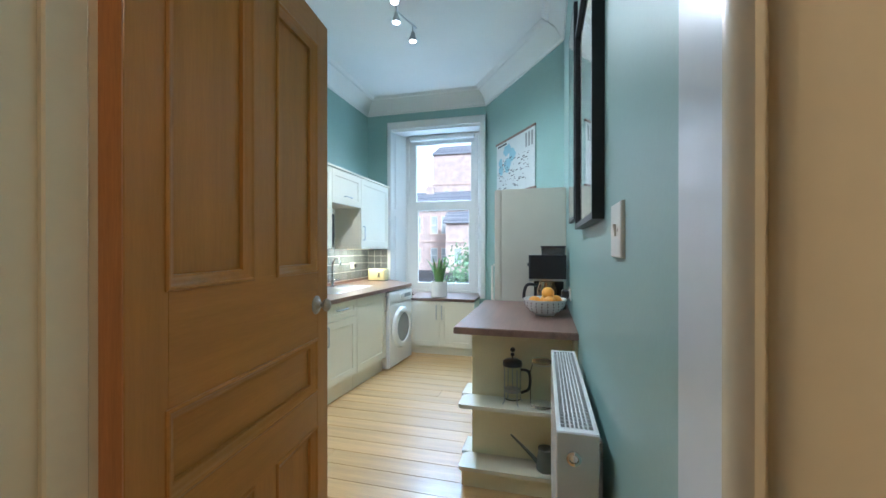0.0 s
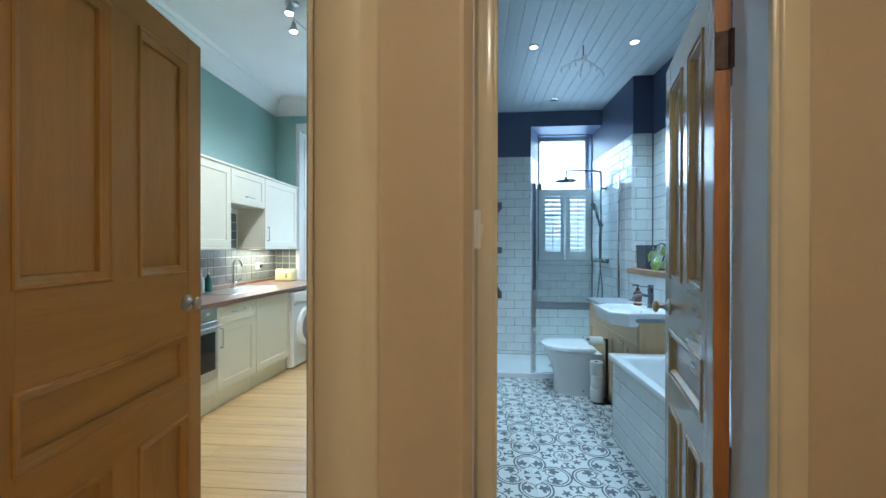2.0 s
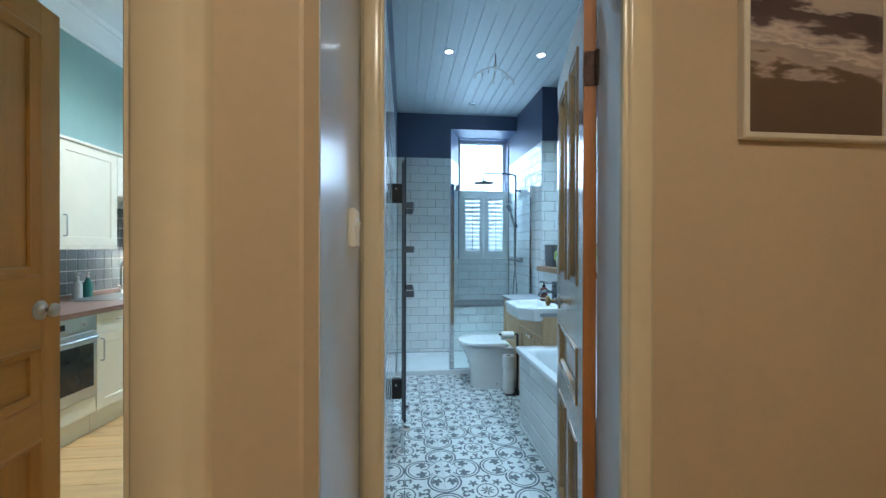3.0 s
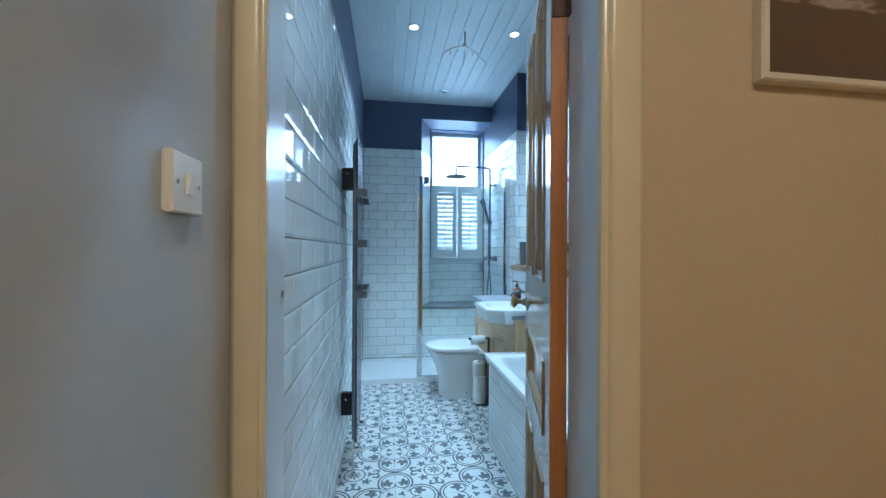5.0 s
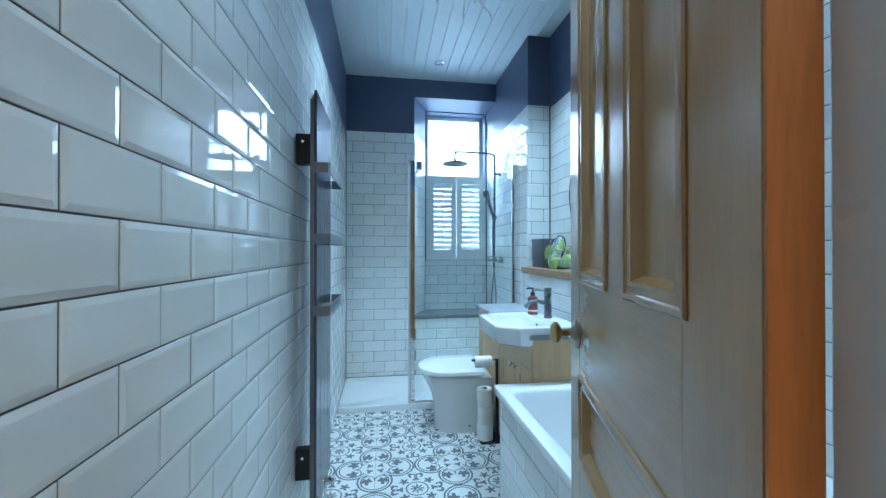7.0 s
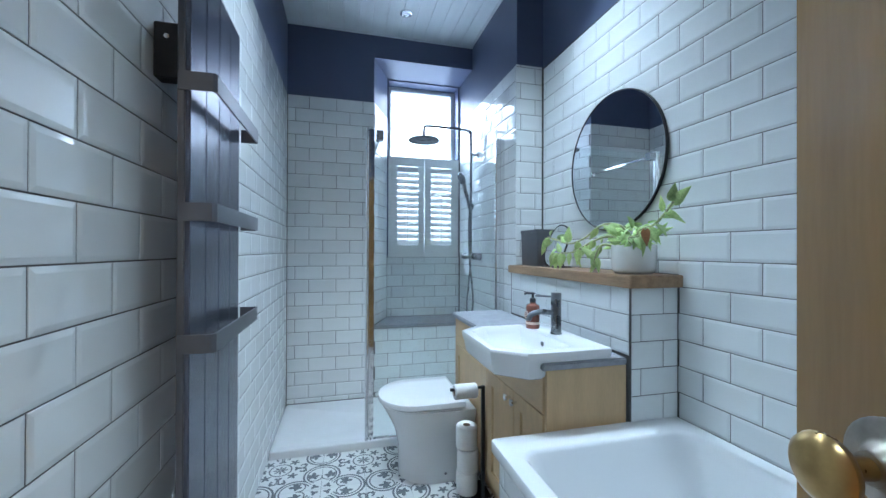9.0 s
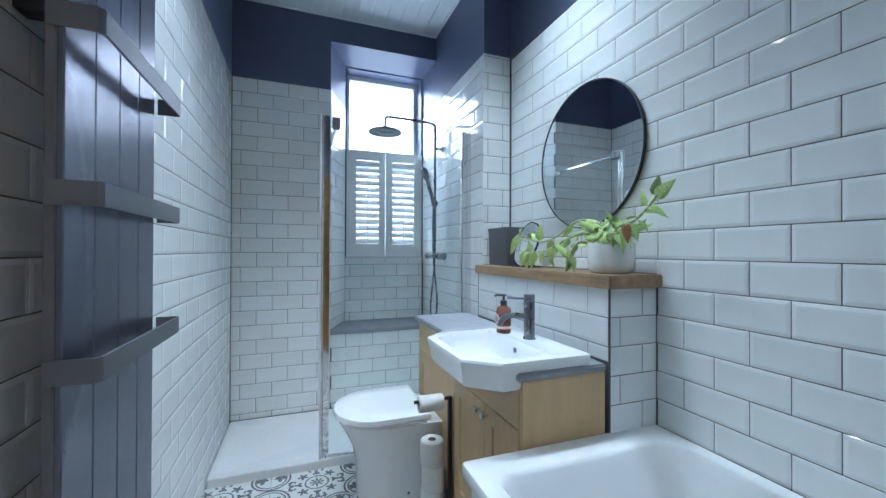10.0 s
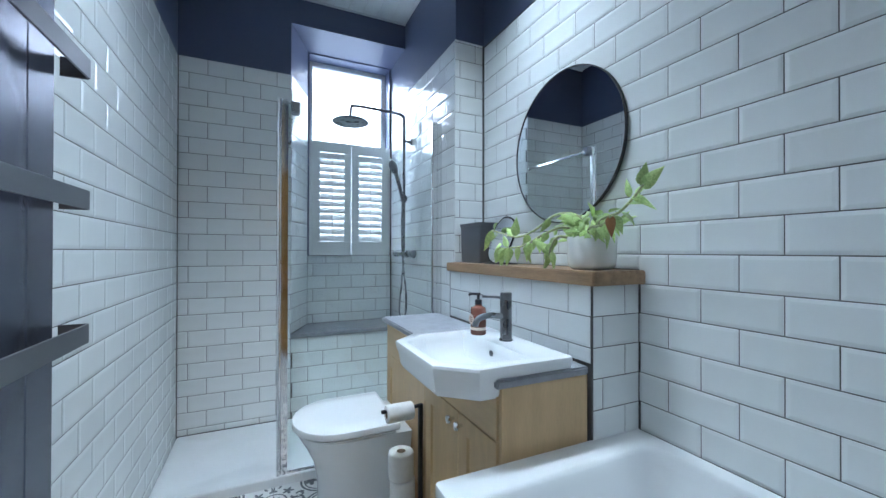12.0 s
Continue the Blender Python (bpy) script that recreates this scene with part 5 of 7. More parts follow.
def seascape():
    """Printed picture: pale sky, a dark headland, white surf and a brown shore, by height and noise."""
    m = bpy.data.materials.new("seascape_print")
    m.use_nodes = True
    nt = m.node_tree
    b = nt.nodes["Principled BSDF"]
    geo = nt.nodes.new("ShaderNodeNewGeometry")
    sep = nt.nodes.new("ShaderNodeSeparateXYZ")
    nt.links.new(geo.outputs["Position"], sep.inputs[0])
    nz = nt.nodes.new("ShaderNodeTexNoise")
    nz.inputs["Scale"].default_value, nz.inputs["Detail"].default_value = 15, 8
    mp = nt.nodes.new("ShaderNodeMapping")
    mp.inputs["Scale"].default_value = (0.6, 1, 2.2)
    nt.links.new(geo.outputs["Position"], mp.inputs["Vector"])
    nt.links.new(mp.outputs[0], nz.inputs["Vector"])
    mul = nt.nodes.new("ShaderNodeMath")
    mul.operation = "MULTIPLY_ADD"
    mul.inputs[1].default_value = 0.17
    nt.links.new(nz.outputs[0], mul.inputs[0])
    nt.links.new(sep.outputs[2], mul.inputs[2])
    tilt = nt.nodes.new("ShaderNodeMath")
    tilt.operation = "MULTIPLY_ADD"
    tilt.inputs[1].default_value = 0.10
    nt.links.new(sep.outputs[0], tilt.inputs[0])
    nt.links.new(mul.outputs[0], tilt.inputs[2])
    rng = nt.nodes.new("ShaderNodeMapRange")
    rng.inputs["From Min"].default_value, rng.inputs["From Max"].default_value = FZ0 + 0.225, FZ0 + 0.80
    nt.links.new(tilt.outputs[0], rng.inputs["Value"])
    ramp = nt.nodes.new("ShaderNodeValToRGB")
    cr = ramp.color_ramp
    cr.elements[0].position, cr.elements[0].color = 0.0, (0.11, 0.068, 0.048, 1)
    cr.elements[1].position, cr.elements[1].color = 1.0, (0.62, 0.56, 0.46, 1)
    for p, c in ((0.28, (0.13, 0.082, 0.055, 1)), (0.38, (0.13, 0.085, 0.055, 1)), (0.41, (0.42, 0.34, 0.29, 1)), (0.47, (0.33, 0.27, 0.25, 1)), (0.50, (0.62, 0.54, 0.48, 1)), (0.53, (0.40, 0.33, 0.30, 1)), (0.56, (0.60, 0.52, 0.47, 1)), (0.60, (0.36, 0.30, 0.29, 1)), (0.625, (0.10, 0.07, 0.075, 1)), (0.71, (0.085, 0.06, 0.065, 1)), (0.735, (0.46, 0.40, 0.36, 1))):
        el = cr.elements.new(p)
        el.color = c
    nt.links.new(rng.outputs[0], ramp.inputs[0])
    nt.links.new(ramp.outputs[0], b.inputs["Base Color"])
    b.inputs["Roughness"].default_value = 0.35
    return m


part("print", box(FX0 + 0.019, FX1 - 0.019, 0.897, 0.905, FZ0 + 0.019, FZ1 - 0.019), seascape(), pic, "seascape print of a headland and surf")


def wall_picture(name, y0, y1, z0, z1, x, depth, label, w=0.022):
    """A framed print hung on the kitchen wall at x, facing -x."""
    e = thing(name, (x, (y0 + y1) / 2, z0), label, "picture")

    def fr(rows):
        return loft([[(xx, a, c), (xx, b, c), (xx, b, d), (xx, a, d)] for a, b, c, d, xx in rows], None, False, False)
    part("frame", fr([(y0, y1, z0, z1, x - 0.001), (y0, y1, z0, z1, x - depth), (y0 + w, y1 - w, z0 + w, z1 - w, x - depth), (y0 + w, y1 - w, z0 + w, z1 - w, x - 0.008)]), M_BLACK, e, "black wooden frame")
    part("mount", box(x - 0.012, x - 0.008, y0 + w - 0.002, y1 - w + 0.002, z0 + w - 0.002, z1 - w + 0.002), M_MOUNT, e)
    part("print", box(x - 0.0145, x - 0.0125, y0 + w + 0.07, y1 - w - 0.07, z0 + w + 0.08, z1 - w - 0.08), M_ART, e)
    gl = part("glazing", box(x - 0.022, x - 0.020, y0 + w - 0.002, y1 - w + 0.002, z0 + w - 0.002, z1 - w + 0.002), M_GLASS, e)
    gl.visible_shadow = False
    return e


wall_picture("framed_print", 1.352, 2.016, 1.43, 2.33, 0.27, 0.036, "large framed print behind glass in a black frame")
wall_picture("framed_print", 2.30, 2.72, 1.50, 2.66, 0.27, 0.022, "tall narrow framed print in a thin black frame")

# ---- kitchen: cupboards on the left wall ----
def bar_handle(parent, p, q, out=0.028, m=M_STEEL):
    """A square-cornered bar handle between p and q on a front that faces -x... or whichever way out is given."""
    p, q = Vector(p), Vector(q)
    o = Vector(out) if not isinstance(out, float) else Vector((out, 0, 0))
    return part("handle", tube([p, p + o * 0.8, p + o + (q - p) * 0.05, q + o - (q - p) * 0.05, q + o * 0.8, q], 0.0055, 8), m, parent, "brushed steel bar handle", smooth=60)


def front(parent, y0, y1, z0, z1, x, name="door", frame=0.07, m=M_CREAM):
    """A shaker front facing +x at x."""
    rows = ((-0.018, 0, 0), (-0.001, 0, 0), (0, 0.0015, 0.0015), (0, frame, frame), (-0.005, frame + 0.001, frame + 0.001), (-0.007, frame + 0.006, frame + 0.006))
    f = min(1.0, (z1 - z0) / 2.6 / frame)
    bm = loft([[(x + d, y0 + a * f, z0 + a * f), (x + d, y1 - a * f, z0 + a * f), (x + d, y1 - a * f, z1 - a * f), (x + d, y0 + a * f, z1 - a * f)] for d, a, _ in rows])
    return part(name, bm, m, parent)


SKEW = math.degrees(math.atan2(0.075, 1.0))
BF = -1.655
RUN = Matrix.Translation((BF, 3.05, 0)) @ pose(0, 0, 0, 0, 0, -SKEW) @ Matrix.Translation((-BF, -3.05, 0))


def in_run(e):
    """Turn a thing of the base run with the run, which stands a little out of square."""
    e.matrix_world = RUN @ e.matrix_world
    return e


def base_unit(y0, y1, label, drawer):
    e = thing("base_cupboard", (BF - 0.3, (y0 + y1) / 2, 0), label, "cupboard", "kitchen base cupboards")
    part("carcass", box(-2.22, BF - 0.02, y0 + 0.001, y1 - 0.001, 0.15, 0.868), M_CREAM, e)
    part("plinth", box(-2.2, BF - 0.05, y0, y1, 0.0, 0.15), M_CREAM, e)
    if drawer:
        d = front(e, y0 + 0.002, y1 - 0.002, 0.715, 0.862, BF, "drawer", 0.05)
        bar_handle(d, (BF, (y0 + y1) / 2 - 0.08, 0.80), (BF, (y0 + y1) / 2 + 0.08, 0.80))
        d = front(e, y0 + 0.002, y1 - 0.002, 0.155, 0.711, BF)
        bar_handle(d, (BF, y0 + 0.035, 0.52), (BF, y0 + 0.035, 0.68))
    else:
        d = front(e, y0 + 0.002, y1 - 0.002, 0.155, 0.862, BF)
        bar_handle(d, (BF, y1 - 0.035, 0.66), (BF, y1 - 0.035, 0.82))
    return in_run(e)


base_unit(2.953, 3.465, "cream shaker base cupboard with a drawer", True)
base_unit(3.467, 4.06, "cream shaker base cupboard under the sink", False)
base_unit(1.75, 2.348, "cream shaker base cupboard with a drawer", True)

ov = thing("built_in_oven", (BF - 0.3, 2.648, 0), "built-in steel oven with a smoked glass door", "oven")
part("housing", box(-2.22, BF - 0.02, 2.351, 2.951, 0.15, 0.868), M_CREAM, ov)
part("plinth", box(-2.2, BF - 0.05, 2.351, 2.951, 0.0, 0.15), M_CREAM, ov)
part("lower_panel", box(BF - 0.02, BF, 2.355, 2.947, 0.155, 0.275, 0.002), M_CREAM, ov)
part("control_panel", box(BF - 0.02, BF + 0.002, 2.355, 2.947, 0.765, 0.865, 0.003), M_STEEL, ov, "brushed steel control panel")
od = part("oven_door", box(BF - 0.02, BF + 0.012, 2.355, 2.947, 0.28, 0.755, 0.004), M_STEEL, ov)
part("door_glass", box(BF + 0.0122, BF + 0.0145, 2.388, 2.914, 0.36, 0.67, 0.001), M_DGLASS, od, "smoked black glass")
part("door_handle", box(BF + 0.03, BF + 0.046, 2.378, 2.924, 0.70, 0.72, 0.004), M_STEEL, od)
for y in (2.398, 2.898):
    part("handle_post", box(BF + 0.010, BF + 0.032, y - 0.008, y + 0.008, 0.703, 0.717), M_STEEL, od)
part("display", box(BF + 0.002, BF + 0.004, 2.588, 2.708, 0.795, 0.835), M_DGLASS, ov)
for y in (2.448, 2.848):
    part("dial", lathe([(0.019, 0.0), (0.019, 0.006), (0.015, 0.008), (0.014, 0.024), (0.002, 0.026)], (BF + 0.002, y, 0.815), 20, "x"), M_STEEL, ov, smooth=40)
in_run(ov)

wm = thing("washing_machine", (BF - 0.25, 4.37, 0), "white front-loading washing machine under the worktop", "washing machine")
W0, W1, WF = 4.075, 4.675, BF + 0.035
part("casing", box(-2.2, WF - 0.02, W0, W1, 0.01, 0.85, 0.008, None, 2), M_APPL, wm)
part("front_panel", box(WF - 0.02, WF, W0, W1, 0.02, 0.715, 0.006, None, 2), M_APPL, wm)
part("control_panel", box(WF - 0.02, WF + 0.002, W0, W1, 0.72, 0.85, 0.006, None, 2), M_APPL, wm)
part("drawer", box(WF, WF + 0.006, W0 + 0.03, W0 + 0.21, 0.745, 0.83, 0.004), M_APPL, wm)
part("program_dial", lathe([(0.032, 0.0), (0.032, 0.012), (0.026, 0.022), (0.002, 0.023)], (WF, W0 + 0.31, 0.785), 24, "x"), M_APPL, wm, smooth=40)
part("display", box(WF, WF + 0.004, W0 + 0.38, W0 + 0.56, 0.765, 0.81), M_PORT, wm)
dr = part("door", lathe([(0.165, 0.018), (0.165, 0.034), (0.195, 0.040), (0.225, 0.034), (0.236, 0.018), (0.238, 0.0), (0.165, 0.0)], (WF, 4.375, 0.43), 48, "x"), M_APPL, wm, "round white porthole door", smooth=40)
part("porthole", lathe([(0.166, 0.024), (0.14, 0.018), (0.10, 0.0), (0.06, -0.01), (0.002, -0.012)], (WF, 4.375, 0.43), 40, "x"), mat("porthole_glass", (0.28, 0.29, 0.30), 0.08, var=0.1, scale=8), dr, "grey porthole glass", smooth=60)
part("door_catch", box(WF + 0.03, WF + 0.043, 4.155, 4.175, 0.37, 0.49, 0.004), M_APPL, dr)
in_run(wm)

kw = thing("kitchen_worktop", (-2.0, 3.2, 0.87), "dark walnut-effect kitchen worktop over the cream cupboards", "worktop")
bm = prism([(-2.35, 0.9), (-1.795, 0.9), (-1.51, 4.70), (-2.02, 5.198), (-2.349, 5.198)], 0.8695, 0.906)
part("slab", bm, M_WALNUT, kw)
up = thing("worktop_upstand", (-2.34, 3.3, 0.906), "walnut-effect upstand behind the worktop", "upstand")
part("strip", box(-2.349, -2.335, 0.9, 5.195, 0.9065, 0.935), M_WALNUT, up)
sk = thing("kitchen_sink", (-2.0, 3.75, 0.906), "stainless steel inset sink with a drainer", "sink")
loops = [rrect(-2.23, -1.83, 3.40, 4.30, 0.05, 0.9065), rrect(-2.225, -1.835, 3.405, 4.295, 0.05, 0.911), rrect(-2.19, -1.87, 3.44, 3.86, 0.06, 0.910), rrect(-2.18, -1.88, 3.45, 3.85, 0.06, 0.909)]
part("rim", loft(loops), M_STEEL, sk, smooth=30)
for k in range(7):
    part("drainer_rib", box(-2.17 + k * 0.05, -2.155 + k * 0.05, 3.92, 4.26, 0.911, 0.9135, 0.001), M_STEEL, sk)
kt = thing("kitchen_tap", (-2.22, 3.98, 0.909), "chrome swan-neck kitchen tap with two levers", "tap")
part("base", lathe([(0.026, 0.0), (0.026, 0.01), (0.018, 0.015), (0.018, 0.07)], (-2.2, 3.99, 0.909), 18), M_CHROME, kt, smooth=40)
part("spout", tube(curve([(-2.2, 3.99, 0.96), (-2.2, 3.99, 1.12), (-2.185, 3.985, 1.20), (-2.14, 3.97, 1.225), (-2.09, 3.955, 1.20), (-2.075, 3.95, 1.15)], 6), 0.012, 12), M_CHROME, kt, smooth=60)
for k in (-1, 1):
    part("lever", tube([(-2.2, 3.99, 0.965), (-2.19, 3.99 + k * 0.055, 0.985), (-2.175, 3.99 + k * 0.10, 0.995)], 0.008, 8), M_CHROME, kt, smooth=60)
for y, c, label in ((3.66, (0.05, 0.20, 0.17), "green bottle of washing-up liquid"), (3.55, (0.62, 0.62, 0.58), "white pump bottle beside the sink")):
    e = thing("liquid_bottle", (-2.24, y, 0.906), label, "bottle")
    part("bottle", lathe([(0.032, 0.0), (0.034, 0.01), (0.033, 0.12), (0.02, 0.15), (0.012, 0.16), (0.012, 0.175)], (-2.25, y, 0.909), 20), mat("bottle_plastic", c, 0.2, var=0.08), e, smooth=40)
    part("cap", lathe([(0.013, 0.172), (0.013, 0.19), (0.006, 0.195), (0.006, 0.215), (0.018, 0.217), (0.018, 0.223), (0.002, 0.224)], (-2.25, y, 0.909), 14), M_PLAST, e, smooth=40)
kb = thing("knife_block", (-2.15, 3.02, 0.906), "pale wooden knife block full of steel-handled knives", "knife block")
part("block", loft([[(-2.21, 2.97, 0.9065), (-2.09, 2.97, 0.9065), (-2.09, 3.06, 0.9065), (-2.21, 3.06, 0.9065)], [(-2.24, 2.97, 1.11), (-2.14, 2.97, 1.13), (-2.14, 3.06, 1.13), (-2.24, 3.06, 1.11)]]), M_OAK, kb)
for i in range(2):
    for k in range(3):
        x, y = -2.215 + i * 0.045, 2.985 + k * 0.03
        part("knife_handle", tube([(x, y, 1.10), (x - 0.012, y, 1.20 + 0.012 * (k % 2))], 0.008, 8), M_STEEL, kb, smooth=60)
to = thing("toaster", (-2.1, 4.97, 0.906), "pale yellow two-slot toaster", "toaster")
part("body", loft([rrect(-2.215 - d, -1.955 + d, 4.90 - d, 5.06 + d, 0.04, z) for d, z in ((-0.006, 0.9155), (0.0, 0.925), (0.0, 1.05), (-0.012, 1.068), (-0.03, 1.072))]), M_TOAST, to, smooth=40)
for y in (4.95, 5.01):
    part("slot", box(-2.17, -2.0, y - 0.010, y + 0.010, 1.0722, 1.0735), M_DARK, to)
part("foot_rail", box(-2.20, -1.97, 4.91, 5.05, 0.9065, 0.915), M_DARK, to)
for z in (1.005, 0.985, 0.965):
    part("button", box(-2.06, -2.03, 4.896, 4.900, z - 0.006, z + 0.006), M_DARK, to)
part("lever", box(-1.957, -1.94, 4.965, 4.995, 1.0, 1.015, 0.003), M_CHROME, to)


def wall_unit(y0, y1, z0, z1, label, handle):
    e = thing("wall_cupboard", (-2.17, (y0 + y1) / 2, z0), label, "cupboard", "kitchen wall cupboards")
    part("carcass", box(-2.349, -2.02, y0 + 0.001, y1 - 0.001, z0, z1), M_CREAM, e)
    d = front(e, y0 + 0.002, y1 - 0.002, z0 + 0.002, z1 - 0.002, -2.0)
    if handle == "flap":
        bar_handle(d, (-2.0, (y0 + y1) / 2 - 0.07, z0 + 0.09), (-2.0, (y0 + y1) / 2 + 0.07, z0 + 0.09))
    else:
        bar_handle(d, (-2.0, handle, z0 + 0.08), (-2.0, handle, z0 + 0.24))
    return e


wall_unit(4.30, 5.12, 1.362, 2.175, "tall cream shaker wall cupboard beside the window", 4.345)
wall_unit(3.655, 4.298, 1.815, 2.175, "short cream shaker flap cupboard over the gap", "flap")
wall_unit(3.05, 3.653, 1.362, 2.175, "tall cream shaker wall cupboard", 3.10)
wall_unit(2.44, 3.048, 1.362, 2.175, "tall cream shaker wall cupboard", 2.99)
structure("trim_cupboard_cornice", box(-2.349, -1.985, 2.44, 5.14, 2.176, 2.202, 0.006), M_CREAM, "cream trim along the top of the wall cupboards", "trim")
structure("trim_cupboard_pelmet", box(-2.349, -1.995, 4.30, 5.13, 1.335, 1.361, 0.004), M_CREAM, "cream light pelmet under the wall cupboard", "trim")
structure("trim_cupboard_pelmet_near", box(-2.349, -1.995, 2.44, 3.653, 1.335, 1.361, 0.004), M_CREAM, "cream light pelmet under the wall cupboard", "trim")
area("under_cupboard_light", -2.2, 4.55, 1.33, 0.04, 0.8, (-2.2, 4.55, 0.9), 8, (1.0, 0.84, 0.5))
ul = thing("under_cupboard_strip", (-2.2, 4.55, 1.333), "thin lit strip light under the wall cupboard", "light")
part("diffuser", box(-2.215, -2.185, 4.35, 5.0, 1.3335, 1.3348), mat("lit_strip", (1, 1, 1), 0.4, var=0, emit=(1.0, 0.80, 0.45), strength=5), ul)
sp = thing("splashback", (-2.345, 3.9, 0.94), "grey glazed square tile splashback with pale grout", "tiles")
bed = part("grout_bed", box(-2.3495, -2.344, 2.44, 5.19, 0.936, 1.82), M_LGROUT, sp)
for i in range(27):
    for j in range(8):
        y0, z0 = 2.44 + i * 0.102, 0.94 + j * 0.102
        if z0 > 1.27 and not (3.66 < y0 + 0.05 < 4.29):
            continue
        part("tile", box(-2.344, -2.340, y0 + 0.003, y0 + 0.0985, z0 + 0.003, z0 + 0.0985, 0.0015), M_GREYT, bed)
sp2 = thing("splashback", (-2.2, 5.19, 0.94), "grey glazed square tile splashback beside the window", "tiles")
bed = part("grout_bed", box(-2.34, -2.045, 5.193, 5.1995, 0.907, 1.335), M_LGROUT, sp2)
for i in range(3):
    for j in range(4):
        part("tile", box(-2.335 + i * 0.098, -2.242 + i * 0.098, 5.189, 5.193, 0.94 + j * 0.1, 1.034 + j * 0.1, 0.0015), M_GREYT, bed)
sc = thing("wall_socket", (-2.34, 4.74, 1.08), "white double wall socket with a dark plug", "socket")
part("plate", box(-2.3398, -2.330, 4.66, 4.80, 1.075, 1.16, 0.003), M_PLAST, sc)
part("plug", box(-2.330, -2.295, 4.745, 4.79, 1.09, 1.14, 0.006), M_DARK, sc)

# low cupboard under the window
lw = thing("low_window_cupboard", (-1.17, 5.0, 0), "low cream shaker cupboard under the window", "cupboard")
part("carcass", box(-1.60, -0.735, 4.825, 5.199, 0.10, 0.675), M_CREAM, lw)
part("plinth", box(-1.60, -0.735, 4.85, 5.19, 0.0, 0.10), M_CREAM, lw)
for x0, x1, hx in ((-1.598, -1.184, -1.215), (-1.180, -0.737, -1.145)):
    rows = [(x0, x1, 0.105, 0.672, 4.824), (x0, x1, 0.105, 0.672, 4.806), (x0 + 0.065, x1 - 0.065, 0.17, 0.607, 4.806), (x0 + 0.066, x1 - 0.066, 0.171, 0.606, 4.813)]
    d = part("door", rects(rows, None, True, True), M_CREAM, lw)
    part("handle", tube([(hx, 4.806, 0.45), (hx, 4.78, 0.455), (hx, 4.78, 0.615), (hx, 4.806, 0.62)], 0.0055, 8), M_STEEL, d, "brushed steel bar handle", smooth=60)
structure("window_sill_kitchen", prism([(-1.62, 4.795), (-0.73, 4.795), (-0.73, 5.2), (-0.80, 5.50), (-1.87, 5.50), (-1.985, 5.2), (-1.62, 5.2)], 0.679, 0.712), M_SILL, "dark walnut window sill over the low cupboard", "sill")
spn = thing("snake_plant", (-1.235, 5.0, 0.712), "snake plant with upright leaves in a white pot on the sill", "plant")
part("pot", lathe([(0.095, 0.0), (0.104, 0.006), (0.108, 0.18), (0.107, 0.20), (0.098, 0.20), (0.096, 0.17), (0.002, 0.17)], (-1.235, 5.0, 0.7125), 32), M_POT, spn, smooth=40)
part("soil", lathe([(0.095, 0.172), (0.002, 0.178)], (-1.235, 5.0, 0.7125), 20), M_SOIL, spn)
random.seed(9)
for k in range(11):
    a = k * 2.4
    b0 = Vector((-1.235 + 0.05 * math.cos(a), 5.0 + 0.05 * math.sin(a), 0.885))
    H, lean = random.uniform(0.22, 0.38), random.uniform(0.15, 0.5)
    d = Vector((math.cos(a), math.sin(a), 0))
    n = Vector((-math.sin(a), math.cos(a), 0))
    loops = []
    for t, w in ((0, 0.018), (0.3, 0.025), (0.65, 0.022), (0.88, 0.012), (1.0, 0.001)):
        c = b0 + Vector((0, 0, H * t)) + d * (lean * H * t * t)
        loops.append([c + n * w, c - d * 0.005, c - n * w, c + d * 0.003])
    part("leaf", loft(loops), M_SNAKE, spn, smooth=60)

# ---- kitchen: peninsula unit and what stands on it ----
pn = thing("peninsula_worktop", (-0.06, 2.8, 0.865), "dark walnut-effect peninsula worktop in the kitchen", "worktop")
part("slab", box(-0.395, 0.269, 2.225, 3.40, 0.865, 0.903, 0.004, None, 2), M_WALNUT, pn)
pu = thing("open_shelf_unit", (-0.03, 2.8, 0), "cream open-ended unit with projecting shelves", "shelf unit")
part("back_panel", box(-0.325, 0.268, 2.43, 2.448, 0.0, 0.864), M_CREAM2, pu)
part("side_panel", box(-0.325, -0.307, 2.449, 3.38, 0.0, 0.864, 0.001), M_CREAM2, pu)
part("end_panel", box(0.25, 0.268, 2.26, 2.4295, 0.0, 0.864, 0.001), M_CREAM2, pu)
for z in (0.44, 0.09):
    bm = loft([[(x, y, zz) for x, y in ((-0.375, 2.27), (-0.365, 2.255), (0.249, 2.255), (0.249, 2.429), (-0.34, 2.429), (-0.375, 2.40))] for zz in (z, z + 0.022)])
    part("shelf", bm, M_CREAM, pu)
    part("shelf_ledge", box(-0.39, -0.3255, 2.43, 2.62, z, z + 0.022, 0.004), M_CREAM, pu)
part("plinth", box(-0.355, 0.249, 2.268, 2.286, 0.0, 0.0895, 0.001), M_CREAM2, pu)
part("cable_hole", lathe([(0.014, 0.0), (0.014, -0.002), (0.010, -0.003)], (-0.083, 2.43, 0.745), 16, "y"), M_DARK, pu, "dark round cable hole")
fp = thing("french_press", (-0.078, 2.345, 0.462), "glass french press coffee maker with a dark lid and handle", "coffee press")
cx, cy, cz = -0.078, 2.345, 0.4625
gb = part("beaker", loft([ring((cx, cy, cz + h), (1, 0, 0), (0, 1, 0), r, 24) for r, h in ((0.046, 0.03), (0.048, 0.034), (0.048, 0.20), (0.052, 0.215), (0.0505, 0.215), (0.0465, 0.20), (0.0465, 0.036), (0.001, 0.036))]), M_THIN, fp, smooth=40)
gb.visible_shadow = False
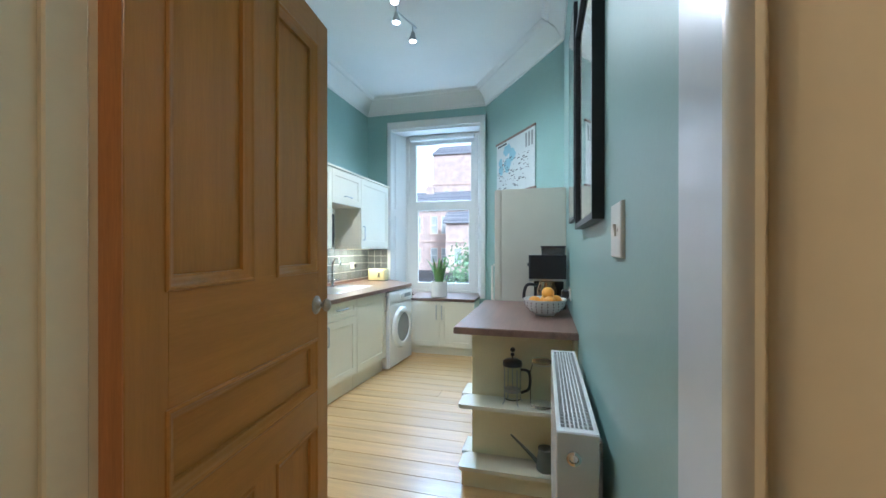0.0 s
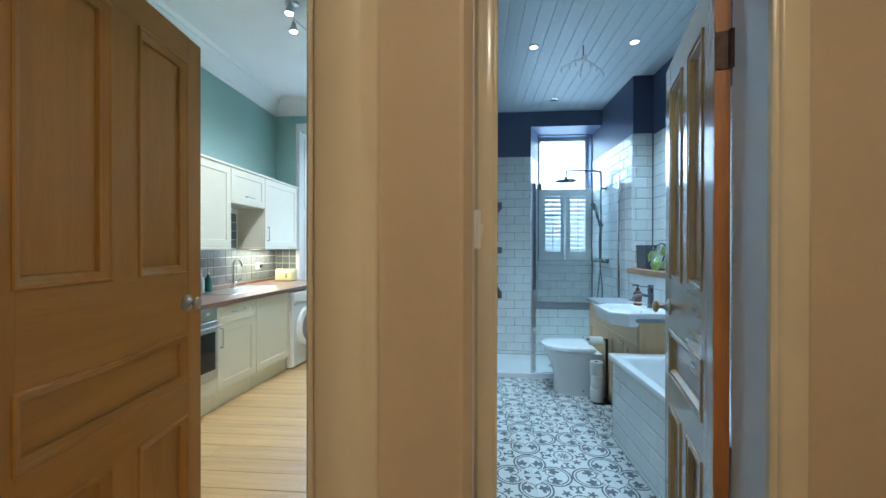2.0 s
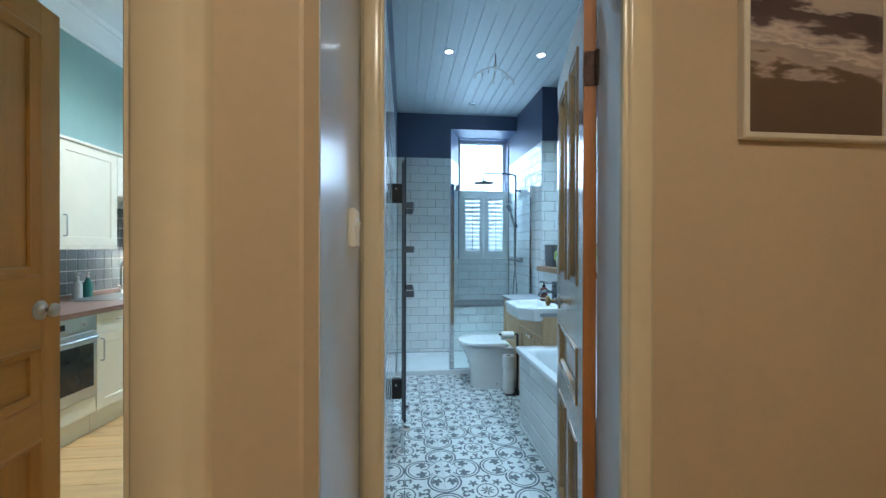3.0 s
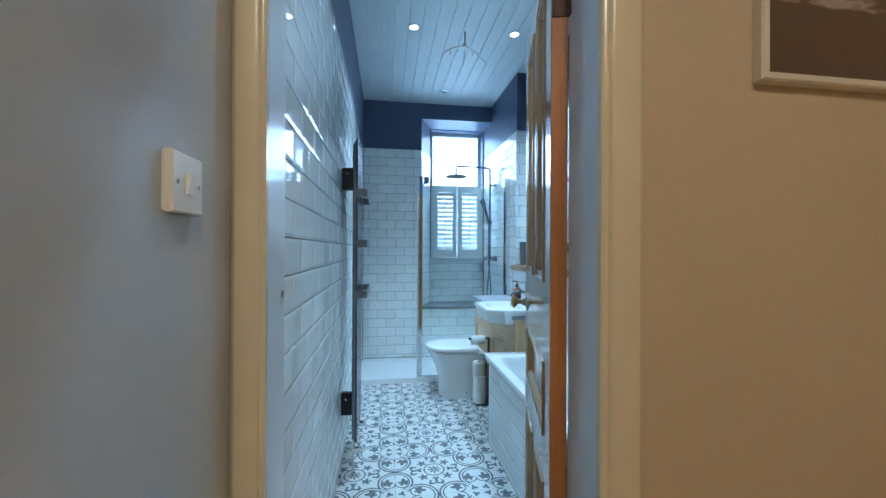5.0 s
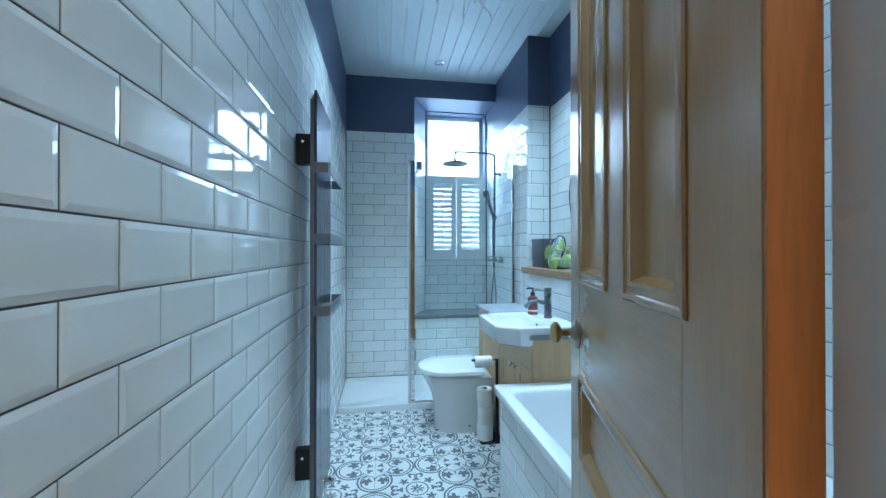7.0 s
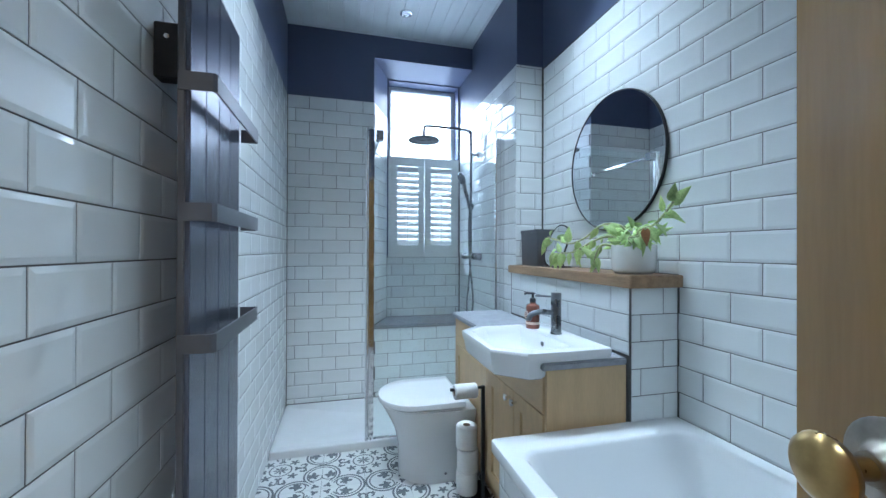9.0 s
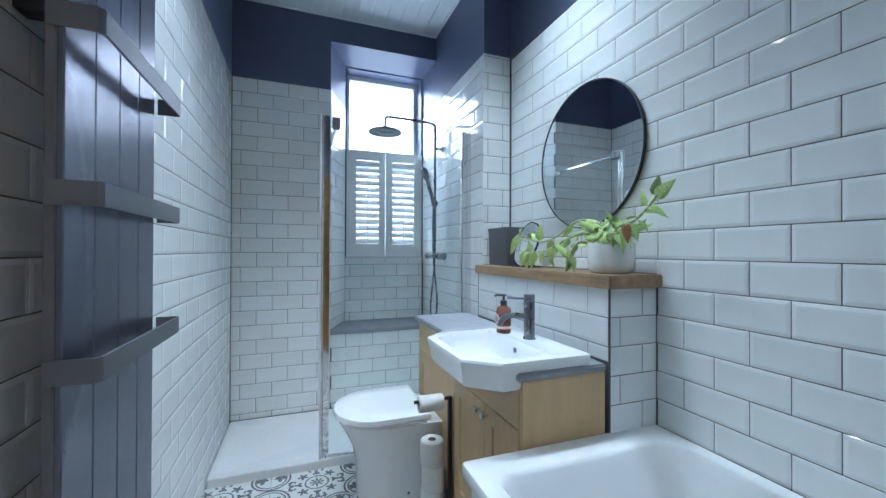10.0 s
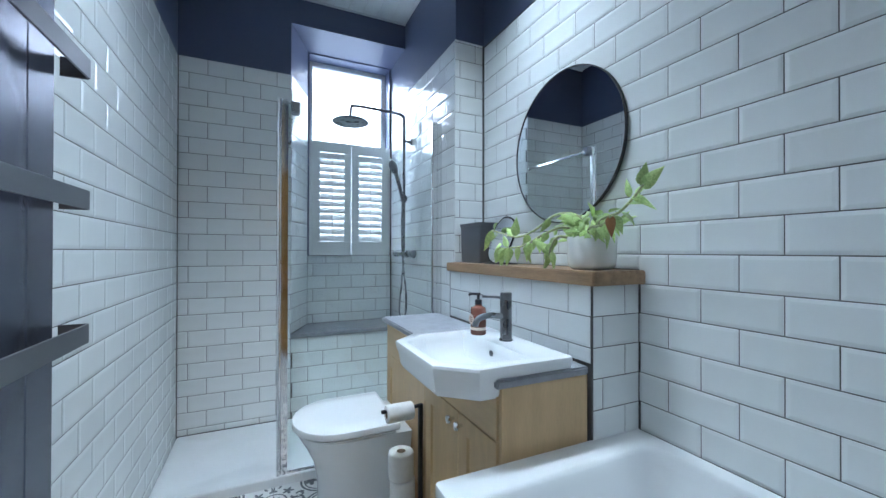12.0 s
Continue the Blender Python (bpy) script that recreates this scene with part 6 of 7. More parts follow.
part("lid", lathe([(0.053, 0.216), (0.055, 0.224), (0.052, 0.240), (0.035, 0.250), (0.004, 0.252), (0.004, 0.268), (0.011, 0.272), (0.010, 0.285), (0.002, 0.288)], (cx, cy, cz), 24), M_DARK, fp, smooth=40)
part("plunger", tube([(cx, cy, cz + 0.06), (cx, cy, cz + 0.22)], 0.003, 6), M_STEEL, fp)
part("plunger_disc", lathe([(0.044, 0.07), (0.044, 0.085)], (cx, cy, cz), 20), M_STEEL, fp)
part("handle", tube(curve([(cx + 0.048, cy, cz + 0.195), (cx + 0.085, cy, cz + 0.19), (cx + 0.098, cy, cz + 0.15), (cx + 0.090, cy, cz + 0.09), (cx + 0.05, cy, cz + 0.065)], 6), 0.008, 8), M_DARK, fp, "dark wooden handle", smooth=60)
for a in range(4):
    dx, dy = 0.0505 * math.cos(a * math.pi / 2 + 0.6), 0.0505 * math.sin(a * math.pi / 2 + 0.6)
    part("frame_leg", tube([(cx + dx, cy + dy, cz + 0.20), (cx + dx, cy + dy, cz + 0.02), (cx + dx * 1.25, cy + dy * 1.25, cz + 0.003)], 0.003, 6), M_STEEL, fp)
jr = thing("glass_jar", (0.085, 2.345, 0.462), "large clear glass storage jar with a clip lid", "jar")
jb = part("body", loft([ring((0.085, 2.345, 0.4625 + h), (1, 0, 0), (0, 1, 0), r, 28) for r, h in ((0.055, 0.0), (0.066, 0.008), (0.068, 0.19), (0.055, 0.225), (0.052, 0.245), (0.049, 0.245), (0.052, 0.222), (0.064, 0.188), (0.062, 0.012), (0.001, 0.01))]), M_THIN, jr, smooth=40)
jb.visible_shadow = False
part("lid", loft([ring((0.085, 2.345, 0.4625 + h), (1, 0, 0), (0, 1, 0), r, 28) for r, h in ((0.054, 0.246), (0.056, 0.25), (0.054, 0.262), (0.035, 0.272), (0.001, 0.273))]), M_THIN, jr, smooth=40)
part("wire_clip", tube(ring((0.085, 2.345, 0.70), (1, 0, 0), (0, 1, 0), 0.0565, 20) + [Vector((0.1415, 2.345, 0.70))], 0.0018, 5), M_STEEL, jr)
wc2 = thing("watering_can", (0.10, 2.345, 0.112), "small grey-green watering can with a long spout", "watering can")
part("body", lathe([(0.05, 0.0), (0.053, 0.006), (0.047, 0.07), (0.040, 0.11), (0.044, 0.118), (0.038, 0.116), (0.001, 0.10)], (0.105, 2.345, 0.1125), 24), M_GREYP, wc2, smooth=40)
part("spout", tube([(0.065, 2.345, 0.145), (0.03, 2.345, 0.18), (-0.03, 2.345, 0.235), (-0.087, 2.345, 0.285)], 0.013, 8, None, 0.4), M_GREYP, wc2, smooth=60)
part("handle", tube(curve([(0.145, 2.345, 0.22), (0.185, 2.345, 0.215), (0.19, 2.345, 0.17), (0.155, 2.345, 0.135)], 5), 0.006, 8), M_GREYP, wc2, smooth=60)
bw = thing("fruit_bowl", (0.10, 2.76, 0.903), "white bowl with a small dotted pattern", "bowl")
bowl = part("bowl", lathe([(0.062, 0.0), (0.066, 0.003), (0.066, 0.012), (0.10, 0.03), (0.128, 0.065), (0.142, 0.108), (0.138, 0.108), (0.12, 0.066), (0.09, 0.036), (0.002, 0.025)], (0.10, 2.76, 0.9035), 40), M_CERAM, bw, smooth=40)
for row, (r, h, n) in enumerate(((0.1005, 0.030, 18), (0.1165, 0.048, 20), (0.1292, 0.068, 22), (0.1362, 0.088, 24))):
    for k in range(n):
        a = 2 * math.pi * (k + 0.5 * (row % 2)) / n
        if math.sin(a) > 0.3:
            continue
        c = Vector((0.10 + r * math.cos(a), 2.76 + r * math.sin(a), 0.9035 + h))
        nrm = Vector((math.cos(a), math.sin(a), -0.5)).normalized()
        s1 = Vector((-math.sin(a), math.cos(a), 0))
        part("dot", loft([ring(c + nrm * k2, s1, nrm.cross(s1), 0.0042, 8) for k2 in (-0.002, 0.0012)]), M_INK if (k + row) % 3 else M_AMBER, bowl)
for dx, dy, dz in ((-0.065, -0.03, 0.088), (0.01, 0.055, 0.088), (0.03, -0.055, 0.092), (0.07, 0.03, 0.09), (0.02, 0.0, 0.145)):
    e = thing("orange", (0.10 + dx, 2.76 + dy, 0.9035 + dz - 0.04), "ripe orange in the bowl", "orange", "oranges in the bowl")
    rr = 0.041
    part("fruit", lathe([(0.004, -rr)] + [(rr * math.cos(t), rr * 0.95 * math.sin(t)) for t in [radians(-70 + 14 * i) for i in range(11)]] + [(0.003, rr * 0.92)], (0.10 + dx, 2.76 + dy, 0.9035 + dz), 24), M_ORANGE, e, smooth=60)
cm = thing("coffee_machine", (0.12, 3.16, 0.903), "black and steel filter coffee machine with a glass jug", "coffee machine")
part("base", loft([rrect(-0.005, 0.248, 3.03, 3.28, 0.02, z) for z in (0.9035, 0.935)]), M_DARK, cm)
part("column", box(0.02, 0.24, 3.18, 3.275, 0.935, 1.12, 0.006), M_DARK, cm)
part("head", loft([rrect(-0.015, 0.252, 3.02, 3.28, 0.02, z) for z in (1.12, 1.13, 1.285, 1.292)]), M_DARK, cm)
part("steel_band", loft([rrect(-0.017, 0.254, 3.018, 3.282, 0.02, z) for z in (1.105, 1.12)]), M_STEEL, cm)
part("hopper", loft([rrect(0.075, 0.245, 3.08, 3.25, 0.02, z) for z in (1.292, 1.345)]), mat("smoked_hopper", (0.12, 0.12, 0.12), 0.1, var=0.05, trans=0.5), cm, "smoked bean hopper")
part("hopper_lid", loft([rrect(0.07, 0.25, 3.075, 3.255, 0.02, z) for z in (1.345, 1.36)]), M_DARK, cm)
# The jug's brown steel has an orange reflection put into its colour.
jg = part("jug", loft([ring((0.115, 3.10, h), (1, 0, 0), (0, 1, 0), r, 24) for r, h in ((0.06, 0.936), (0.072, 0.95), (0.074, 1.03), (0.058, 1.08), (0.056, 1.095))]), mat("jug_steel_with_painted_reflection", (0.45, 0.30, 0.2), 0.12, 0.8, var=0.1, scale=5), cm, "steel jug with an orange reflection put into its colour", smooth=40)
part("jug_handle", tube(curve([(0.045, 3.07, 1.07), (-0.02, 3.05, 1.075), (-0.045, 3.05, 1.03), (-0.05, 3.05, 0.97)], 5), 0.012, 8), M_DARK, jg, "black jug handle", smooth=60)
part("power_knob", lathe([(0.012, 0.0), (0.012, -0.012), (0.002, -0.013)], (-0.015, 3.13, 1.22), 12, "x"), M_DARK, cm)
wp = thing("wall_plug", (0.262, 2.90, 1.02), "black plug and cable in a white wall socket", "plug")
part("plate", box(0.260, 0.2695, 2.82, 2.97, 0.99, 1.075, 0.003), M_PLAST, wp)
part("plug", box(0.21, 0.260, 2.87, 2.93, 0.998, 1.06, 0.01), M_DARK, wp)
part("cable", tube(curve([(0.235, 2.90, 1.0), (0.235, 2.89, 0.95), (0.225, 2.92, 0.92), (0.22, 3.0, 0.9085), (0.23, 3.05, 0.9085)], 6), 0.004, 6), M_DARK, wp, smooth=60)

fr = thing("fridge_freezer", (-0.03, 3.7, 0), "tall cream fridge freezer beside the peninsula", "fridge")
part("cabinet", box(-0.255, 0.268, 3.405, 3.775, 0.02, 1.84, 0.006, None, 2), M_FRIDGE, fr)
part("feet", box(-0.22, 0.24, 3.43, 3.75, 0.0, 0.02), M_DARK, fr)
for z0, z1, hz in ((0.05, 0.66, (0.42, 0.62)), (0.668, 1.838, (0.9, 1.2))):
    d = part("door", box(-0.312, -0.258, 3.405, 3.775, z0, z1, 0.008, None, 2), M_FRIDGE, fr)
    part("door_handle", box(-0.345, -0.325, 3.425, 3.44, hz[0], hz[1], 0.004), M_PLAST, d)
    for z in hz:
        part("handle_post", box(-0.327, -0.3115, 3.427, 3.438, z - 0.01, z + 0.01), M_PLAST, d)

# map on the angled wall
A, B = Vector((0.27, 3.78, 0)), Vector((-0.643, 5.2, 0))
wd = (B - A).normalized()
mp_ = thing("hanging_map", (-0.2, 4.47, 1.9), "pale printed wall map hung between two wooden rails", "map", rz=math.degrees(math.atan2(-wd.y, -wd.x)), local=True)
anchor = A + wd * 0.914
mp_.matrix_world = pose(anchor.x, anchor.y, 1.97, 0, 0, math.degrees(math.atan2(-wd.y, -wd.x)))
# local x runs towards the fridge, local -y faces the room
MW, MH = 0.88, 0.64
part("sheet", box(-MW / 2, MW / 2, -0.012, -0.010, 0.0, MH), M_MAP, mp_)
for z in (0.0, MH):
    part("hanging_rail", box(-MW / 2 - 0.012, MW / 2 + 0.012, -0.020, -0.002, z - 0.012, z + 0.012, 0.002), M_WALNUT, mp_)
random.seed(21)
for k in range(95):
    x, z = random.uniform(-MW / 2 + 0.03, MW / 2 - 0.1), random.uniform(0.06, 0.42)
    w, h = random.uniform(0.012, 0.05), random.uniform(0.004, 0.012)
    part("printed_mark", box(x, x + w, -0.0128, -0.0121, z, z + h), M_INK, mp_)
for k in range(7):
    x, z, r = random.uniform(-0.36, -0.05), random.uniform(0.30, 0.56), random.uniform(0.04, 0.09)
    part("printed_sea", loft([[(x + r * (1 + 0.25 * math.sin(3 * a + k)) * math.cos(a), y, z + r * math.sin(a)) for a in [2 * math.pi * i / 14 for i in range(14)]] for y in (-0.0122, -0.0124)]), M_MAPB, mp_)
for x in (0.25, 0.31, 0.37):
    part("printed_panel", box(x, x + 0.035, -0.0128, -0.0121, 0.45, 0.60), mat("grey_print", (0.28, 0.3, 0.3), 0.6, var=0.1), mp_)
part("printed_title", box(-0.40, -0.18, -0.0128, -0.0121, 0.59, 0.61), M_INK, mp_)

# radiator on the right wall
kr = thing("kitchen_radiator", (0.19, 1.6, 0.2), "white double panel radiator with a top grille", "radiator")
Ra, Rb, Rx0, Rx1, Rz0, Rz1 = 1.195, 2.03, 0.128, 0.236, 0.25, 0.858
part("front_panel", box(Rx0, Rx0 + 0.012, Ra, Rb, Rz0, Rz1 - 0.004, 0.004), M_APPL, kr)
part("rear_panel", box(Rx1 - 0.012, Rx1, Ra, Rb, Rz0, Rz1 - 0.004, 0.004), M_APPL, kr)
part("end_cover", box(Rx0 + 0.001, Rx1 - 0.001, Ra - 0.006, Ra - 0.001, Rz0 + 0.02, Rz1, 0.002), M_APPL, kr)
part("end_cover", box(Rx0 + 0.001, Rx1 - 0.001, Rb + 0.001, Rb + 0.006, Rz0 + 0.02, Rz1, 0.002), M_APPL, kr)
gr = part("grille_rim", loft([rrect(Rx0, Rx1, Ra, Rb, 0.003, Rz1 - 0.012, 1), rrect(Rx0, Rx1, Ra, Rb, 0.003, Rz1, 1), rrect(Rx0 + 0.012, Rx1 - 0.012, Ra + 0.02, Rb - 0.02, 0.003, Rz1, 1), rrect(Rx0 + 0.012, Rx1 - 0.012, Ra + 0.02, Rb - 0.02, 0.003, Rz1 - 0.012, 1)], None, False, False), M_APPL, kr)
for k in range(6):
    x = Rx0 + 0.0255 + k * 0.0115
    part("grille_bar", box(x - 0.002, x + 0.002, Ra + 0.019, Rb - 0.019, Rz1 - 0.010, Rz1 - 0.001), M_APPL, gr)
for k in range(34):
    y = Ra + 0.02 + (Rb - Ra - 0.04) * (k + 0.5) / 34
    part("grille_cross", box(Rx0 + 0.011, Rx1 - 0.011, y - 0.0015, y + 0.0015, Rz1 - 0.012, Rz1 - 0.004), M_APPL, gr)
part("convector_core", box(Rx0 + 0.02, Rx1 - 0.02, Ra + 0.02, Rb - 0.02, Rz0 + 0.03, Rz1 - 0.06), M_GUN, kr, "shadowed grey fins")
part("blanking_plug", lathe([(0.019, 0.0), (0.019, -0.006), (0.012, -0.008), (0.010, -0.004), (0.002, -0.004)], ((Rx0 + Rx1) / 2 - 0.01, Ra - 0.006, Rz1 - 0.065), 20, "y"), M_CHROME, kr, "chrome blanking plug", smooth=40)
for y in (1.4, 1.85):
    part("wall_bracket", box(Rx1, 0.2695, y - 0.015, y + 0.015, 0.35, 0.75), M_APPL, kr)
for y in (Ra + 0.04, Rb - 0.04):
    part("supply_pipe", tube([(0.19, y, Rz0 + 0.01), (0.19, y, 0.0)], 0.0075, 8), M_CHROME, kr, smooth=60)

# ---- kitchen: ceiling spotlights on a curved rail ----
kl = thing("ceiling_spot_rail", (-1.05, 3.1, KC), "curved steel ceiling rail with lit spotlights", "light")
# The rail's near end runs on out of view to carry two added heads.
rail = curve([(-1.02, 1.05, 3.345), (-1.09, 1.45, 3.345), (-1.05, 2.0, 3.345), (-1.10, 2.60, 3.345), (-1.02, 2.83, 3.345), (-1.075, 3.08, 3.345), (-1.10, 3.2, 3.345), (-1.03, 3.46, 3.345)], 7)
part("rail", tube(rail, 0.008, 8), M_STEEL, kl, smooth=60)
part("ceiling_rose", lathe([(0.055, 0.0), (0.055, -0.02), (0.045, -0.028), (0.002, -0.03)], (-1.075, 3.06, KC), 28), M_STEEL, kl, smooth=40)
part("stem", tube([(-1.075, 3.06, KC - 0.02), (-1.075, 3.07, 3.345)], 0.007, 8), M_STEEL, kl)
# The first two heads are added out of view to light the shelf unit.
for x, y in ((-1.03, 1.10), (-1.085, 1.55), (-1.0, 2.86), (-1.085, 3.11), (-1.05, 3.42)):
    hd = part("spot_head", lathe([(0.012, 0.085), (0.016, 0.08), (0.020, 0.05), (0.034, 0.022), (0.037, 0.0), (0.033, 0.0), (0.031, 0.018), (0.002, 0.02)], (x, y, 3.205), 20), M_STEEL, kl, smooth=40)
    part("knuckle", tube([(x, y, 3.285), (x, y, 3.345)], 0.006, 8), M_STEEL, hd)
    part("bulb_face", lathe([(0.030, 0.004), (0.024, -0.006), (0.002, -0.009)], (x, y, 3.207), 18), M_LAMP, hd, smooth=60)
    spot("kitchen_spot", (x, y, 3.19), (x - 0.05, y + 0.1, 0), 38, (1.0, 0.93, 0.80), 165, 0.05)

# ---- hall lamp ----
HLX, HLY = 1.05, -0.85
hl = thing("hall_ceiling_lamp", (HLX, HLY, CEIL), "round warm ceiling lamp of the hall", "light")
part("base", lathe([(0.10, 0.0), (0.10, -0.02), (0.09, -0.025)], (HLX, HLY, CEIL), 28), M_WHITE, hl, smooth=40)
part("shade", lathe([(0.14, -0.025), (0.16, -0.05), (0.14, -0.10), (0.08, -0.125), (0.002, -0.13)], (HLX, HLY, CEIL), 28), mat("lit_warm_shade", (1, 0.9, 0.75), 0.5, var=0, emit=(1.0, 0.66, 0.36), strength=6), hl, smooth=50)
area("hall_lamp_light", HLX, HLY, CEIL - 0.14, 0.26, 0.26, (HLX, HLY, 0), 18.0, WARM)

# ---- the street seen through the kitchen window ----
M_HAZE = mat("white_overcast_sky", (0.8, 0.8, 0.8), 1.0, var=0, emit=(0.93, 0.97, 1.0), strength=0.62)
structure("backdrop", box(-90, 90, 75, 75.2, -6, 70), M_HAZE, "plain white overcast sky in the distance", "sky")
def house(name, x0, x1, y, h, ridge, depth, label, cols, rows, course):
    """A house front with windows: cols are the middles of the windows, rows their sills and heads."""
    e = thing(name, ((x0 + x1) / 2, y, -1.0), label, "house")
    part("wall", box(x0, x1, y, y + depth, -1.0, h), M_SAND, e)
    bm = loft([[(x, y - 0.3, h), (x, y + depth / 2, ridge), (x, y + depth + 0.3, h), (x, y + depth + 0.3, h - 0.12), (x, y - 0.3, h - 0.12)] for x in (x0 - 0.2, x1 + 0.2)])
    roof = part("roof", bm, M_ROOF, e, "slate roof")
    for k in range(9):
        t = (k + 0.5) / 9
        yy, zz = y - 0.3 + (depth / 2 + 0.3) * t, h + (ridge - h) * t
        part("slate_course", box(x0 - 0.2, x1 + 0.2, yy - 0.08, yy + 0.08, zz, zz + 0.09), M_ROOF, roof)
    part("string_course", box(x0 - 0.02, x1 + 0.02, y - 0.10, y, course - 0.08, course + 0.08), M_SANDP, e)
    w = 0.40
    for c in cols:
        for z0, z1 in rows:
            wn_ = part("window", rects([(c - w - 0.15, c + w + 0.15, z0 - 0.15, z1 + 0.15, y - 0.005), (c - w - 0.15, c + w + 0.15, z0 - 0.15, z1 + 0.15, y - 0.10), (c - w, c + w, z0, z1, y - 0.10), (c - w, c + w, z0, z1, y - 0.012)]), M_SANDP, e, "window with stone dressing paled for haze")
            part("frame", rects([(c - w, c + w, z0, z1, y - 0.02), (c - w, c + w, z0, z1, y - 0.06), (c - w + 0.08, c + w - 0.08, z0 + 0.08, z1 - 0.08, y - 0.06), (c - w + 0.08, c + w - 0.08, z0 + 0.08, z1 - 0.08, y - 0.02)]), M_WHITE, wn_)
            part("mullion", box(c - w + 0.08, c + w - 0.08, y - 0.055, y - 0.02, (z0 + z1) / 2 - 0.04, (z0 + z1) / 2 + 0.04), M_WHITE, wn_)
            part("pane", box(c - w + 0.07, c + w - 0.07, y - 0.030, y - 0.022, z0 + 0.07, z1 - 0.07), M_PANE, wn_)
    return e


M_PANE = mat("pale_curtained_pane", (0.55, 0.60, 0.62), 0.08, var=0.2, scale=1.5)
house("sandstone_house", -14.2, 4.0, 40, 5.6, 7.9, 7, "red sandstone house, paled for haze, with a slate roof across the street", (-13.2, -11.35, -10.15, -7.9, -6.7), ((2.9, 4.8), (-0.2, 1.4)), 2.1)
house("sandstone_tenement", -17.8, 2.0, 62, 17.0, 19.5, 10, "tall red sandstone tenement, paled for haze, beyond the houses", (-15.5, -13.0, -10.5, -8.0), ((9.0, 11.0), (5.0, 7.0)), 11.9)
house("sandstone_porch", -9.2, 1.0, 36.5, 3.9, 5.0, 3, "low sandstone wing with a slate roof", (-8.0, -6.0), ((-0.2, 1.4),), 2.0)
ch = thing("chimney_stack", (-12.6, 43.2, 6.0), "red sandstone chimney stack with clay pots", "chimney")
part("stack", box(-13.2, -12.31, 42.8, 43.8, -1.0, 8.4, 0.03), M_SAND, ch)
for k in range(3):
    part("chimney_pot", lathe([(0.12, 0.0), (0.10, 0.4), (0.12, 0.45)], (-13.0 + k * 0.25, 43.3, 8.4), 12), M_SANDP, ch)
bu = thing("garden_bush", (-2.2, 10.5, -1.0), "leafy green garden bush outside the window", "bush")
random.seed(33)
verts, faces = [], []
for k in range(2600):
    a, b_ = random.uniform(0, 2 * math.pi), math.acos(random.uniform(-0.6, 1))
    r = 0.95 * (random.uniform(0.55, 1.0) + 0.16 * math.sin(5 * a + 3 * b_))
    c = Vector((-1.72 + r * math.sin(b_) * math.cos(a), 10.5 + r * math.sin(b_) * math.sin(a), 0.15 + 1.45 * r * math.cos(b_)))
    u = Vector((random.gauss(0, 1), random.gauss(0, 1), random.gauss(0, 1))).normalized()
    w = u.orthogonal().normalized()
    s = random.uniform(0.035, 0.07)
    i = len(verts)
    verts += [c + u * s, c + w * s * 0.5, c - u * s, c - w * s * 0.5]
    faces.append((i, i + 1, i + 2, i + 3))
me = bpy.data.meshes.new("foliage")
me.from_pydata([v - Vector((-2.2, 10.5, -1.0)) for v in verts], [], faces)
me.materials.append(M_BUSH)
fo = new("foliage", me)
fo.parent = bu
for k in range(5):
    a = k * 1.3
    part("branch", tube(curve([(-1.72, 10.5, -1.0), (-1.72 + 0.25 * math.cos(a), 10.5 + 0.25 * math.sin(a), -0.2), (-1.72 + 0.5 * math.cos(a), 10.5 + 0.5 * math.sin(a), 0.6)], 5), 0.03, 6, None, 0.4), M_STEM, bu)

# ---- the pieces of walls and floors ----
TILE_MESH = {}


def tile_mesh(w, h):
    """A glazed tile with a bevelled face, w by h, standing in the x-z plane and facing -y."""
    key = (round(w, 3), round(h, 3))
    if key not in TILE_MESH:
        e = min(0.010, w * 0.35, h * 0.35)
        hw, hh = w / 2, h / 2

        def rect(d, y):
            return [(-hw + d, y, -hh + d), (hw - d, y, -hh + d), (hw - d, y, hh - d), (-hw + d, y, hh - d)]
        bm = loft([rect(0, 0.001), rect(0, -0.0008), rect(0.0006, -0.0013), rect(e, -0.0028), rect(e + 0.001, -0.0029)], None, False, True)
        me = bpy.data.meshes.new("tile")
        bmesh.ops.recalc_face_normals(bm, faces=bm.faces)
        bm.to_mesh(me)
        bm.free()
        me.materials.append(M_TILE)
        TILE_MESH[key] = me
    return TILE_MESH[key]


def spans(lo, hi, phase, pitch, gap):
    """Pieces of a course between lo and hi, with a joint at phase."""
    k = math.floor((lo - phase) / pitch)
    out = []
    while phase + k * pitch < hi:
        a, b = max(lo, phase + k * pitch + gap / 2), min(hi, phase + (k + 1) * pitch - gap / 2)
        if b - a > 0.012:
            out.append((a, b))
        k += 1
    return out


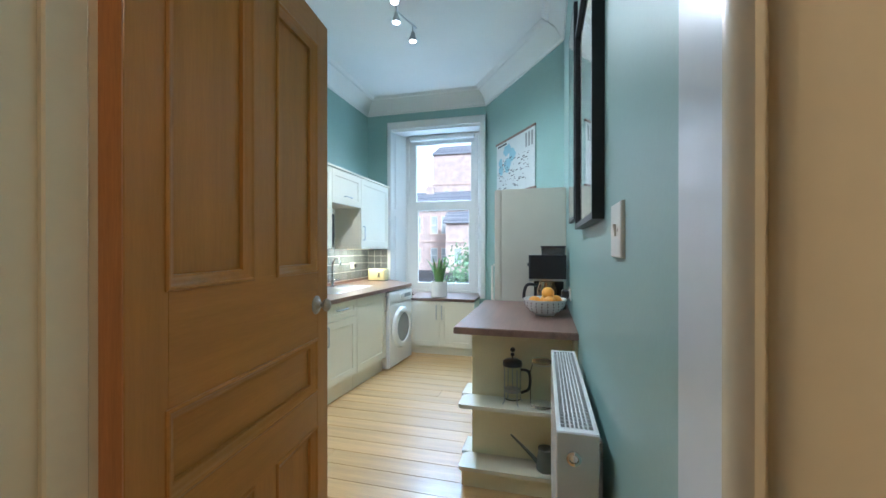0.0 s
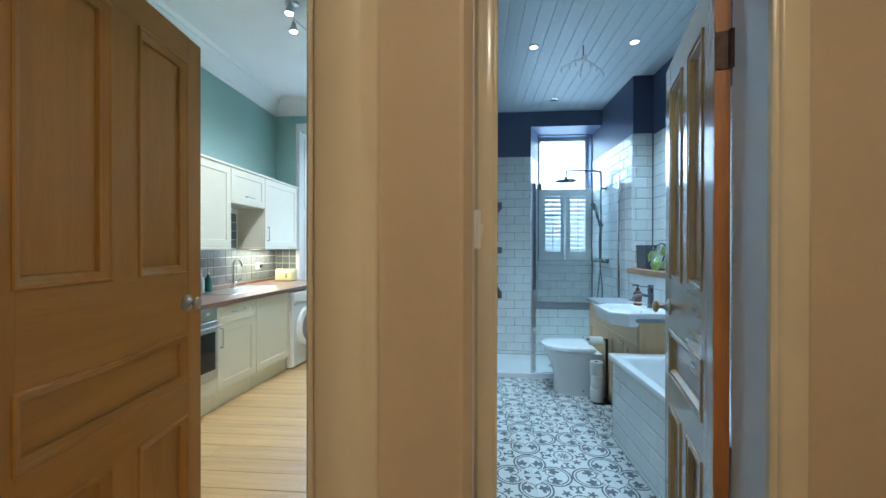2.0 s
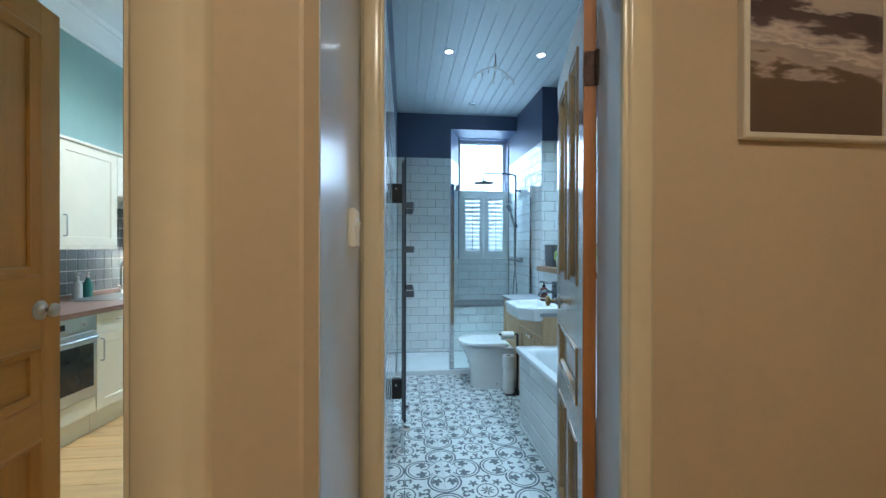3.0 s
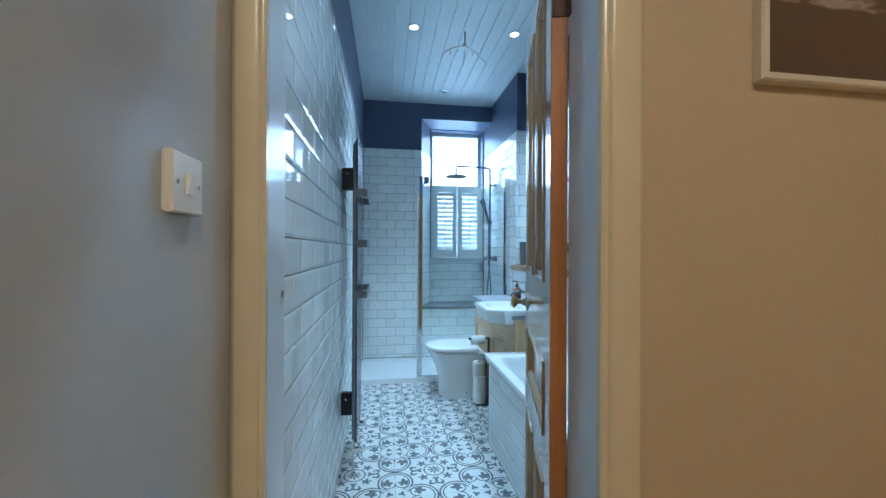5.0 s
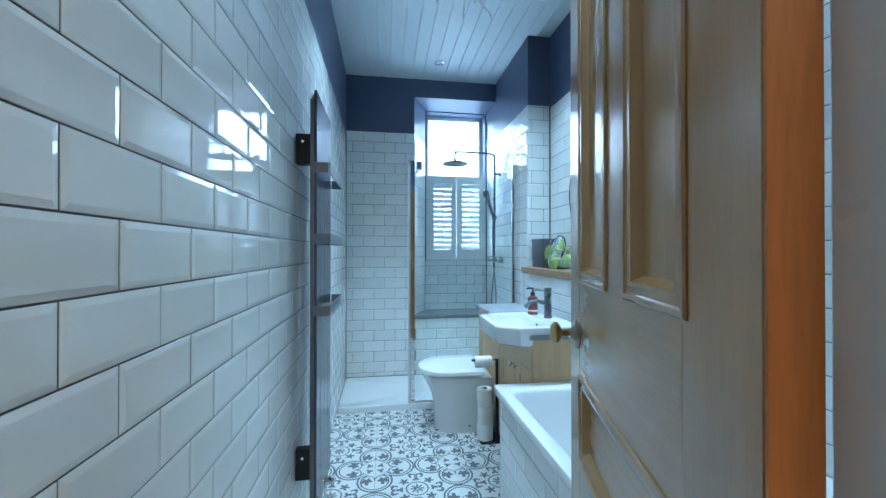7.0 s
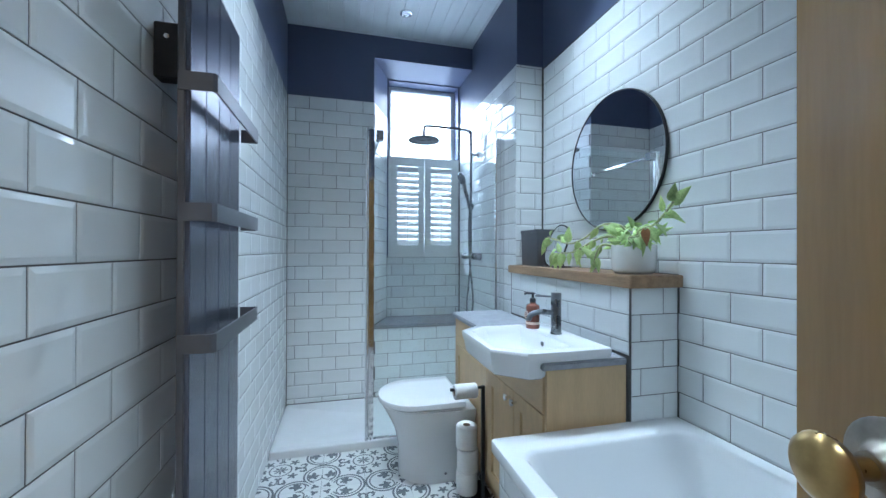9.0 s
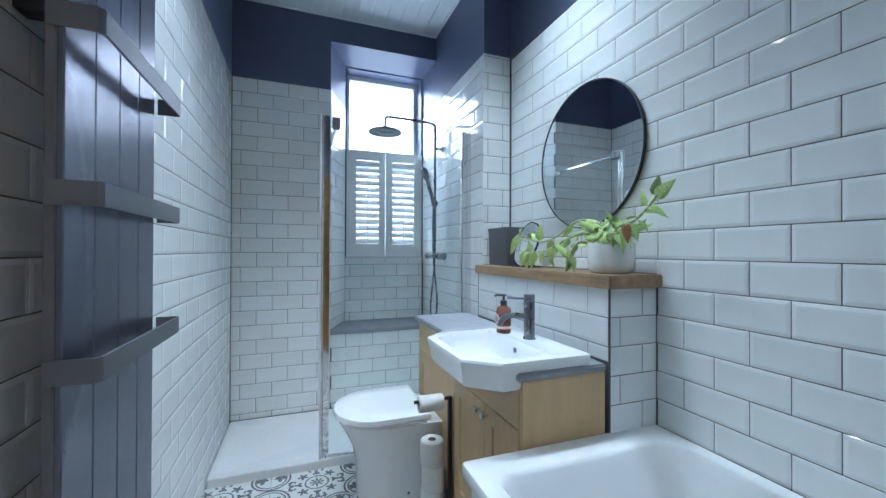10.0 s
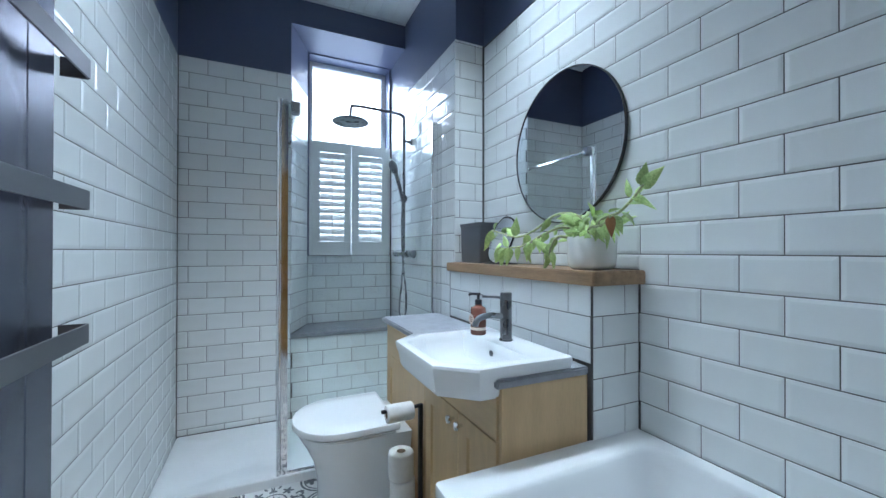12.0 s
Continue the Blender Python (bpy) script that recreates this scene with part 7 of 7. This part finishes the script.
def tile_wall(parent, base, u, n, u0, u1, z0, z1, z_phase, u_phase, pitch=0.104, wide=0.208, gap=0.0031, near=None):
    """Courses of tiles in running bond on the plane through base. u: the way along the wall, n: out of it. near: tells which are objects."""
    u, n, base = Vector(u), Vector(n), Vector(base)
    turn = Matrix((u, -n, Vector((0, 0, 1)))).transposed().to_4x4()
    rest = bmesh.new()
    for za, zb in spans(z0, z1, z_phase, pitch, gap):
        row = round(((za + zb) / 2 - z_phase) / pitch - 0.5)
        if zb < z_phase + (row + 1) * pitch - gap or za > z_phase + row * pitch + gap:
            row = math.floor(((za + zb) / 2 - z_phase) / pitch)
        for a, b in spans(u0, u1, u_phase + (wide / 2 if row % 2 else 0), wide, gap):
            p = base + u * ((a + b) / 2)
            p.z = (za + zb) / 2
            me = tile_mesh(b - a, zb - za)
            jog = pose(0, random.uniform(-0.0003, 0.0002), 0, random.uniform(-0.3, 0.3), 0, random.uniform(-0.18, 0.18))
            m = Matrix.Translation(p - ORIGIN[parent]) @ turn @ jog
            if near is None or near((a + b) / 2, p.z):
                ob = new("tile", me)
                ob.parent = parent
                ob.matrix_local = m
            else:
                start = len(rest.verts)
                rest.from_mesh(me)
                rest.verts.ensure_lookup_table()
                bmesh.ops.transform(rest, matrix=m, verts=rest.verts[start:])
    if len(rest.verts):
        ob = part("far_tiles", rest, M_TILE, parent)
        tagged(ob, kind="stuff")
    else:
        rest.free()


Y, X = (0, 1, 0), (1, 0, 0)
tile_wall(W_LEFT, (0.4854, 0, 0), Y, X, 1.124, 4.721, 0.0, TILE_TOP, 1.130, 1.34275, 0.104, 0.2075, near=lambda a, z: a < 3.35)
tile_wall(W_BACK, (0, 4.7208, 0), X, (0, -1, 0), 0.492, 1.160, 0.052, TILE_TOP, 1.130, 0.651)
tile_wall(W_UNDER, (0, 4.7208, 0), X, (0, -1, 0), 1.163, 2.003, 0.052, 0.612, 1.130, 0.651)
way = (Vector((1.304, 5.085, 0)) - Vector((1.158, 4.722, 0)))
size = way.length
way.normalize()
tile_wall(W_BACK, (1.158, 4.722, 0), way, (way.y, -way.x, 0), 0.004, size - 0.002, 0.643, TILE_TOP, 1.130, 0.12)
tile_wall(W_RECESS, (0, 5.098, 0), X, (0, -1, 0), 1.308, 2.002, 0.643, 1.192, 1.130, 0.62)
NX, NY = (-1, 0, 0), (0, -1, 0)
tile_wall(W_SHOWER, (2.0108, 0, 0), NY, NX, -5.09, -3.822, 0.052, TILE_TOP, 1.130, -4.05)
tile_wall(W_SHOWER, (0, 3.818, 0), X, NY, 2.006, 2.192, 1.168, TILE_TOP, 1.118, 2.142, 0.1035)
tile_wall(W_RIGHT, (2.2008, 0, 0), NY, NX, -2.741, -1.08, 0.6065, 1.2215, 1.118, -2.425, 0.1035, 0.2085)
tile_wall(W_RIGHT, (2.2008, 0, 0), NY, NX, -3.808, -2.7415, 1.168, 1.2215, 1.118, -2.425, 0.1035, 0.2085)
tile_wall(W_RIGHT, (2.2008, 0, 0), NY, NX, -3.808, -1.08, 1.2215, TILE_TOP - 0.006, 1.118, -2.425, 0.1035, 0.2085)
tile_wall(W_LEDGE, (1.9748, 0, 0), NY, NX, -3.808, -2.746, 0.860, 1.116, 1.118, -2.954, 0.1035)
tile_wall(W_LEDGE, (0, 2.7418, 0), X, NY, 1.982, 2.1945, 0.6065, 1.116, 1.118, 2.024, 0.1035)
tile_wall(W_PANEL, (1.447, 0, 0), NY, NX, -2.746, -1.09, 0.004, 0.556, 0.556, -2.6, 0.1035)

# patterned floor tiles
FT = 0.231
bm = box(-FT / 2 + 0.001, FT / 2 - 0.001, -FT / 2 + 0.001, FT / 2 - 0.001, -0.009, 0.0, 0.0012)
FLOOR_TILE = bpy.data.meshes.new("floor_tile")
bm.to_mesh(FLOOR_TILE)
bm.free()
FLOOR_TILE.materials.append(M_FLOORT)
for i in range(-2, 6):
    for j in range(-10, 4):
        x, y = 0.808 + FT * (i + 0.5), 3.168 + FT * (j + 0.5)
        if x < 2.05 and x > 0.4 and y > 0.95 and y < 4.05:
            ob = new("floor_tile", FLOOR_TILE)
            ob.parent = FLOOR_BATH
            ob.location = (x, y, random.uniform(-0.0004, 0.0004))

# kitchen floorboards
y = 0.62
while y < 5.2:
    w = random.choice((0.138, 0.145, 0.152, 0.158))
    cut = random.uniform(-1.7, -0.1)
    for a, b in (((-2.34, cut), (cut + 0.002, 0.262)) if random.random() < 0.35 else ((-2.34, 0.262),)):
        ob = part("floorboard", box(a, b, y + 0.0015, y + w - 0.0015, -0.022, random.uniform(-0.0012, 0.0), 0.002), M_FLOORB, FLOOR_KITCHEN)
    y += w
